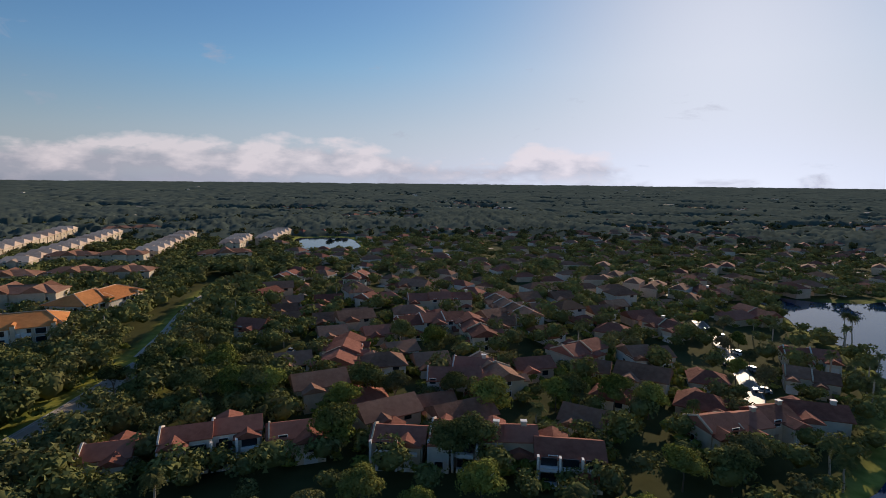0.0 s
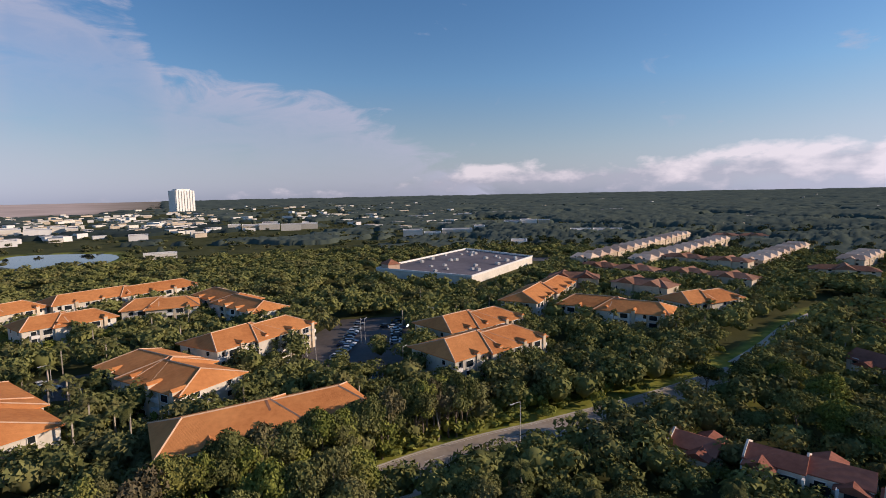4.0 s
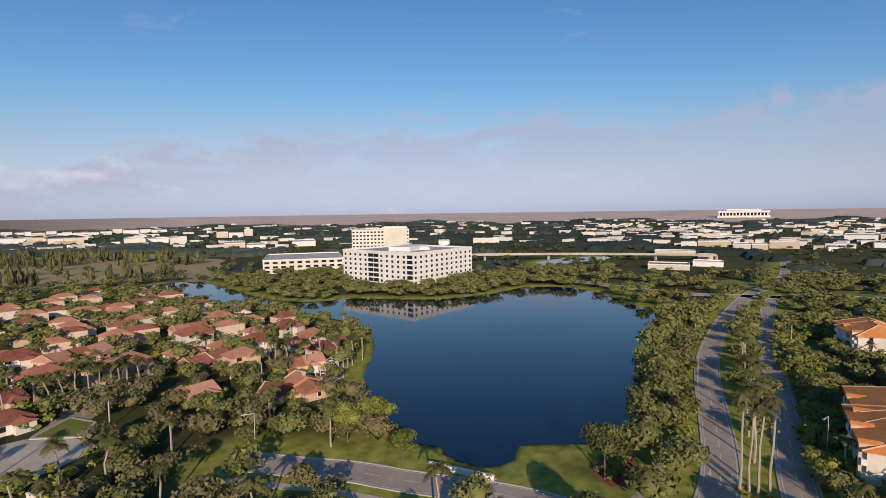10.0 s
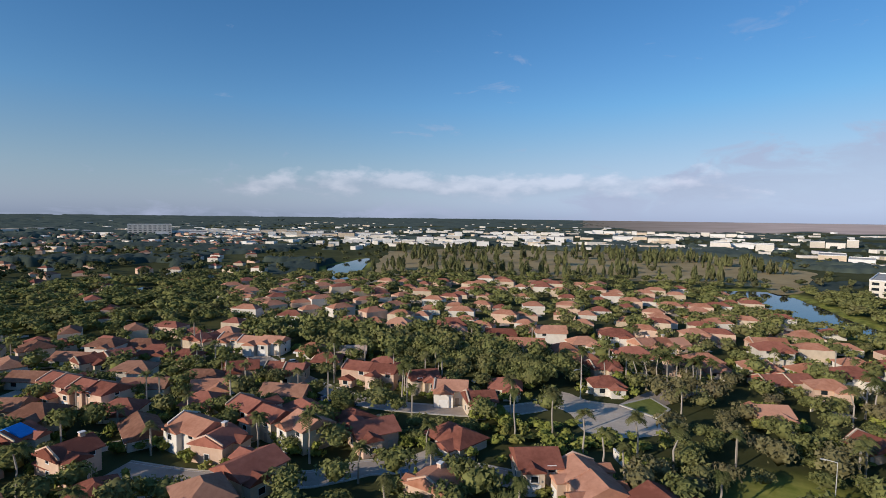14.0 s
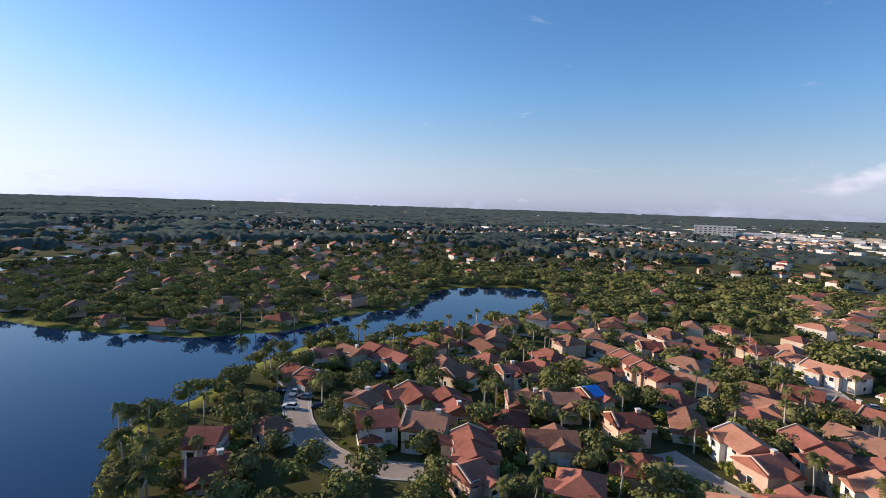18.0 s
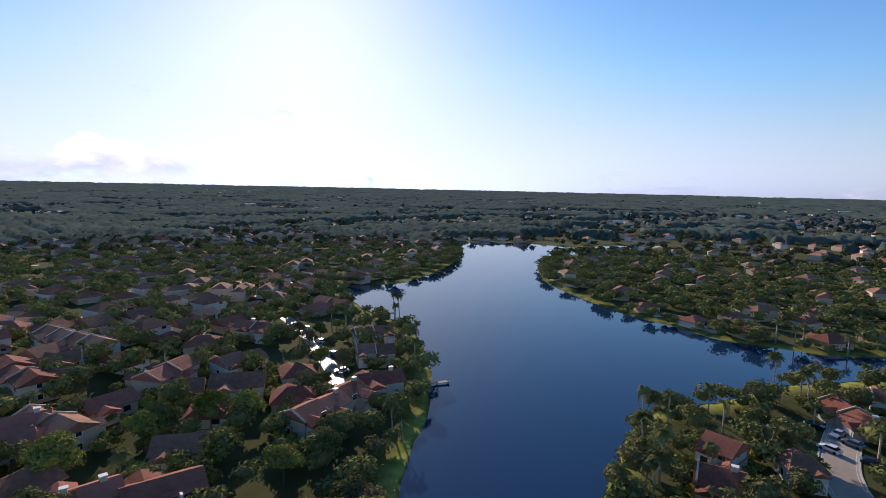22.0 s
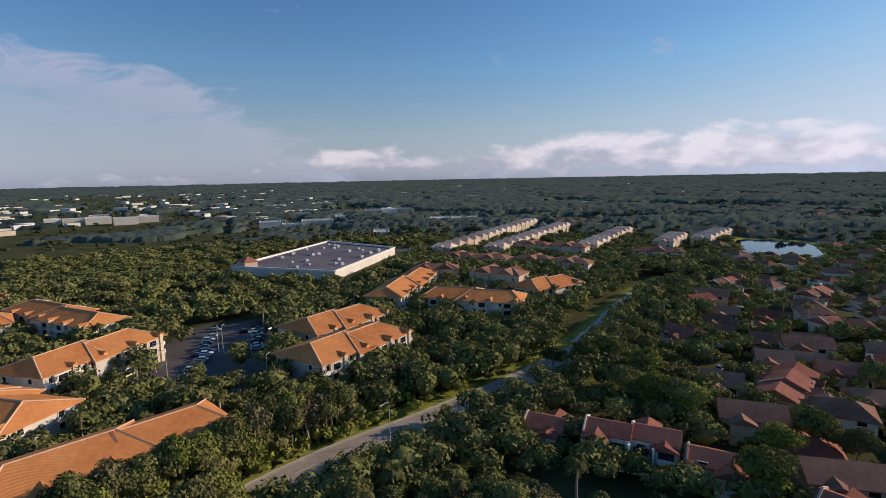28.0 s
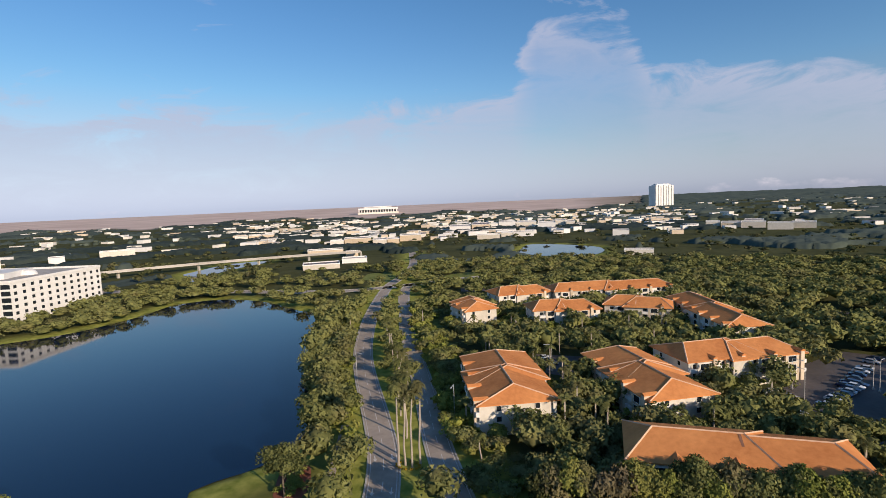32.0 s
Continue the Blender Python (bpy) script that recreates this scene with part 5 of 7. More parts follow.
def mall():
    """A large shopping hall with a flat grey roof, white parapets and rooftop units."""
    cx, cy = sum(p[0] for p in MALL) / 4, sum(p[1] for p in MALL) / 4
    h = holder("shopping_hall", cx, cy, -0.9)
    tagged(h, "large flat-roofed shopping hall with white parapets", "shop building")
    ring = [(x - cx, y - cy) for x, y in MALL]
    turn = math.atan2(ring[1][1] - ring[0][1], ring[1][0] - ring[0][0])
    for x, y in MALL[:1]:
        ROOFS_LAID.append((cx, cy, 75, 50, math.atan2(ring[2][1] - ring[1][1], ring[2][0] - ring[1][0])))
    bm = bmesh.new()
    low, high = [bm.verts.new((x, y, -0.1)) for x, y in ring], [bm.verts.new((x, y, 5.6)) for x, y in ring]
    for n in range(4):
        bm.faces.new((low[n], low[(n + 1) % 4], high[(n + 1) % 4], high[n]))
    bmesh.ops.recalc_face_normals(bm, faces=bm.faces[:])
    part("wall", bm, WHITE, h)
    bm = bmesh.new()
    bm.faces.new([bm.verts.new((x, y, 5.3)) for x, y in ring])
    part("roof", bm, ROOFING, h)
    for a, b in zip(ring, ring[1:] + ring[:1]):
        part("parapet", strip_bm(a, b, 0.8, 5.5, 6.6), TRIM, h)
    r = random.Random(5)
    for n in range(26):
        u, v = r.uniform(0.08, 0.92), r.uniform(0.08, 0.92)
        x = (ring[0][0] * (1 - u) + ring[1][0] * u) * (1 - v) + (ring[3][0] * (1 - u) + ring[2][0] * u) * v
        y = (ring[0][1] * (1 - u) + ring[1][1] * u) * (1 - v) + (ring[3][1] * (1 - u) + ring[2][1] * u) * v
        s = r.uniform(0.9, 1.6)
        unit = bmesh.new()
        box(unit, x - s, x + s, y - s * 0.8, y + s * 0.8, 5.3, 5.3 + s)
        box(unit, x - s * 0.6, x + s * 0.6, y - s * 0.5, y + s * 0.5, 5.3 + s, 5.5 + s)
        part("rooftop_unit", unit, METAL, h)
    x, y = ring[0]
    part("corner_turret", solid(x - 1, x + 9, y + 4, y + 12, 0, 9), PEACH, h)
    cap = roof_mesh(10, 8, 9, 11.5, 4, 0.5)
    bmesh.ops.transform(cap, matrix=pose(x + 4, y + 8, 0), verts=cap.verts)
    part("turret_roof", cap, TILE_SALMON, h)


mall()


def overpass():
    """A long low road bridge on piers, with pale parapets."""
    h = holder("road_bridge", *OVERPASS[2])
    tagged(h, "long low concrete road bridge over a canal", "bridge")
    line = [(x - OVERPASS[2][0], y - OVERPASS[2][1]) for x, y in curve(OVERPASS, 24)]
    for a, b in zip(line, line[1:]):
        part("deck", strip_bm(a, b, 9.0, 5.4, 6.4), CONCRETE, h)
    for off in (-4.4, 4.4):
        for a, b in zip(side(line, off), side(line, off)[1:]):
            part("parapet", strip_bm(a, b, 0.4, 6.4, 7.0), CONCRETE, h)
    for x, y in line[::2]:
        part("pier", solid(x - 0.9, x + 0.9, y - 0.9, y + 0.9, -0.3, 5.4), KERB, h)


overpass()


# ---- places for trees and homes ----
def bearing(px, py):
    """Degrees to the left of +y."""
    return np.degrees(np.arctan2(-px, py)) % 360


def built(px, py, margin):
    hit = np.zeros(px.shape, bool)
    for cx, cy, hl, hw, a in ROOFS_LAID:
        dx, dy = px - cx, py - cy
        u, v = dx * math.cos(a) + dy * math.sin(a), -dx * math.sin(a) + dy * math.cos(a)
        hit |= (abs(u) < hl + margin) & (abs(v) < hw + margin)
    return hit


def on_road(px, py, margin):
    d = np.minimum(np.minimum(gap(px, py, AVENUE) - 2.5 * (py < -45), gap(px, py, BLVD_LEFT)), gap(px, py, BLVD_RIGHT) + 2.2)
    for line in STREETS:
        d = np.minimum(d, gap(px, py, line) + 0.7)
    d = np.minimum(np.minimum(d, gap(px, py, FOOTPATH) - 0.6), gap(px, py, BANK_ROAD) - 1.0)
    return (d < 4 + margin) | inside(px, py, PLAZA) | (gap(px, py, PLAZA + PLAZA[:1]) < margin + 1.5)


def sector(a0, a1, r0, r1):
    """A patch of ground between two bearings and two distances."""
    return [(-r * math.sin(radians(a)), r * math.cos(radians(a))) for a, r in ((a0, r0), (a1, r0), (a1, r1), (a0, r1))]


LOTS = [sector(90, 82, 330, 346), sector(72, 62, 268, 290), sector(106, 99, 320, 334), sector(52, 46, 395, 415), [(-180, 50), (-140, 40), (-125, 62), (-150, 82), (-195, 100), (-205, 75)], [(-185, -28), (-165, -20), (-160, -4), (-185, -8)]]
for ring in LOTS:
    bm = bmesh.new()
    bm.faces.new([bm.verts.new((x, y, 0.04)) for x, y in ring])
    bmesh.ops.recalc_face_normals(bm, faces=bm.faces[:])
    if [f.normal_update() or f.normal.z for f in bm.faces][0] < 0:
        bmesh.ops.reverse_faces(bm, faces=bm.faces[:])
    tagged(part("parking_lot", bm, LOT), "dark asphalt parking lot among the apartments", "parking lot", kind="structure")


def spread(count, r0, r1, seed, power=1.0):
    g = np.random.default_rng(seed)
    r = (r0 ** power + (r1 ** power - r0 ** power) * g.random(count)) ** (1 / power)
    a = g.random(count) * 2 * np.pi
    return r * np.sin(a), r * np.cos(a), g


# ---- homes farther off ----
ESTATES = [  # bearing from, to, distance from, to, chance, palette
    (183, 262, 95, 185, 0.6, 1), (345, 375, 100, 190, 0.85, 2), (330, 345, 110, 210, 0.8, 2), (158, 226, 185, 420, 0.85, 0), (226, 262, 170, 265, 0.85, 1), (222, 262, 265, 850, 0.0, 1), (262, 306, 215, 420, 0.45, 2),
    (306, 346, 210, 700, 0.8, 2), (346, 376, 190, 470, 0.9, 2), (222, 258, 850, 1500, 0.5, 3), (258, 306, 420, 1500, 0.25, 3), (306, 376, 470, 1300, 0.32, 2), (225, 250, 150, 190, 0.4, 1)]
PALETTES = [[TILE_SALMON, TILE_SALMON, TILE_RED, TILE_TAN], [TILE_RED, TILE_BROWN, TILE_RED, TILE_BROWN], [TILE_BROWN, TILE_RED, TILE_BROWN], [TILE_SALMON, TILE_BROWN, TILE_SALMON]]


def far_home(roof, wall, length, width, z_ridge, hip):
    h = new("house")
    z_eave = z_ridge - width * 0.25
    part("wall", wall_mesh(length, width, z_eave, z_ridge, not hip), wall, h)
    wing, s = width * 0.55, 1 if hip else -1
    part("wing_wall", moved(wall_mesh(width * 0.5 + 2.2, wing, z_eave - 0.4, z_eave - 0.4 + wing * 0.22, True), pose(-length * 0.2, s * (width * 0.25 + 1.1), 0, 0, 0, 90)), wall, h)
    part("wing_roof", moved(roof_mesh(width * 0.5 + 2.2, wing, z_eave - 0.4, z_eave - 0.4 + wing * 0.22, 0, 0.35), pose(-length * 0.2, s * (width * 0.25 + 1.1), 0, 0, 0, 90)), roof, h)
    part("roof", roof_mesh(length, width, z_eave, z_ridge, hip), roof, h)
    for s, face in ((-1, 0), (1, 180)):
        for c in (0.25,):
            fitted("window", shared(("far_pane",), lambda: solid(-0.8, 0.8, -0.05, 0.02, 0, 1.3)), PANE, h, c * length, s * width / 2, 1.0 if z_eave < 4 else 3.7, face)
    return h


hx, hy, g = spread(18000, 95, 1700, 21, 0.8)
hb, hr = bearing(hx, hy), np.hypot(hx, hy)
free = ~wet(hx, hy) & ~on_road(hx, hy, 7) & ~built(hx, hy, 6) & (shore_gap(hx, hy) > 7) & (gap(hx, hy, PARK_BELT) > 19) & ~inside(hx, hy, [(-112, -200), (-30, -420), (-60, -600), (-400, -600), (-400, -200)]) & ~inside(hx, hy, FIELD) & ~inside(hx, hy, [(-10, -131), (36, -137), (42, -104), (-2, -100)])
kept = []
cells = {}
protos = {}
for n in np.argsort(hr):
    if not free[n]:
        continue
    zone = next((z for z in ESTATES if (z[0] <= hb[n] <= z[1] or z[0] <= hb[n] + 360 <= z[1]) and z[2] <= hr[n] <= z[3]), None)
    if zone is None or g.random() > zone[4] + 0.25:
        continue
    x, y = hx[n], hy[n]
    spacing = 11.6 / (0.45 + zone[4] * 0.65)
    c = (int(x // 30), int(y // 30))
    if any(math.hypot(x - p, y - q) < spacing for dx in (-1, 0, 1) for dy in (-1, 0, 1) for p, q in cells.get((c[0] + dx, c[1] + dy), ())):
        continue
    cells.setdefault(c, []).append((x, y))
    kept.append((x, y, zone[5], g.random(), g.random()))
NEAR_HOMES = kept[:125]
for x, y, pal, u, v in NEAR_HOMES:
    key = (pal, int(u * 8))
    turn = round(noise.noise((x * 0.006, y * 0.006, 1.0)) * 4) * 45 + 20 + (v - 0.5) * 20
    if key not in protos:
        q = random.Random(pal * 100 + key[1])
        protos[key] = far_home(PALETTES[pal][key[1] % len(PALETTES[pal])], (WHITE, WHITE, CREAM, TRIM, PEACH)[key[1] % 5], q.uniform(8.5, 13), q.uniform(7, 9), q.choice((4.6, 5.0, 6.6, 7.2)), q.choice((0, 3.5, 3.5)))
        protos[key].matrix_basis = pose(x, y, 0, 0, 0, turn)
        tagged(protos[key], "cream suburban house with a pale tile roof" if pal in (0, 3) else "suburban house with a dark red tile roof", "house", "suburban houses")
    else:
        copy_thing(protos[key], pose(x, y, 0, 0, 0, turn))
    ROOFS_LAID.append((x, y, 5.5, 4.2, radians(turn)))


def heap(boxes, pitch=0.5):
    """Many plain hipped houses in one mesh: x, y, z, length, width, height, turn."""
    verts, faces = [], []
    for x, y, z, l, w, hh, a in boxes:
        c, s, b = math.cos(a), math.sin(a), len(verts)
        rise = w * pitch
        for px, py, pz in ((-l, -w, 0), (l, -w, 0), (l, w, 0), (-l, w, 0), (-l, -w, hh), (l, -w, hh), (l, w, hh), (-l, w, hh), (-l + w, 0, hh + rise), (l - w, 0, hh + rise)):
            verts.append((x + px * c - py * s, y + px * s + py * c, z + pz))
        faces += [tuple(b + q for q in f) for f in ((0, 1, 5, 4), (1, 2, 6, 5), (2, 3, 7, 6), (3, 0, 4, 7))]
        faces += [tuple(b + q for q in f) for f in ((4, 5, 9, 8), (6, 7, 8, 9), (5, 6, 9), (7, 4, 8))]
    return verts, faces


rest = kept[125:]
verts, faces = heap([(x, y, far_rise(np.array([math.hypot(x, y)]))[0], 4.6 + 2.2 * u, 3.5 + v, 2.6 + 1.8 * (u > 0.6), round(noise.noise((x * 0.006, y * 0.006, 1.0)) * 4) * 0.785 + v * 0.4) for x, y, p, u, v in rest])
ob = sheet_mesh("distant_houses", verts, faces, CREAM)
for wall in (WHITE, PEACH):
    ob.data.materials.append(wall)
ROOF_MIX = [TILE_SALMON, TILE_RED, TILE_BROWN, TILE_TAN]
for roof in ROOF_MIX:
    ob.data.materials.append(roof)
ob.data.polygons.foreach_set("material_index", [q for k in rest for q in [int(k[3] * 40) % 3] * 4 + [3 + ROOF_MIX.index(PALETTES[k[2]][int(k[4] * 30) % 3])] * 4])
tagged(ob, "many distant pale houses with tile roofs among trees", "houses", kind="stuff")

# pale driveways beside the homes
verts, faces = [], []
for x, y, pal, u, v in [k for k in kept if math.hypot(k[0], k[1]) < 420]:
    a = radians(round(noise.noise((x * 0.006, y * 0.006, 1.0)) * 4) * 45 + 20 + (v - 0.5) * 20)
    side = 1 if u > 0.5 else -1
    cx, cy = x - math.sin(a) * side * 7.6, y + math.cos(a) * side * 7.6
    at_x, at_y = np.array([cx]), np.array([cy])
    if wet(at_x, at_y)[0] or shore_gap(at_x, at_y)[0] < 6 or built(at_x, at_y, 0.5)[0]:
        continue
    b = len(verts)
    for px, py in ((-2.4, -3.4), (2.4, -3.4), (2.4, 3.4), (-2.4, 3.4)):
        verts.append((cx + px * math.cos(a) - py * math.sin(a), cy + px * math.sin(a) + py * math.cos(a), 0.035))
    faces.append((b, b + 1, b + 2, b + 3))
tagged(sheet_mesh("driveways", verts, faces, PAVING), "pale paved driveways beside the suburban homes", "driveways", kind="stuff")

# white commercial roofs towards the west and south
STORES = [  # bearing left, right, distance, depth, height
    (107, 93.5, 980, 90, 13), (120, 110, 720, 40, 9), (104, 97, 760, 40, 8), (123, 116, 505, 30, 4.6), (122.4, 117, 590, 28, 5), (88.6, 85.4, 500, 22, 6),
    (81, 72, 900, 60, 9), (78, 73, 860, 40, 10), (133, 125, 1000, 60, 9), (167.3, 158, 810, 75, 9), (145, 138, 800, 40, 8),
    (176, 170, 1100, 60, 12), (186, 179, 1250, 70, 13), (199, 190, 1200, 60, 12), (206, 201, 1150, 50, 10), (220, 209, 1250, 80, 12)]
STORES_B = [(230, 221, 1500, 80, 12), (250, 237, 1700, 90, 10), (168, 164, 1300, 60, 16), (63, 54, 640, 40, 9), (52, 47, 760, 40, 9), (57, 50, 1200, 50, 8), (44, 38, 1300, 50, 8), (92, 88, 700, 30, 8), (51.2, 45.4, 462, 45, 7), (46.5, 39.5, 620, 40, 7), (205, 190, 1500, 60, 12), (188, 172, 1720, 60, 14), (232, 216, 1450, 60, 12), (214, 198, 980, 30, 8)]
yard = random.Random(23)
FAR_STORES = []
for n, (a, b, r, dp, zt) in enumerate(STORES + STORES_B):
    # each block is a run of units of uneven depth, height and setback
    at = a
    while at - b > 0.6:
        wide = min(at - b, yard.uniform(0.9, 2.8) * 900 / r)
        if yard.random() < 0.86 and r > 1100:
            far, mid_a = r * yard.uniform(0.94, 1.08), radians(at - wide * 0.47)
            FAR_STORES.append((-far * math.sin(mid_a), far * math.cos(mid_a), 0.0, far * radians(wide) * 0.47, dp * yard.uniform(0.2, 0.45), zt * yard.uniform(0.6, 0.95), mid_a))
        elif yard.random() < 0.9:
            plain_block("store_building", "white flat-roofed commercial building", "shop building", at, at - wide * 0.94, r + yard.uniform(-0.06, 0.08) * r, dp * yard.uniform(0.4, 0.9), zt * yard.uniform(0.6, 0.95), yard.choice((WHITE, WHITE, TRIM, CREAM)), yard.choice((CONCRETE, CONCRETE, WHITE, ROOFING)), group="commercial buildings")
        at -= wide


# ---- trees ----
def ball(seed, rough=0.25, level=1):
    bm = bmesh.new()
    bmesh.ops.create_icosphere(bm, subdivisions=level, radius=1)
    v = np.array([p.co[:] for p in bm.verts])
    f = np.array([[q.index for q in t.verts] for t in bm.faces])
    bm.free()
    g = np.random.default_rng(seed)
    return v * (1 + rough * (g.random((len(v), 1)) - 0.5) * 2), f


def leaf_quads(g, count, lobes, size):
    """Leaf tufts set on the outside of a crown's lobes (x, y, z, radius)."""
    lobes = np.array(lobes)
    w = lobes[:, 3] ** 2
    pick = g.choice(len(lobes), count, p=w / w.sum())
    d = g.normal(size=(count, 3))
    d[:, 2] = np.where(d[:, 2] < -0.4, -d[:, 2], d[:, 2])
    d /= np.linalg.norm(d, axis=1, keepdims=True)
    c = lobes[pick, :3] + d * lobes[pick, 3:4] * g.uniform(0.78, 1.16, (count, 1)) * [1, 1, 0.85]
    nrm = d + g.normal(size=(count, 3)) * 0.5
    nrm /= np.linalg.norm(nrm, axis=1, keepdims=True)
    t = np.cross(nrm, g.normal(size=(count, 3)))
    t /= np.linalg.norm(t, axis=1, keepdims=True)
    b = np.cross(nrm, t)
    s = size * g.uniform(0.55, 1.4, (count, 1))
    v = np.stack([c - t * s, c + t * s * 0.7 - b * s * 0.75, c + t * s * 0.5 + b * s * 0.9], 1).reshape(-1, 3)
    return v, np.arange(count * 3).reshape(-1, 3)


def crown_parts(seed, count, leaf, spread_xy=1.0, height=1.0, core=1):
    """Crown of unit radius round the origin: lobes, leaf tufts and a dark heart to each lobe."""
    g = np.random.default_rng(seed)
    lobes = [(0, 0, 0.15, 0.62)]
    for n in range(7):
        a = n * 0.9 + g.random() * 0.7
        rr = g.uniform(0.35, 0.62)
        lobes.append((rr * math.cos(a) * spread_xy, rr * math.sin(a) * spread_xy, g.uniform(-0.3, 0.35) * height, g.uniform(0.32, 0.48)))
    lobes.append((g.uniform(-0.2, 0.2), g.uniform(-0.2, 0.2), 0.5 * height, 0.4))
    v, f = leaf_quads(g, count, lobes, leaf)
    tri_v, tri_f, base = [], [], len(v)
    for n, (x, y, z, r) in enumerate(lobes[: (9 if core else 1)]):
        bv, bf = ball(seed * 10 + n, 0.3, 1)
        tri_v.append(bv * r * 0.66 * [1, 1, 0.85] + [x, y, z])
        tri_f.append(bf + base)
        base += len(bv)
    return np.concatenate([v] + tri_v), np.zeros((0, 4), int), np.concatenate([f] + tri_f)


def raw_mesh(name, verts, quads, tris, material):
    """A mesh from arrays, quick for large counts."""
    me = bpy.data.meshes.new(name)
    me.vertices.add(len(verts))
    me.vertices.foreach_set("co", np.ascontiguousarray(verts, np.float32).ravel())
    loops = np.concatenate([quads.ravel(), tris.ravel()]).astype(np.int32)
    me.loops.add(len(loops))
    me.loops.foreach_set("vertex_index", loops)
    starts = np.concatenate([np.arange(len(quads)) * 4, len(quads) * 4 + np.arange(len(tris)) * 3]).astype(np.int32)
    me.polygons.add(len(starts))
    me.polygons.foreach_set("loop_start", starts)
    me.materials.append(material)
    me.update(calc_edges=True)
    return me


def trunk_bm(height, radius, limbs, seed, lean=0.0):
    """A tapered trunk with forking limbs."""
    g = random.Random(seed)
    bm = bmesh.new()

    def tube(points, radii, sides=6):
        last = None
        for p, r in zip(points, radii):
            ring = [bm.verts.new((p[0] + r * math.cos(k * 2 * math.pi / sides), p[1] + r * math.sin(k * 2 * math.pi / sides), p[2])) for k in range(sides)]
            if last:
                for k in range(sides):
                    bm.faces.new((last[k], last[(k + 1) % sides], ring[(k + 1) % sides], ring[k]))
            last = ring
        bm.faces.new(last)

    pts = [(lean * (s ** 2) * height + g.uniform(-0.05, 0.05) * s, g.uniform(-0.05, 0.05) * s, s * height - 0.15) for s in (0, 0.15, 0.4, 0.7, 1.0)]
    tube(pts, [radius * 1.4, radius, radius * 0.85, radius * 0.75, radius * 0.6])
    for n in range(limbs):
        a, z = n * 2.4 + g.random(), height * g.uniform(0.6, 0.95)
        ln = g.uniform(0.5, 0.9) * height * 0.7
        tube([(0, 0, z), (math.cos(a) * ln * 0.5, math.sin(a) * ln * 0.5, z + ln * 0.45), (math.cos(a) * ln * 0.8, math.sin(a) * ln * 0.8, z + ln)], [radius * 0.5, radius * 0.35, radius * 0.15], 5)
    return bm


def frond_mesh(seed, count, length, droop, skirt=0):
    """Feathered fronds arching out of a palm's head."""
    g = np.random.default_rng(seed)
    verts, quads = [], []
    for n in range(count):
        a = n * 2.399 + g.uniform(-0.2, 0.2)
        lift = g.uniform(-0.45, 1.25) if n >= skirt else -0.9
        ln = length * g.uniform(0.8, 1.1)
        dx, dy = math.cos(a), math.sin(a)
        pts = []
        for k in range(7):
            s = k / 6
            out = ln * (s * math.cos(lift * 0.9) - 0.12 * s * s)
            z = ln * (s * math.sin(lift * 0.9) - droop * s * s)
            pts.append((out * dx, out * dy, z))
        for k in range(6):
            (x0, y0, z0), (x1, y1, z1) = pts[k], pts[k + 1]
            w0, w1 = length * (0.05 + 0.22 * math.sin(math.pi * min(k / 6 + 0.12, 1))), length * (0.05 + 0.22 * math.sin(math.pi * min((k + 1) / 6 + 0.12, 1)))
            for s in (-1, 1):
                # leaflets: a gap is left between one and the next
                for q in (0.0, 0.5):
                    mx, my, mz = x0 + (x1 - x0) * q, y0 + (y1 - y0) * q, z0 + (z1 - z0) * q
                    ex, ey, ez = x0 + (x1 - x0) * (q + 0.36), y0 + (y1 - y0) * (q + 0.36), z0 + (z1 - z0) * (q + 0.36)
                    b = len(verts)
                    verts += [(mx, my, mz), (ex, ey, ez), (ex - dy * s * w1 + dx * 0.25 * w1, ey + dx * s * w1 + dy * 0.25 * w1, ez - w1 * 0.55), (mx - dy * s * w0 + dx * 0.25 * w0, my + dx * s * w0 + dy * 0.25 * w0, mz - w0 * 0.55)]
                    quads.append((b, b + 1, b + 2, b + 3))
    return raw_mesh("crown", np.array(verts), np.array(quads), np.zeros((0, 3), int), FROND)


OAK_CROWNS, STOCKS = [], []
for s in range(5):
    v, q, t = crown_parts(40 + s, 2500, 0.056)
    OAK_CROWNS.append(raw_mesh("crown", v, q, t, OAK if s < 3 else FIG))
v, q, t = crown_parts(77, 1300, 0.075, core=0)
OAK_CROWNS.append(raw_mesh("crown", v, q, t, BARE))
for s in range(3):
    me = bpy.data.meshes.new("trunk")
    bm = trunk_bm(1.0, 0.05, 5, s)
    bm.to_mesh(me)
    bm.free()
    me.materials.append(BARK)
    STOCKS.append(me)
TREE_WORDS = ["dark green broad-leaved tree with a round crown"] * 3 + ["bright green broad-leaved tree with a dense crown"] * 2 + ["greyish tree with thin dry foliage"]


def tree(x, y, height, radius, kind, turn, z=0.0, group="trees"):
    h = holder("tree", x, y, z, turn)
    tagged(h, TREE_WORDS[kind], "tree", group)
    t = new("trunk", STOCKS[kind % 3])
    t.parent, t.scale = h, (height * 0.42, height * 0.42, height * 0.52)
    c = new("crown", OAK_CROWNS[kind])
    tall = max(radius * 0.85, height * 0.40)
    c.parent, c.location, c.scale = h, (0, 0, height - tall), (radius, radius, tall)
    return h


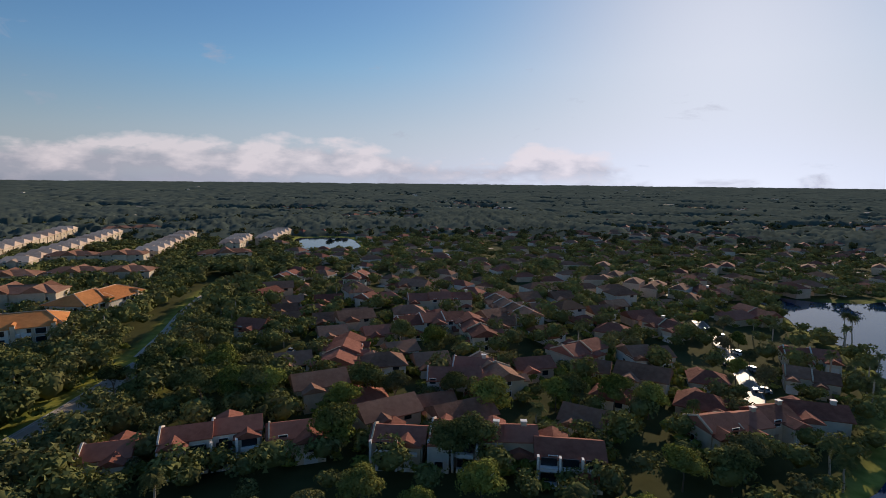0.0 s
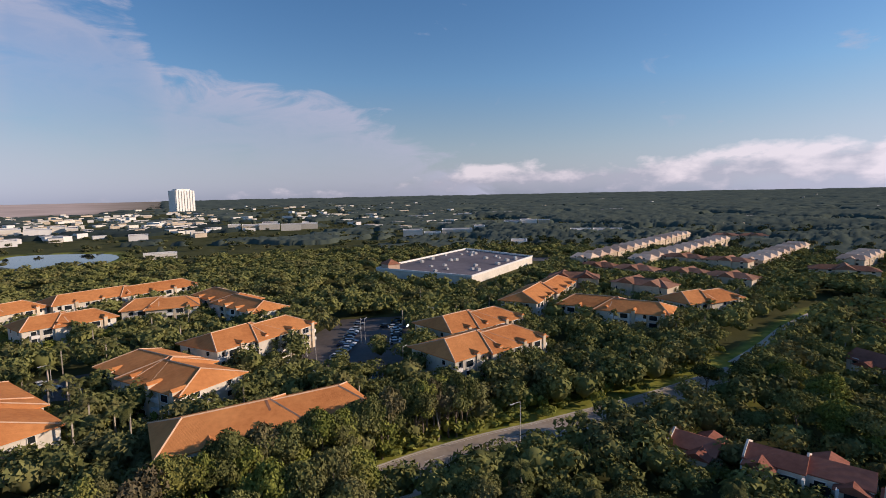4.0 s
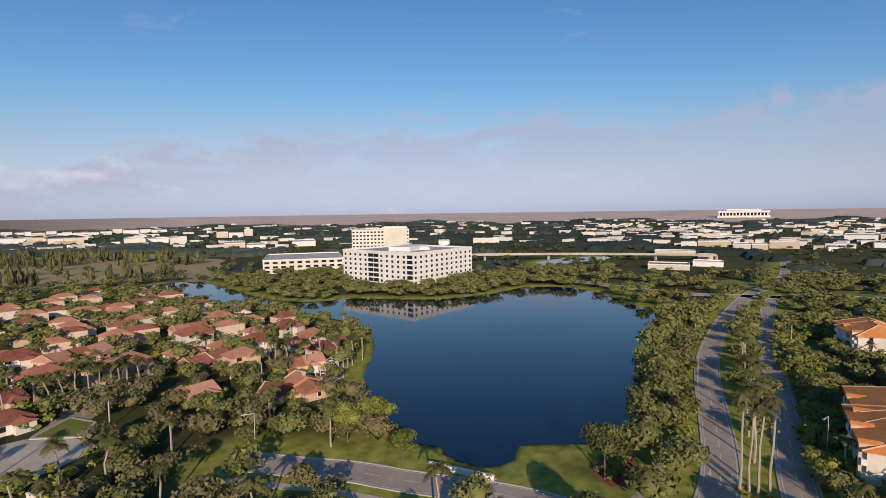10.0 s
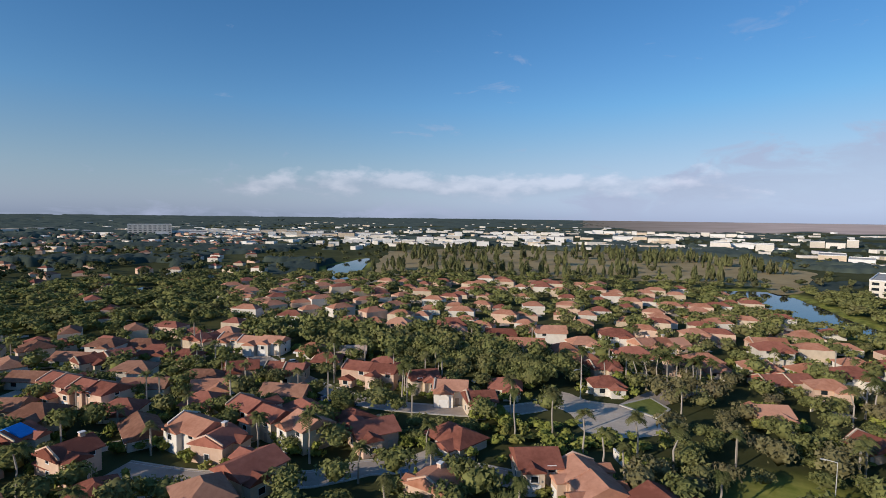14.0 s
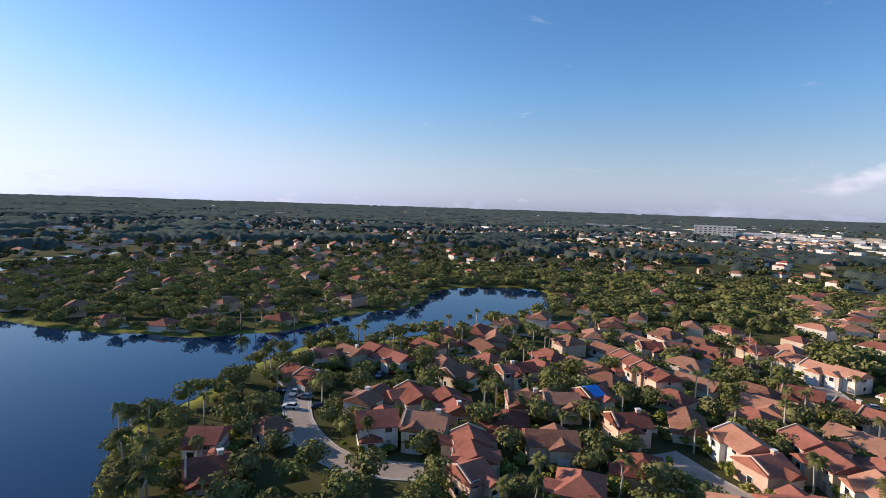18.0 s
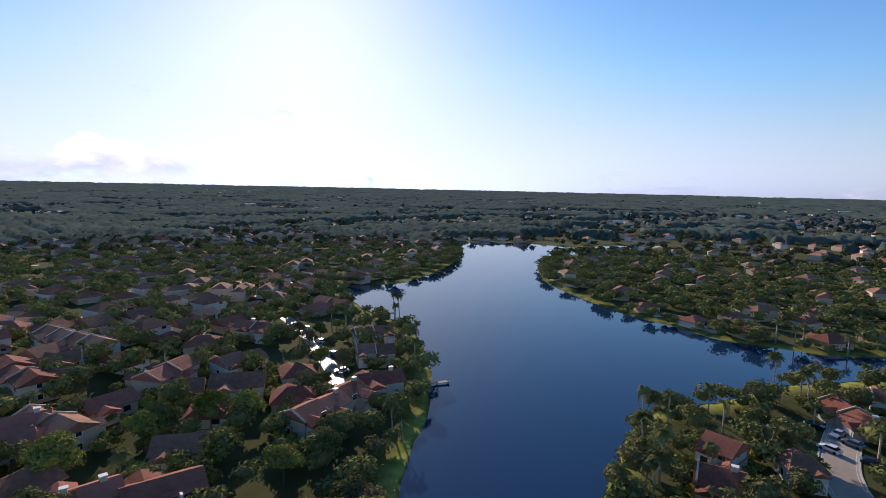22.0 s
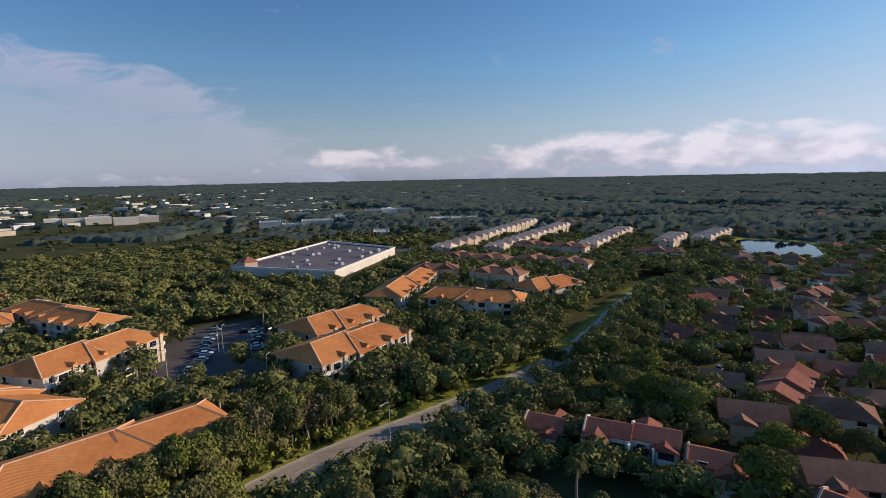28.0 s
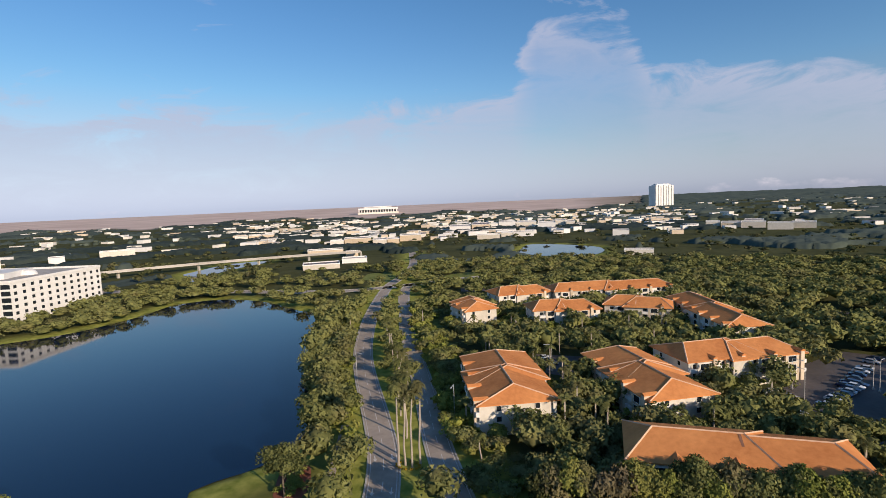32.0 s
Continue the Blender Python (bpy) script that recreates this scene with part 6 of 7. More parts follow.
PALM_CROWNS = [frond_mesh(1, 24, 3.0, 0.55), frond_mesh(2, 26, 2.4, 0.75, 4), frond_mesh(3, 22, 3.3, 0.5)]
LIGHT_CROWNS = [frond_mesh(4 + k, 13, 3.0, 0.55) for k in range(3)]
PALM_STOCKS = []
for s in range(3):
    me = bpy.data.meshes.new("trunk")
    bm = trunk_bm(1.0, 0.02, 0, 30 + s, 0.05 * (s - 1))
    bm.to_mesh(me)
    bm.free()
    me.materials.append(PALM_BARK)
    PALM_STOCKS.append(me)


def palm(x, y, height, kind, turn, size=1.0, group="palms"):
    h = holder("palm_tree", x, y, 0, turn)
    tagged(h, "tall palm with a pale trunk and arching fronds" if height > 11 else "palm with arching green fronds", "palm tree", group)
    t = new("trunk", PALM_STOCKS[kind % 3])
    t.parent, t.scale = h, (13 * size, 13 * size, height)
    c = new("crown", PALM_CROWNS[kind % 3])
    c.parent, c.location, c.scale = h, (0.05 * (kind % 3 - 1) * 13 * size, 0, height * 0.99), (size, size, size)
    return h


# tall palms on the boulevard's median and about the estates
for x, y, hh in ((-98.5, -43.6, 18.5), (-99.6, -42.4, 18.0), (-99.2, -40.6, 17.2), (-100.2, -39.2, 18.6), (-112, -47, 15), (-118, -49.5, 14.5)):
    palm(x, y, hh, random.randrange(3), random.uniform(0, 360), 1.0)
for k in range(10):
    # palms down the middle of the boulevard
    x = -124 - 8.2 * k
    y = np.interp(-x, [107, 150, 200], [-45, -65.5, -91]) + random.uniform(-1, 1)
    palm(x, y, random.uniform(9, 13), k % 3, random.uniform(0, 360), 0.95)
for x, y, hh in ((134.0, 158.5, 12), (135.8, 157.6, 11.2)):
    palm(x, y, hh, 1, 30, 0.9)


LAKE_VERGE = [(-100, -54), (-150, -86), (-190, -106), (-235, -130)]
ROAD_VERGE = [(-104, -27), (-150, -47), (-200, -75), (-260, -95)]
FRONT_BELT = [(-92, -24), (-82, -6), (-82, 12), (-85, 30), (-92, 46), (-92, 80), (-92, 120), (-100, 160)]
EAST_BELT = [(-68, 60), (-66, 100), (-62, 140), (-72, 190)]
SOUTH_BELT = [(-14, -138), (-34, -126), (-47, -115), (-54, -106)]


def tree_density(az, r, px, py):
    """How thickly trees stand, by bearing, distance and along the planted belts."""
    d = np.full(px.shape, 0.62)
    d[(az > 15) & (az < 105)] = 0.9
    d[(az > 115) & (az < 150)] = 0.35
    d[(az > 160) & (az < 226) & (r > 185)] = 0.42
    d[(az > 165) & (az < 262) & (r < 200)] = 0.62
    d[(az > 150) & (az < 175) & (r < 170)] = 0.45
    d[(az > 262) & (az < 300) & (r < 160)] = 0.5
    d[(az > 345) | (az < 15)] = 0.46
    d[(az > 300) & (az <= 345)] = 0.44
    d[(az > 222) & (az <= 300) & (r > 200)] = 0.42
    d[(az > 264) & (az <= 306) & (r > 200)] = 0.7
    d[(az > 224) & (az <= 263) & (r > 268)] = 0.85
    d[((az > 12) & (az < 30) | (az > 350) | (az < 8)) & (r < 88)] = 0.28
    d[inside(px, py, FIELD) | inside(px, py, FIELD_B)] = 0.06
    d[(az > 130) & (az < 172) & (r > 240) & (r < 440)] = 0.75
    d[(shore_gap(px, py) < 8) & (px > 20)] = 1.0
    for line, wide in ((LAKE_VERGE, 12), (ROAD_VERGE, 9), (FRONT_BELT, 10), (EAST_BELT, 13), (SOUTH_BELT, 7), (PARK_BELT, 17)):
        d[gap(px, py, line) < wide] = 1.0
    d[inside(px, py, SPIT)] = 0.015
    d[(az > 114.5) & (az < 124.5) & (r > 415)] = 0.15
    return d


def dry(places):
    """Places that stand clear of water and roads."""
    px, py = np.array([p[0] for p in places]), np.array([p[1] for p in places])
    fit_ = ~wet(px, py) & (shore_gap(px, py) > 2) & ~on_road(px, py, 0.5)
    return [p for p, k in zip(places, fit_) if k]


tree(-54.7, -90.3, 7.6, 3.7, 4, 40)
for x, y in dry(SHADE_TREES):
    u = random.random()
    if gap(np.array([x]), np.array([y]), BRIDGE_RAIL)[0] < 7:
        continue
    if gap(np.array([x]), np.array([y]), AVENUE_HEAD)[0] < 10 and x > -80 and 38 < y < 86:
        continue
    tree(x, y, 8.5 + 3 * u, 4.0 + 1.2 * u, random.choice((0, 1, 2, 3, 4, 3)), u * 360)
for k, (x, y) in enumerate(STREETS[1][1::2]):
    # trees lean over the northern street
    tree(x + (2.9, -3.1)[k % 2], y + 0.8, 6.5 + k % 3, 2.6 + 0.3 * (k % 3), (0, 3, 5)[k % 3], k * 77)
for x, y in dry(PALM_ROW + [(-4, -112), (3, -118), (14, -114), (22, -120), (30, -116), (34, -128)]):
    u = random.random()
    palm(x, y, 10 + 3.5 * u, random.randrange(3), u * 360, 0.95)
tx, ty, g = spread(27500, 52, 470, 5, 1.2)
ta, tr = bearing(tx, ty), np.hypot(tx, ty)
open_lawn = inside(tx, ty, LAWNS[0]) | inside(tx, ty, LAWNS[1])
ok = ~wet(tx, ty) & ~open_lawn & ~on_road(tx, ty, 2.0) & ~built(tx, ty, 1.2) & (g.random(len(tx)) < tree_density(ta, tr, tx, ty)) & (shore_gap(tx, ty) > np.where((tx > 20) | (gap(tx, ty, LAKE_VERGE) < 13), 0.9, 2.5)) & ~((gap(tx, ty, BLVD_LEFT) < 10) & (gap(tx, ty, BLVD_RIGHT) < 10) & (tr < 118)) & ~inside(tx, ty, FLOWER_BED) & ~((gap(tx, ty, FOOTPATH) < 5) & (tx > np.interp(ty, [144, 171, 207, 262], [-79.4, -85.1, -90.9, -94.7]))) & ~inside(tx, ty, [(-10, -129), (36, -135), (40, -110), (0, -106)]) & ~((gap(tx, ty, AVENUE[:26]) < 11) & (tx > -81) & (ty > 39) & (ty < 84)) & (gap(tx, ty, LAKE_PATH) > 3)
for ring in LOTS:
    ok &= ~inside(tx, ty, ring) | (g.random(len(tx)) < 0.08)
order = [n for n in np.argsort(tr) if ok[n]]
spots, cells = [], {}
sparse = tree_density(ta, tr, tx, ty)
for n in order:
    x, y = tx[n], ty[n]
    c = (int(x // 10), int(y // 10))
    apart = 3.5 + 3.2 * max(0, 0.8 - sparse[n]) / 0.5
    if any(math.hypot(x - p, y - q) < apart for dx in (-1, 0, 1) for dy in (-1, 0, 1) for p, q in cells.get((c[0] + dx, c[1] + dy), ())):
        continue
    cells.setdefault(c, []).append((x, y))
    spots.append((x, y, ta[n], tr[n], g.random(), g.random(), g.random()))
in_park = gap(np.array([s[0] for s in spots]), np.array([s[1] for s in spots]), PARK_BELT) < 17
palm_spots = [s for s, k in zip(spots, in_park) if not k and s[4] < (0.12 if 146 < s[2] < 182 and s[3] < 175 else 0.30 if 150 < s[2] < 306 else 0.28 if 78 < s[2] < 104 and s[3] > 115 else 0.10)]
leafy = [s for s in spots if s not in palm_spots]
BELTS = [LAKE_VERGE, PARK_BELT, FRONT_BELT[1:5]]


def taller(x, y):
    """Extra height of the trees in the planted belts."""
    px, py = np.array([x]), np.array([y])
    if gap(px, py, BLVD_RIGHT)[0] < 16 and y > x * 0.5 + 20:
        return -1.6
    if x < -60 and 0.2 * abs(x) < y + 70 and math.hypot(x, y) < 330:
        return 1.9
    return 2.4 if any(gap(px, py, line)[0] < 15 for line in BELTS) else 0.0


# a close row of tall trees along the avenue, before the first apartments
row_trees = random.Random(17)
for n in range(48):
    y = -12 + n * 1.55
    across = np.interp(y, [-38, -12, 16, 42, 60], [-72, -77, -81.5, -84.6, -84.4])
    x = across + (row_trees.uniform(-7.5, -5.2) if n % 3 or y > 34 else row_trees.uniform(6.0, 10.0))
    if not on_road(np.array([x]), np.array([y]), 0.4)[0] and not built(np.array([x]), np.array([y]), 0.5)[0]:
        tree(x, y, row_trees.uniform(12.3, 14.8), row_trees.uniform(3.6, 4.6), row_trees.choice((0, 1, 2, 2, 3, 4, 5)), row_trees.uniform(0, 360))
for x, y, az, r, u, v, w in leafy[:205]:
    kind = (3, 4, 5)[int(w * 3)] if 148 < az < 184 else 5 if w > 0.93 else int(w * 5.3) if (az > 300 or az < 15) else int(w * 3.9)
    tall = taller(x, y)
    tree(x, y, 5.5 + 4.5 * v + tall, 2.8 + 2.2 * v, min(kind, 5), w * 360)
for x, y, az, r, u, v, w in palm_spots[:92]:
    palm(x, y, 5 + 6 * v, int(w * 3), w * 360, 0.75 + 0.3 * v)


def merged(name, label, group_spots, protos, material, zf, full=True):
    """Many plants of a few shapes in one mesh."""
    vs, qs, ts, base = [], [], [], 0
    for n, (x, y, hh, rad, turn, k) in enumerate(group_spots):
        v, q, t = protos[k % len(protos)]
        c, s = math.cos(turn), math.sin(turn)
        z = v[:, 2] * hh * 0.44 + hh * 0.46 if full else v[:, 2] * rad * 0.85 + hh - rad * 0.8
        w = np.stack([(v[:, 0] * c - v[:, 1] * s) * rad + x, (v[:, 0] * s + v[:, 1] * c) * rad + y, z + zf(x, y)], -1)
        vs.append(w)
        qs.append(q + base)
        ts.append(t + base)
        base += len(v)
    ob = new(name, raw_mesh(name, np.concatenate(vs), np.concatenate(qs), np.concatenate(ts), material))
    return tagged(ob, label, "trees", kind="stuff")


def small_crown(seed, count, leaf):
    g = np.random.default_rng(seed)
    lobes = [(0, 0, 0, 0.7)] + [(0.5 * math.cos(a), 0.5 * math.sin(a), g.uniform(-0.2, 0.4), g.uniform(0.4, 0.55)) for a in g.random(4) * 6.28]
    v, q = leaf_quads(g, count, lobes, leaf)
    bv, bf = ball(seed, 0.3, 1)
    return np.concatenate([v, bv * 0.56]), np.zeros((0, 4), int), np.concatenate([q, bf + len(v)])


flat = lambda x, y: 0.0
# trees and tall shrubs close round the apartment blocks
g = np.random.default_rng(37)
wall_trees = []
for x0, y0, x1, y1, zr, wd in APARTMENTS:
    a, half = math.atan2(y1 - y0, x1 - x0), math.hypot(x1 - x0, y1 - y0) / 2 + 5
    cx, cy = (x0 + x1) / 2, (y0 + y1) / 2
    for n in range(int(half * 1.7)):
        if g.random() < 0.68:
            u, v = g.uniform(-half - 3, half + 3), g.choice((-1, 1)) * (wd / 2 + g.uniform(2.6, 7.5))
        else:
            u, v = g.choice((-1, 1)) * (half + g.uniform(2.6, 7.0)), g.uniform(-wd / 2, wd / 2)
        wall_trees.append((cx + u * math.cos(a) - v * math.sin(a), cy + u * math.sin(a) + v * math.cos(a), g.uniform(3.6, 6.8), g.uniform(1.8, 3.1), g.random() * 6.28, n))
for (ax, ay), (bx, by) in zip(MALL, MALL[1:] + MALL[:1]):
    for n in range(56):
        u = g.random()
        wall_trees.append((ax + (bx - ax) * u + g.uniform(-10, 10), ay + (by - ay) * u + g.uniform(-10, 10), g.uniform(4.5, 7.5), g.uniform(2.2, 3.2), g.random() * 6.28, n))
px, py = np.array([b[0] for b in wall_trees]), np.array([b[1] for b in wall_trees])
clear_of = ~wet(px, py) & ~on_road(px, py, 1.5) & ~built(px, py, 1.6)
for ring in LOTS:
    clear_of &= ~inside(px, py, ring)
wall_trees = [b for b, k in zip(wall_trees, clear_of) if k]
MID = [small_crown(200 + s, 310, 0.108) for s in range(6)]
MID_FAR = [small_crown(260 + s, 125, 0.160) for s in range(6)]
mid = [(r, (x, y, 4.5 + 5.5 * v + 1.2 * taller(x, y), 2.6 + 2.2 * v + 0.3 * taller(x, y), w * 6.28, int(w * 60))) for x, y, az, r, u, v, w in leafy[205:]]
grey_wood = [m for r, m in mid if r < 190 and 144 < bearing(m[0], m[1]) < 186 and m[5] % 2]
merged("woods", "dark green broad-leaved trees between the homes", [m for r, m in mid if r < 190 and m not in grey_wood], MID, OAK, flat)
merged("woods", "round green trees close to the apartment walls", wall_trees, MID, FIG, flat)
merged("woods", "greyish half-bare trees along the avenue", grey_wood, MID, BARE, flat)
merged("woods", "green trees between the more distant homes", [(x, y, hh * 0.95, rad + (0.3 if r < 290 else 1.6), a, k) for r, (x, y, hh, rad, a, k) in mid if r >= 190], MID_FAR, OAK, flat)
fan = [np.array([q.co[:] for q in LIGHT_CROWNS[k].vertices]) / 3.0 for k in range(3)]
PALM_BITS = [(f, np.arange(len(f)).reshape(-1, 4), np.zeros((0, 3), int)) for f in fan]
far_palms = palm_spots[92:300]
merged("palm_grove", "palms among the more distant homes", [(x, y, 8 + 4 * v, 2.8, w * 6.28, int(w * 30)) for x, y, az, r, u, v, w in far_palms], PALM_BITS, FROND, flat, False)
stalks = heap([(x, y, 0, 0.16, 0.15, 5.5 + 4 * v, w) for x, y, az, r, u, v, w in far_palms])
tagged(sheet_mesh("palm_trunks", *stalks, PALM_BARK), "pale trunks of distant palms", "trees", kind="stuff")

# tall narrow pines in clumps about the dry field
g = np.random.default_rng(91)
fxs, fys = [p[0] for p in FIELD], [p[1] for p in FIELD]
pines = []
while len(pines) < 300:
    cx, cy = g.uniform(min(fxs), max(fxs)), g.uniform(min(fys), max(fys))
    if inside(np.array([cx]), np.array([cy]), FIELD)[0]:
        pines += [(cx + g.normal() * 10, cy + g.normal() * 6, g.uniform(10, 17), g.uniform(2.2, 3.6), g.random() * 6.28, n) for n in range(int(g.integers(2, 9)))]
# a close belt of them on the field's near edge
for px, py in curve(PINE_EDGE, 3.2):
    if g.random() < 0.12 + 0.6 * (noise.noise((px * 0.02, py * 0.02, 2.0)) > 0):
        pines.append((px + g.normal() * 6, py + g.normal() * 9, 14, g.uniform(2.1, 3.4), g.random() * 6.28, len(pines)))
cone = []
for s in range(3):
    v, q, t = small_crown(500 + s, 110, 0.26)
    v = v.copy()
    v[:, :2] *= np.clip(1.0 - 0.5 * (v[:, 2:3] + 0.3), 0.25, 1.2)
    v[:, 2] = (np.maximum(v[:, 2], -0.6) + 0.55) * 3.9
    cone.append((v, q, t))
merged("pine_clumps", "tall narrow dark pines in a dry field", [(x, y, rad * 0.8, rad, a, k) for x, y, hh, rad, a, k in pines], cone, WOODS_NEAR, flat, False)
beds = []
for x, y in FLOWER_BED:
    cx, cy = sum(p[0] for p in FLOWER_BED) / len(FLOWER_BED), sum(p[1] for p in FLOWER_BED) / len(FLOWER_BED)
    beds += [(cx + (x - cx) * f, cy + (y - cy) * f, 1.6, 1.3, f * 6, k) for k, f in enumerate((0.1, 0.4, 0.65))]
merged("bed_shrubs", "bright green shrubs in a planting bed", beds, [small_crown(520 + s, 120, 0.2) for s in range(2)], FIG, flat)
ring = [(-99.2 + 1.6 * math.cos(k * 0.52), -41.6 + 2.6 * math.sin(k * 0.52), 0.8, 0.55, k, k) for k in range(12)]
merged("median_flowers", "yellow flowering plants round the median palms", ring, [small_crown(530, 60, 0.25)], BLOOM, flat)

# shrubs and hedges round the homes
g = np.random.default_rng(66)
bushes = []
for cx, cy, hl, hw, a in ROOFS_LAID:
    if math.hypot(cx, cy) > 260:
        continue
    for n in range(15 if math.hypot(cx, cy) < 190 else 8):
        u, v = g.uniform(-1, 1), g.choice((-1, 1))
        px, py = ((hl + 2.2) * u, (hw + g.uniform(1.0, 3.0)) * v) if g.random() < 0.65 else ((hl + g.uniform(1.0, 3.0)) * v, (hw + 2) * u)
        bushes.append((cx + px * math.cos(a) - py * math.sin(a), cy + px * math.sin(a) + py * math.cos(a), g.uniform(1.4, 4.4), g.uniform(0.9, 2.1), g.random() * 6.28, n))
# low planting between the forecourt and the homes north of it
for n in range(70):
    bushes.append((g.uniform(-8, 38), g.uniform(-132, -106), g.uniform(1.6, 4.4), g.uniform(1.4, 2.6), g.random() * 6.28, n))
# undergrowth along the avenue and the boulevard
for line, wide in ((FRONT_BELT, 8), (FRONT_BELT[1:6], 6), (FRONT_BELT[1:6], 7), (ROAD_VERGE, 7), (LAKE_VERGE, 7)):
    for px, py in curve(line, 1.1):
        bushes.append((px + g.uniform(-wide, wide), py + g.uniform(-wide, wide), g.uniform(2.4, 5.0), g.uniform(1.5, 2.6), g.random() * 6.28, len(bushes)))
bx, by = np.array([b[0] for b in bushes]), np.array([b[1] for b in bushes])
keep = ~wet(bx, by) & ~inside(bx, by, SPIT) & ~on_road(bx, by, 0.3) & ~built(bx, by, 0.3)
merged("shrubs", "clipped green shrubs and hedges round the homes", [b for b, k in zip(bushes, keep) if k], [small_crown(400 + s, 56, 0.26) for s in range(4)], FIG, flat)

# woods out to the horizon
fx, fy, g = spread(13500, 440, 4300, 8, 0.15)
fr, fa = np.hypot(fx, fy), bearing(fx, fy)
ok = ~wet(fx, fy) & (marsh(fx, fy) < 0.4) & ~built(fx, fy, 4) & (g.random(len(fx)) < np.where((fa > 114.5) & (fa < 124.5) & (fr < 640), 0.15, 1.0)) & (g.random(len(fx)) < np.where(inside(fx, fy, FIELD) | inside(fx, fy, FIELD_B), 0.10, np.where((fa > 70) & (fa < 228) & (fr < 2600), 0.42, 1.0)))
FAR = []
for s in range(6):
    bv, bf = ball(300 + s, 0.35, 1)
    FAR.append((bv, np.zeros((0, 4), int), bf))
grown = 1 + np.clip((fr - 500) / 1500, 0, 2)
far_spots = [(fx[n], fy[n], 6 + 4 * g.random(), (3.0 + 2.2 * g.random()) * grown[n], g.random() * 6.28, n) for n in np.nonzero(ok)[0]]
far_spots = [(x, y, hh * (0.25 if math.hypot(x, y) > 2300 and 165 < bearing(x, y) < 215 else 0.55 if math.hypot(x, y) > 2800 else 0.7 if x < -420 or y < -820 else 1), min(rad, 16), a, k) for x, y, hh, rad, a, k in far_spots]


def merged_flat(name, label, group_spots, protos, material):
    vs, ts, base = [], [], 0
    for x, y, hh, rad, turn, k in group_spots:
        v, q, t = protos[k % len(protos)]
        c, s = math.cos(turn), math.sin(turn)
        z0 = float(far_rise(np.array([math.hypot(x, y)]))[0])
        vs.append(np.stack([(v[:, 0] * c - v[:, 1] * s) * rad + x, (v[:, 0] * s + v[:, 1] * c) * rad + y, (v[:, 2] + 0.5) / 1.5 * hh + z0], -1))
        ts.append(t + base)
        base += len(v)
    ob = new(name, raw_mesh(name, np.concatenate(vs), np.zeros((0, 4), int), np.concatenate(ts), material))
    return tagged(ob, label, "trees", kind="stuff")


merged("distant_woods", "green woods behind the estates", [s for s in far_spots if math.hypot(s[0], s[1]) < 950], [small_crown(320 + s, 60, 0.27) for s in range(6)], WOODS_NEAR, flat)
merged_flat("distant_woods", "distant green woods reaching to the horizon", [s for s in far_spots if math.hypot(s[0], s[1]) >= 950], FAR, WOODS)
# a closed canopy of far treetops, broken by clearings
cr, ca = np.meshgrid(np.geomspace(480, 4900, 190), np.linspace(0, 2 * np.pi, 1200, endpoint=False), indexing="ij")
g = np.random.default_rng(12)
cr = cr * (1 + g.uniform(-0.004, 0.004, cr.shape))
cx_, cy_ = (cr * np.sin(ca)).ravel(), (cr * np.cos(ca)).ravel()
cb, cd = bearing(cx_, cy_), cr.ravel()
patch = np.array([noise.noise((a * 0.006, b * 0.006, 4.0)) + 0.6 * noise.noise((a * 0.02, b * 0.02, 8.0)) for a, b in zip(cx_, cy_)])
town = ((cb > 66) & (cb < 228) & (cd < 2600)) | ((cb > 222) & (cb < 306) & (cd < 1500))
top_z = np.where(patch > np.where(town, 0.2, -0.25), (4.0 + 5.0 * g.random(len(cx_)) + 4 * np.clip(patch, -0.3, 0.6)) * np.clip(0.55 + 0.45 * np.maximum((66 - cb) / 14, np.maximum((cb - 228) / 14, (cd - 2600) / 500)), 0.55, 1), -1.5)
bare = wet(cx_, cy_) | (marsh(cx_, cy_) > 0.3) | built(cx_, cy_, 9) | inside(cx_, cy_, FIELD) | inside(cx_, cy_, FIELD_B) | (shore_gap(cx_, cy_) < 8) | ((cb > 114.5) & (cb < 124.5) & (cd < 640))
top_z = np.where(bare, -3.0, top_z * np.clip((cd - 485) / 90, 0, 1)) * np.clip(1.25 - cd / 9000, 0.6, 1) * np.where((cd > 2300) & (cb > 160) & (cb < 240), np.clip((cb - 165) / 70, 0.15, 1), 1) + far_rise(cd)
na, nb = cr.shape
i, j = np.meshgrid(np.arange(na - 1), np.arange(nb), indexing="ij")
k = (j + 1) % nb
quads = np.stack([i * nb + j, i * nb + k, (i + 1) * nb + k, (i + 1) * nb + j], -1).reshape(-1, 4)
low_ = (top_z - far_rise(cd) < -1).astype(int)
quads = quads[low_[quads].sum(1) < 4]
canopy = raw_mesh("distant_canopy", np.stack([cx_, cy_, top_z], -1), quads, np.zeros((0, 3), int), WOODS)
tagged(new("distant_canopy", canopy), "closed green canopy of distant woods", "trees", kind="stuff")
# small white buildings scattered to the west and south
wx, wy, g = spread(1300, 760, 3300, 31, 0.3)
wa = bearing(wx, wy)
ok = ~wet(wx, wy) & (marsh(wx, wy) < 0.3) & ~built(wx, wy, 6) & ~inside(wx, wy, FIELD) & (((wa > 60) & (wa < 165)) | ((wa > 165) & (wa < 300) & (np.hypot(wx, wy) > 950)) | (g.random(len(wx)) < 0.4))
ex_, ey_, g2 = spread(2600, 820, 1900, 77, 0.6)
ea = bearing(ex_, ey_)
more = (((ea > 82) & (ea < 130)) | ((ea > 168) & (ea < 238) & (np.hypot(ex_, ey_) > 900) & (g2.random(len(ex_)) < 0.45) & ~inside(ex_, ey_, FIELD))) & ~wet(ex_, ey_) & ~built(ex_, ey_, 4)
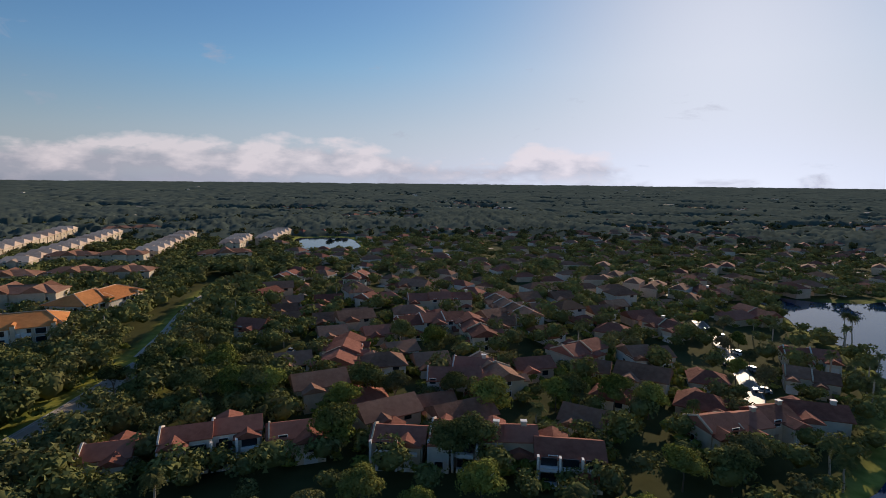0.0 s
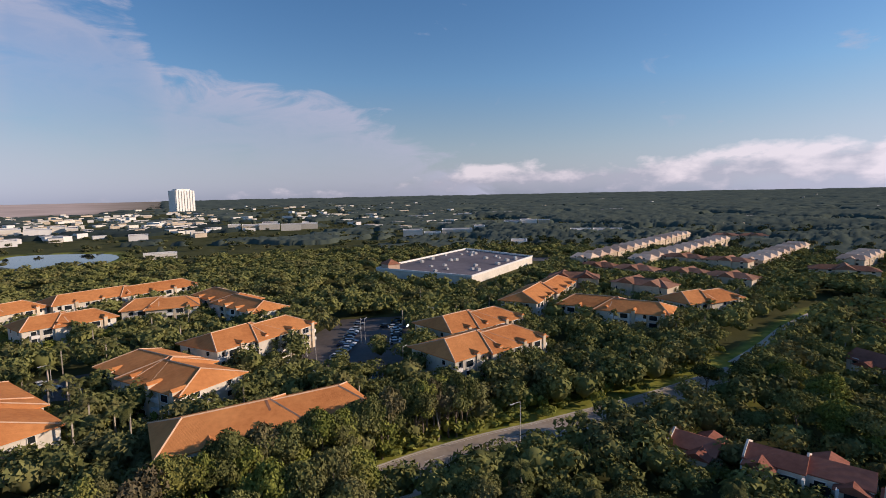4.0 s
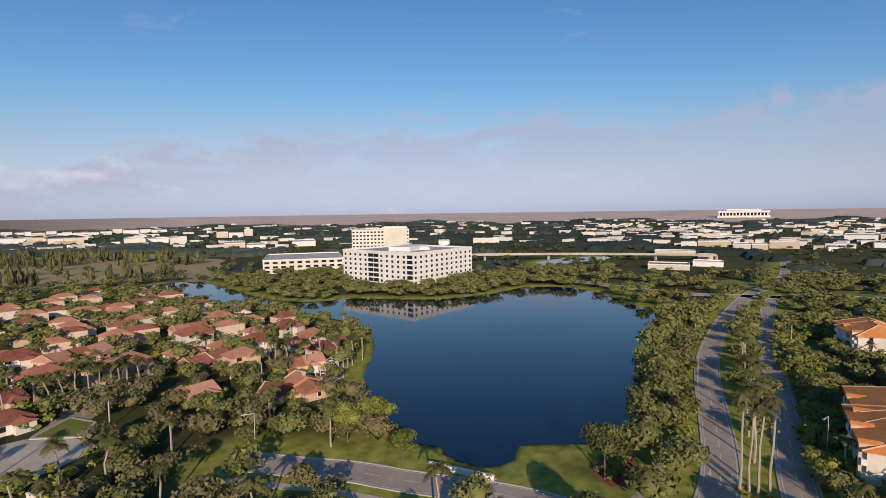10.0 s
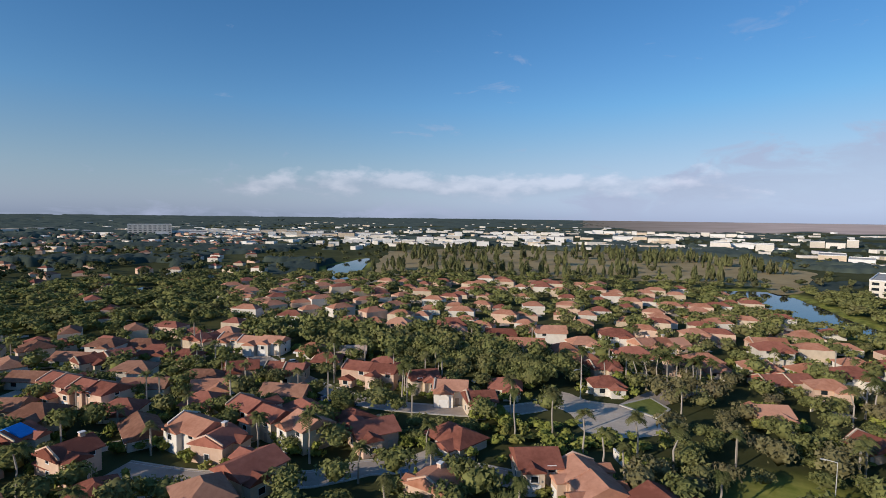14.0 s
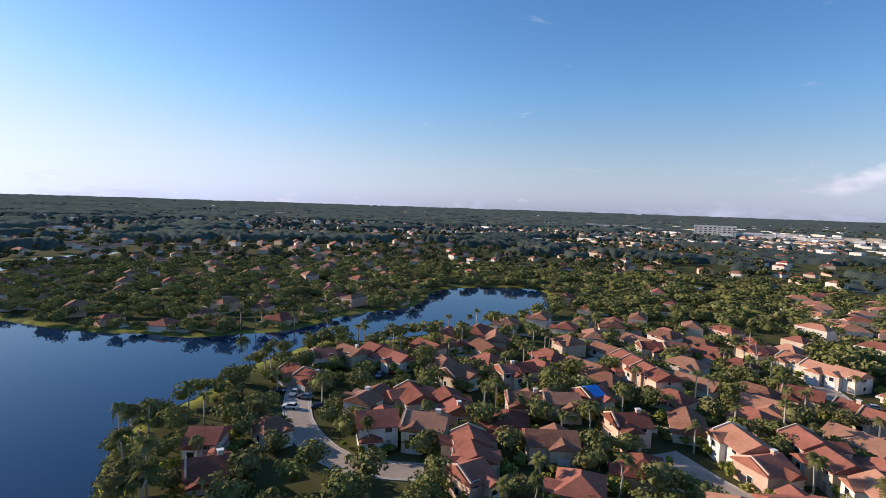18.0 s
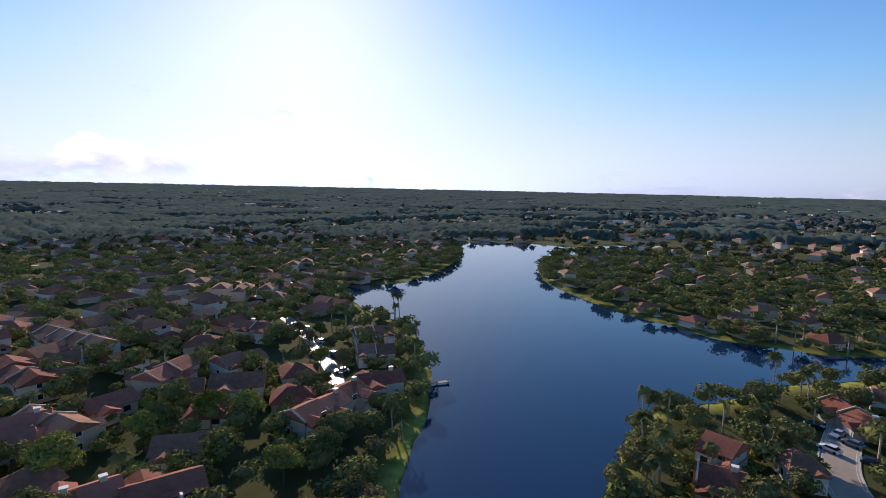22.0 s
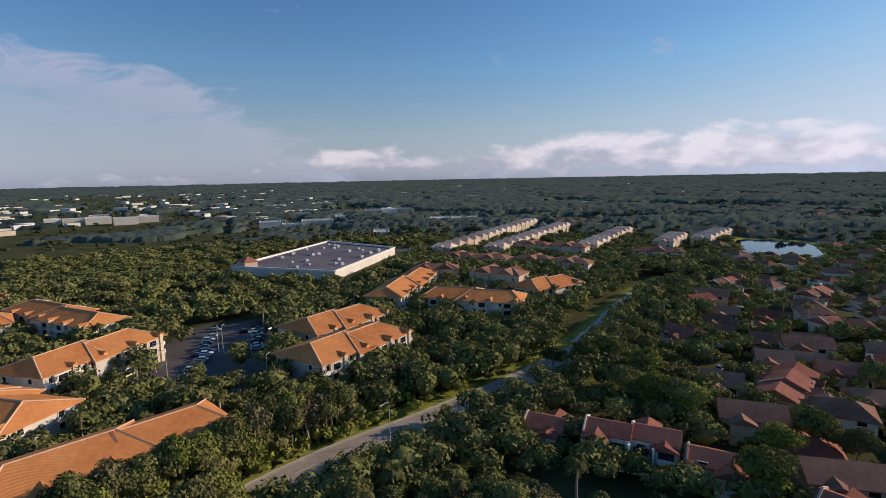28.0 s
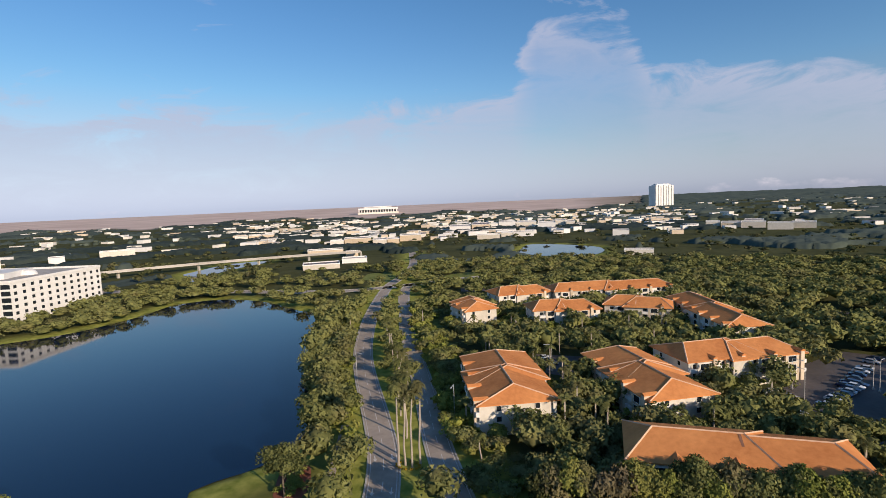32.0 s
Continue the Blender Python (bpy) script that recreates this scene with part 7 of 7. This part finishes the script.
wx, wy, ok = np.concatenate([wx, ex_]), np.concatenate([wy, ey_]), np.concatenate([ok, more])
verts, faces = heap([(wx[n], wy[n], float(far_rise(np.array([math.hypot(wx[n], wy[n])]))[0]), g.uniform(6, 17), g.uniform(4, 7.5), g.uniform(3.6, 6.5), g.random() * 0.6 + round(g.random()) * 1.57) for n in np.nonzero(ok)[0]] + FAR_STORES, 0.03)
ob = sheet_mesh("distant_buildings", verts, faces, WHITE)
for cover in (CREAM, TRIM, CONCRETE, ROOFING):
    ob.data.materials.append(cover)
ob.data.polygons.foreach_set("material_index", [q for n in range(len(faces) // 8) for q in [(0, 2, 0, 2, 1)[int(g.integers(5))]] * 4 + [(3, 3, 0, 4, 1)[int(g.integers(5))]] * 4])
tagged(ob, "scattered white commercial buildings far off", "buildings", kind="stuff")


# ---- cars, lamps and small things ----
def car_paint(name, colour):
    m = bpy.data.materials.new(name)
    m.use_nodes = True
    b = m.node_tree.nodes["Principled BSDF"]
    b.inputs["Base Color"].default_value = (*colour, 1)
    b.inputs["Roughness"].default_value, b.inputs["Coat Weight"].default_value = 0.25, 0.6
    return m


RUBBER = surface("tyre_rubber", (0.015, 0.015, 0.015), (0.04, 0.04, 0.04), 4, 0.9)
PAINTS = {"white": (0.75, 0.75, 0.74), "silver": (0.45, 0.46, 0.48), "black": (0.02, 0.02, 0.025), "dark blue": (0.03, 0.05, 0.12), "red": (0.30, 0.03, 0.03), "yellow": (0.75, 0.50, 0.03), "grey": (0.16, 0.17, 0.18)}
CAR_MODELS = {}


def car_body():
    """Lower body with sloped nose and tail."""
    bm = bmesh.new()
    prof = [(-2.2, 0.35), (-2.25, 0.75), (-1.9, 0.95), (0.9, 0.98), (2.0, 0.82), (2.25, 0.65), (2.2, 0.35)]
    a = [bm.verts.new((x, -0.88, z)) for x, z in prof]
    b = [bm.verts.new((x, 0.88, z)) for x, z in prof]
    n = len(prof)
    for k in range(n):
        bm.faces.new((a[k], a[(k + 1) % n], b[(k + 1) % n], b[k]))
    bm.faces.new(a[::-1])
    bm.faces.new(b)
    bmesh.ops.recalc_face_normals(bm, faces=bm.faces[:])
    return bm


def cabin(z0, z1, grow):
    bm = bmesh.new()
    lo = [bm.verts.new((x, y, z0)) for x, y in ((-1.75 - grow, -0.82), (1.05 + grow, -0.82), (1.05 + grow, 0.82), (-1.75 - grow, 0.82))]
    hi = [bm.verts.new((x, y, z1)) for x, y in ((-1.25, -0.64), (0.35, -0.64), (0.35, 0.64), (-1.25, 0.64))]
    for k in range(4):
        bm.faces.new((lo[k], lo[(k + 1) % 4], hi[(k + 1) % 4], hi[k]))
    bm.faces.new(hi)
    return bm


def wheel_bm():
    bm = bmesh.new()
    bmesh.ops.create_cone(bm, cap_ends=True, segments=14, radius1=0.33, radius2=0.33, depth=0.22, matrix=Matrix.Rotation(radians(90), 4, "X"))
    return bm


def car(x, y, turn, paint):
    if paint not in CAR_MODELS:
        h = holder("car", x, y, 0.06, turn)
        tagged(h, "%s parked car with dark glazing" % paint, "car", "parked cars")
        m = car_paint("car_paint_" + paint.replace(" ", "_"), PAINTS[paint])
        part("body", car_body(), m, h)
        part("glazing", cabin(0.95, 1.40, 0), PANE, h)
        part("roof_panel", solid(-1.27, 0.37, -0.66, 0.66, 1.39, 1.45), m, h)
        for wx in (-1.35, 1.35):
            for wy in (-0.8, 0.8):
                fitted("wheel", shared(("wheel",), wheel_bm), RUBBER, h, wx, wy, 0.33)
        CAR_MODELS[paint] = h
        return h
    return copy_thing(CAR_MODELS[paint], pose(x, y, 0.06, 0, 0, turn))


names = list(PAINTS)
rng = random.Random(17)
for n, (x, y) in enumerate(CARS):
    car(x, y, rng.choice((10, 100, 75, 160)) + rng.uniform(-6, 6), "yellow" if n == 3 else rng.choice(["white", "white", "silver", "black", "dark blue", "grey", "red"]))
for (x0, y0), (x1, y1), count in (((-152, 52), (-170, 66), 9), ((-160, 78), (-188, 92), 10), ((-168, 62), (-196, 80), 9), ((-180, -22), (-168, -16), 5), ((-140, 46), (-132, 58), 5), ((-98, 96), (-101, 118), 8), ((-96, 44), (-99, 56), 4)):
    ang = math.degrees(math.atan2(y1 - y0, x1 - x0)) + 90
    for k in range(count):
        if rng.random() < 0.82:
            s = k / (count - 1)
            car(x0 + (x1 - x0) * s, y0 + (y1 - y0) * s, ang + rng.choice((0, 180)), rng.choice(["white", "silver", "black", "grey", "dark blue", "red", "white"]))


# cars on the drives beside the estate streets
for line in STREETS[:1] + STREETS[2:]:
    for k in range(2, len(line) - 2, 3):
        if rng.random() < 0.6:
            ang = math.atan2(line[k + 1][1] - line[k][1], line[k + 1][0] - line[k][0])
            s = rng.choice((-1, 1)) * 5.6
            x, y = line[k][0] - math.sin(ang) * s, line[k][1] + math.cos(ang) * s
            if not built(np.array([x]), np.array([y]), 1.5)[0] and not wet(np.array([x]), np.array([y]))[0]:
                car(x, y, math.degrees(ang) + 90, rng.choice(["white", "silver", "black", "grey", "dark blue", "white"]))


def lamp(x, y, turn, height=9.0):
    """A street lamp: tapered pole, bent arm and a flat head."""
    h = holder("street_lamp", x, y, 0, turn)
    tagged(h, "tall pale street lamp with a single arm", "street lamp", "street lamps")
    part("pole", trunk_bm(height, 0.10, 0, 3), POLE, h)
    part("arm", solid(-0.05, 2.2, -0.05, 0.05, height - 0.15, height - 0.05), POLE, h)
    part("head", solid(1.7, 2.6, -0.18, 0.18, height - 0.22, height - 0.12), METAL, h)
    part("base", solid(-0.25, 0.25, -0.25, 0.25, 0, 0.5), KERB, h)


for n, (x, y) in enumerate(LAMPS):
    lamp(x, y, (n * 70) % 360)

for n in range(0, len(GARDEN_WALLS) - 1, 2):
    a, b = GARDEN_WALLS[n], GARDEN_WALLS[n + 1]
    h = holder("garden_wall", (a[0] + b[0]) / 2, (a[1] + b[1]) / 2)
    tagged(h, "white rendered garden wall beside the homes", "wall", "garden walls")
    c = (h.location.x, h.location.y)
    part("panel", strip_bm((a[0] - c[0], a[1] - c[1]), (b[0] - c[0], b[1] - c[1]), 0.3, -0.05, 1.9), WHITE, h)
    part("coping", strip_bm((a[0] - c[0], a[1] - c[1]), (b[0] - c[0], b[1] - c[1]), 0.42, 1.9, 2.0), TRIM, h)

a, b = BRIDGE_RAIL
h = holder("bridge_parapet", (a[0] + b[0]) / 2, (a[1] + b[1]) / 2)
tagged(h, "white concrete bridge parapet beside the avenue", "parapet")
c = (h.location.x, h.location.y)
part("panel", strip_bm((a[0] - c[0], a[1] - c[1]), (b[0] - c[0], b[1] - c[1]), 0.35, -0.05, 1.0), TRIM, h)
part("rail", strip_bm((a[0] - c[0], a[1] - c[1]), (b[0] - c[0], b[1] - c[1]), 0.5, 1.0, 1.15), TRIM, h)

# boat dock on the large lake
h = holder("boat_dock", 100.0, 99.2, 0, -24)
tagged(h, "narrow pale wooden boat dock over the lake", "dock")
for k in range(9):
    part("plank", solid(-3.6 + k * 0.8, -2.84 + k * 0.8, -0.7, 0.7, 0.25, 0.33), PALM_BARK, h)
for px in (-3.2, 0, 3.2):
    for py in (-0.6, 0.6):
        part("pile", solid(px - 0.1, px + 0.1, py - 0.1, py + 0.1, -1.8, 0.7), PALM_BARK, h)

# screened pool enclosures behind the homes on the western lake
for x, y, turn in ((-70.5, -160.0, 22), (-64.5, -150.5, 28), (-59.5, -141.5, 30)):
    h = holder("pool_enclosure", x, y, 0, turn)
    tagged(h, "white-framed screened pool enclosure behind a lakeside home", "pool enclosure", "pool enclosures")
    for px in (-3.4, -1.13, 1.13, 3.4):
        for py in (-2.6, 2.6):
            part("post", solid(px - 0.07, px + 0.07, py - 0.07, py + 0.07, 0, 2.9), TRIM, h)
        part("beam", solid(px - 0.07, px + 0.07, -2.53, 2.53, 2.9, 3.04), TRIM, h)
    for py in (-2.6, 0, 2.6):
        part("rail", solid(-3.4, 3.4, py - 0.06, py + 0.06, 3.04, 3.16), TRIM, h)
    part("deck", solid(-3.5, 3.5, -2.7, 2.7, -0.05, 0.06), PAVING, h)
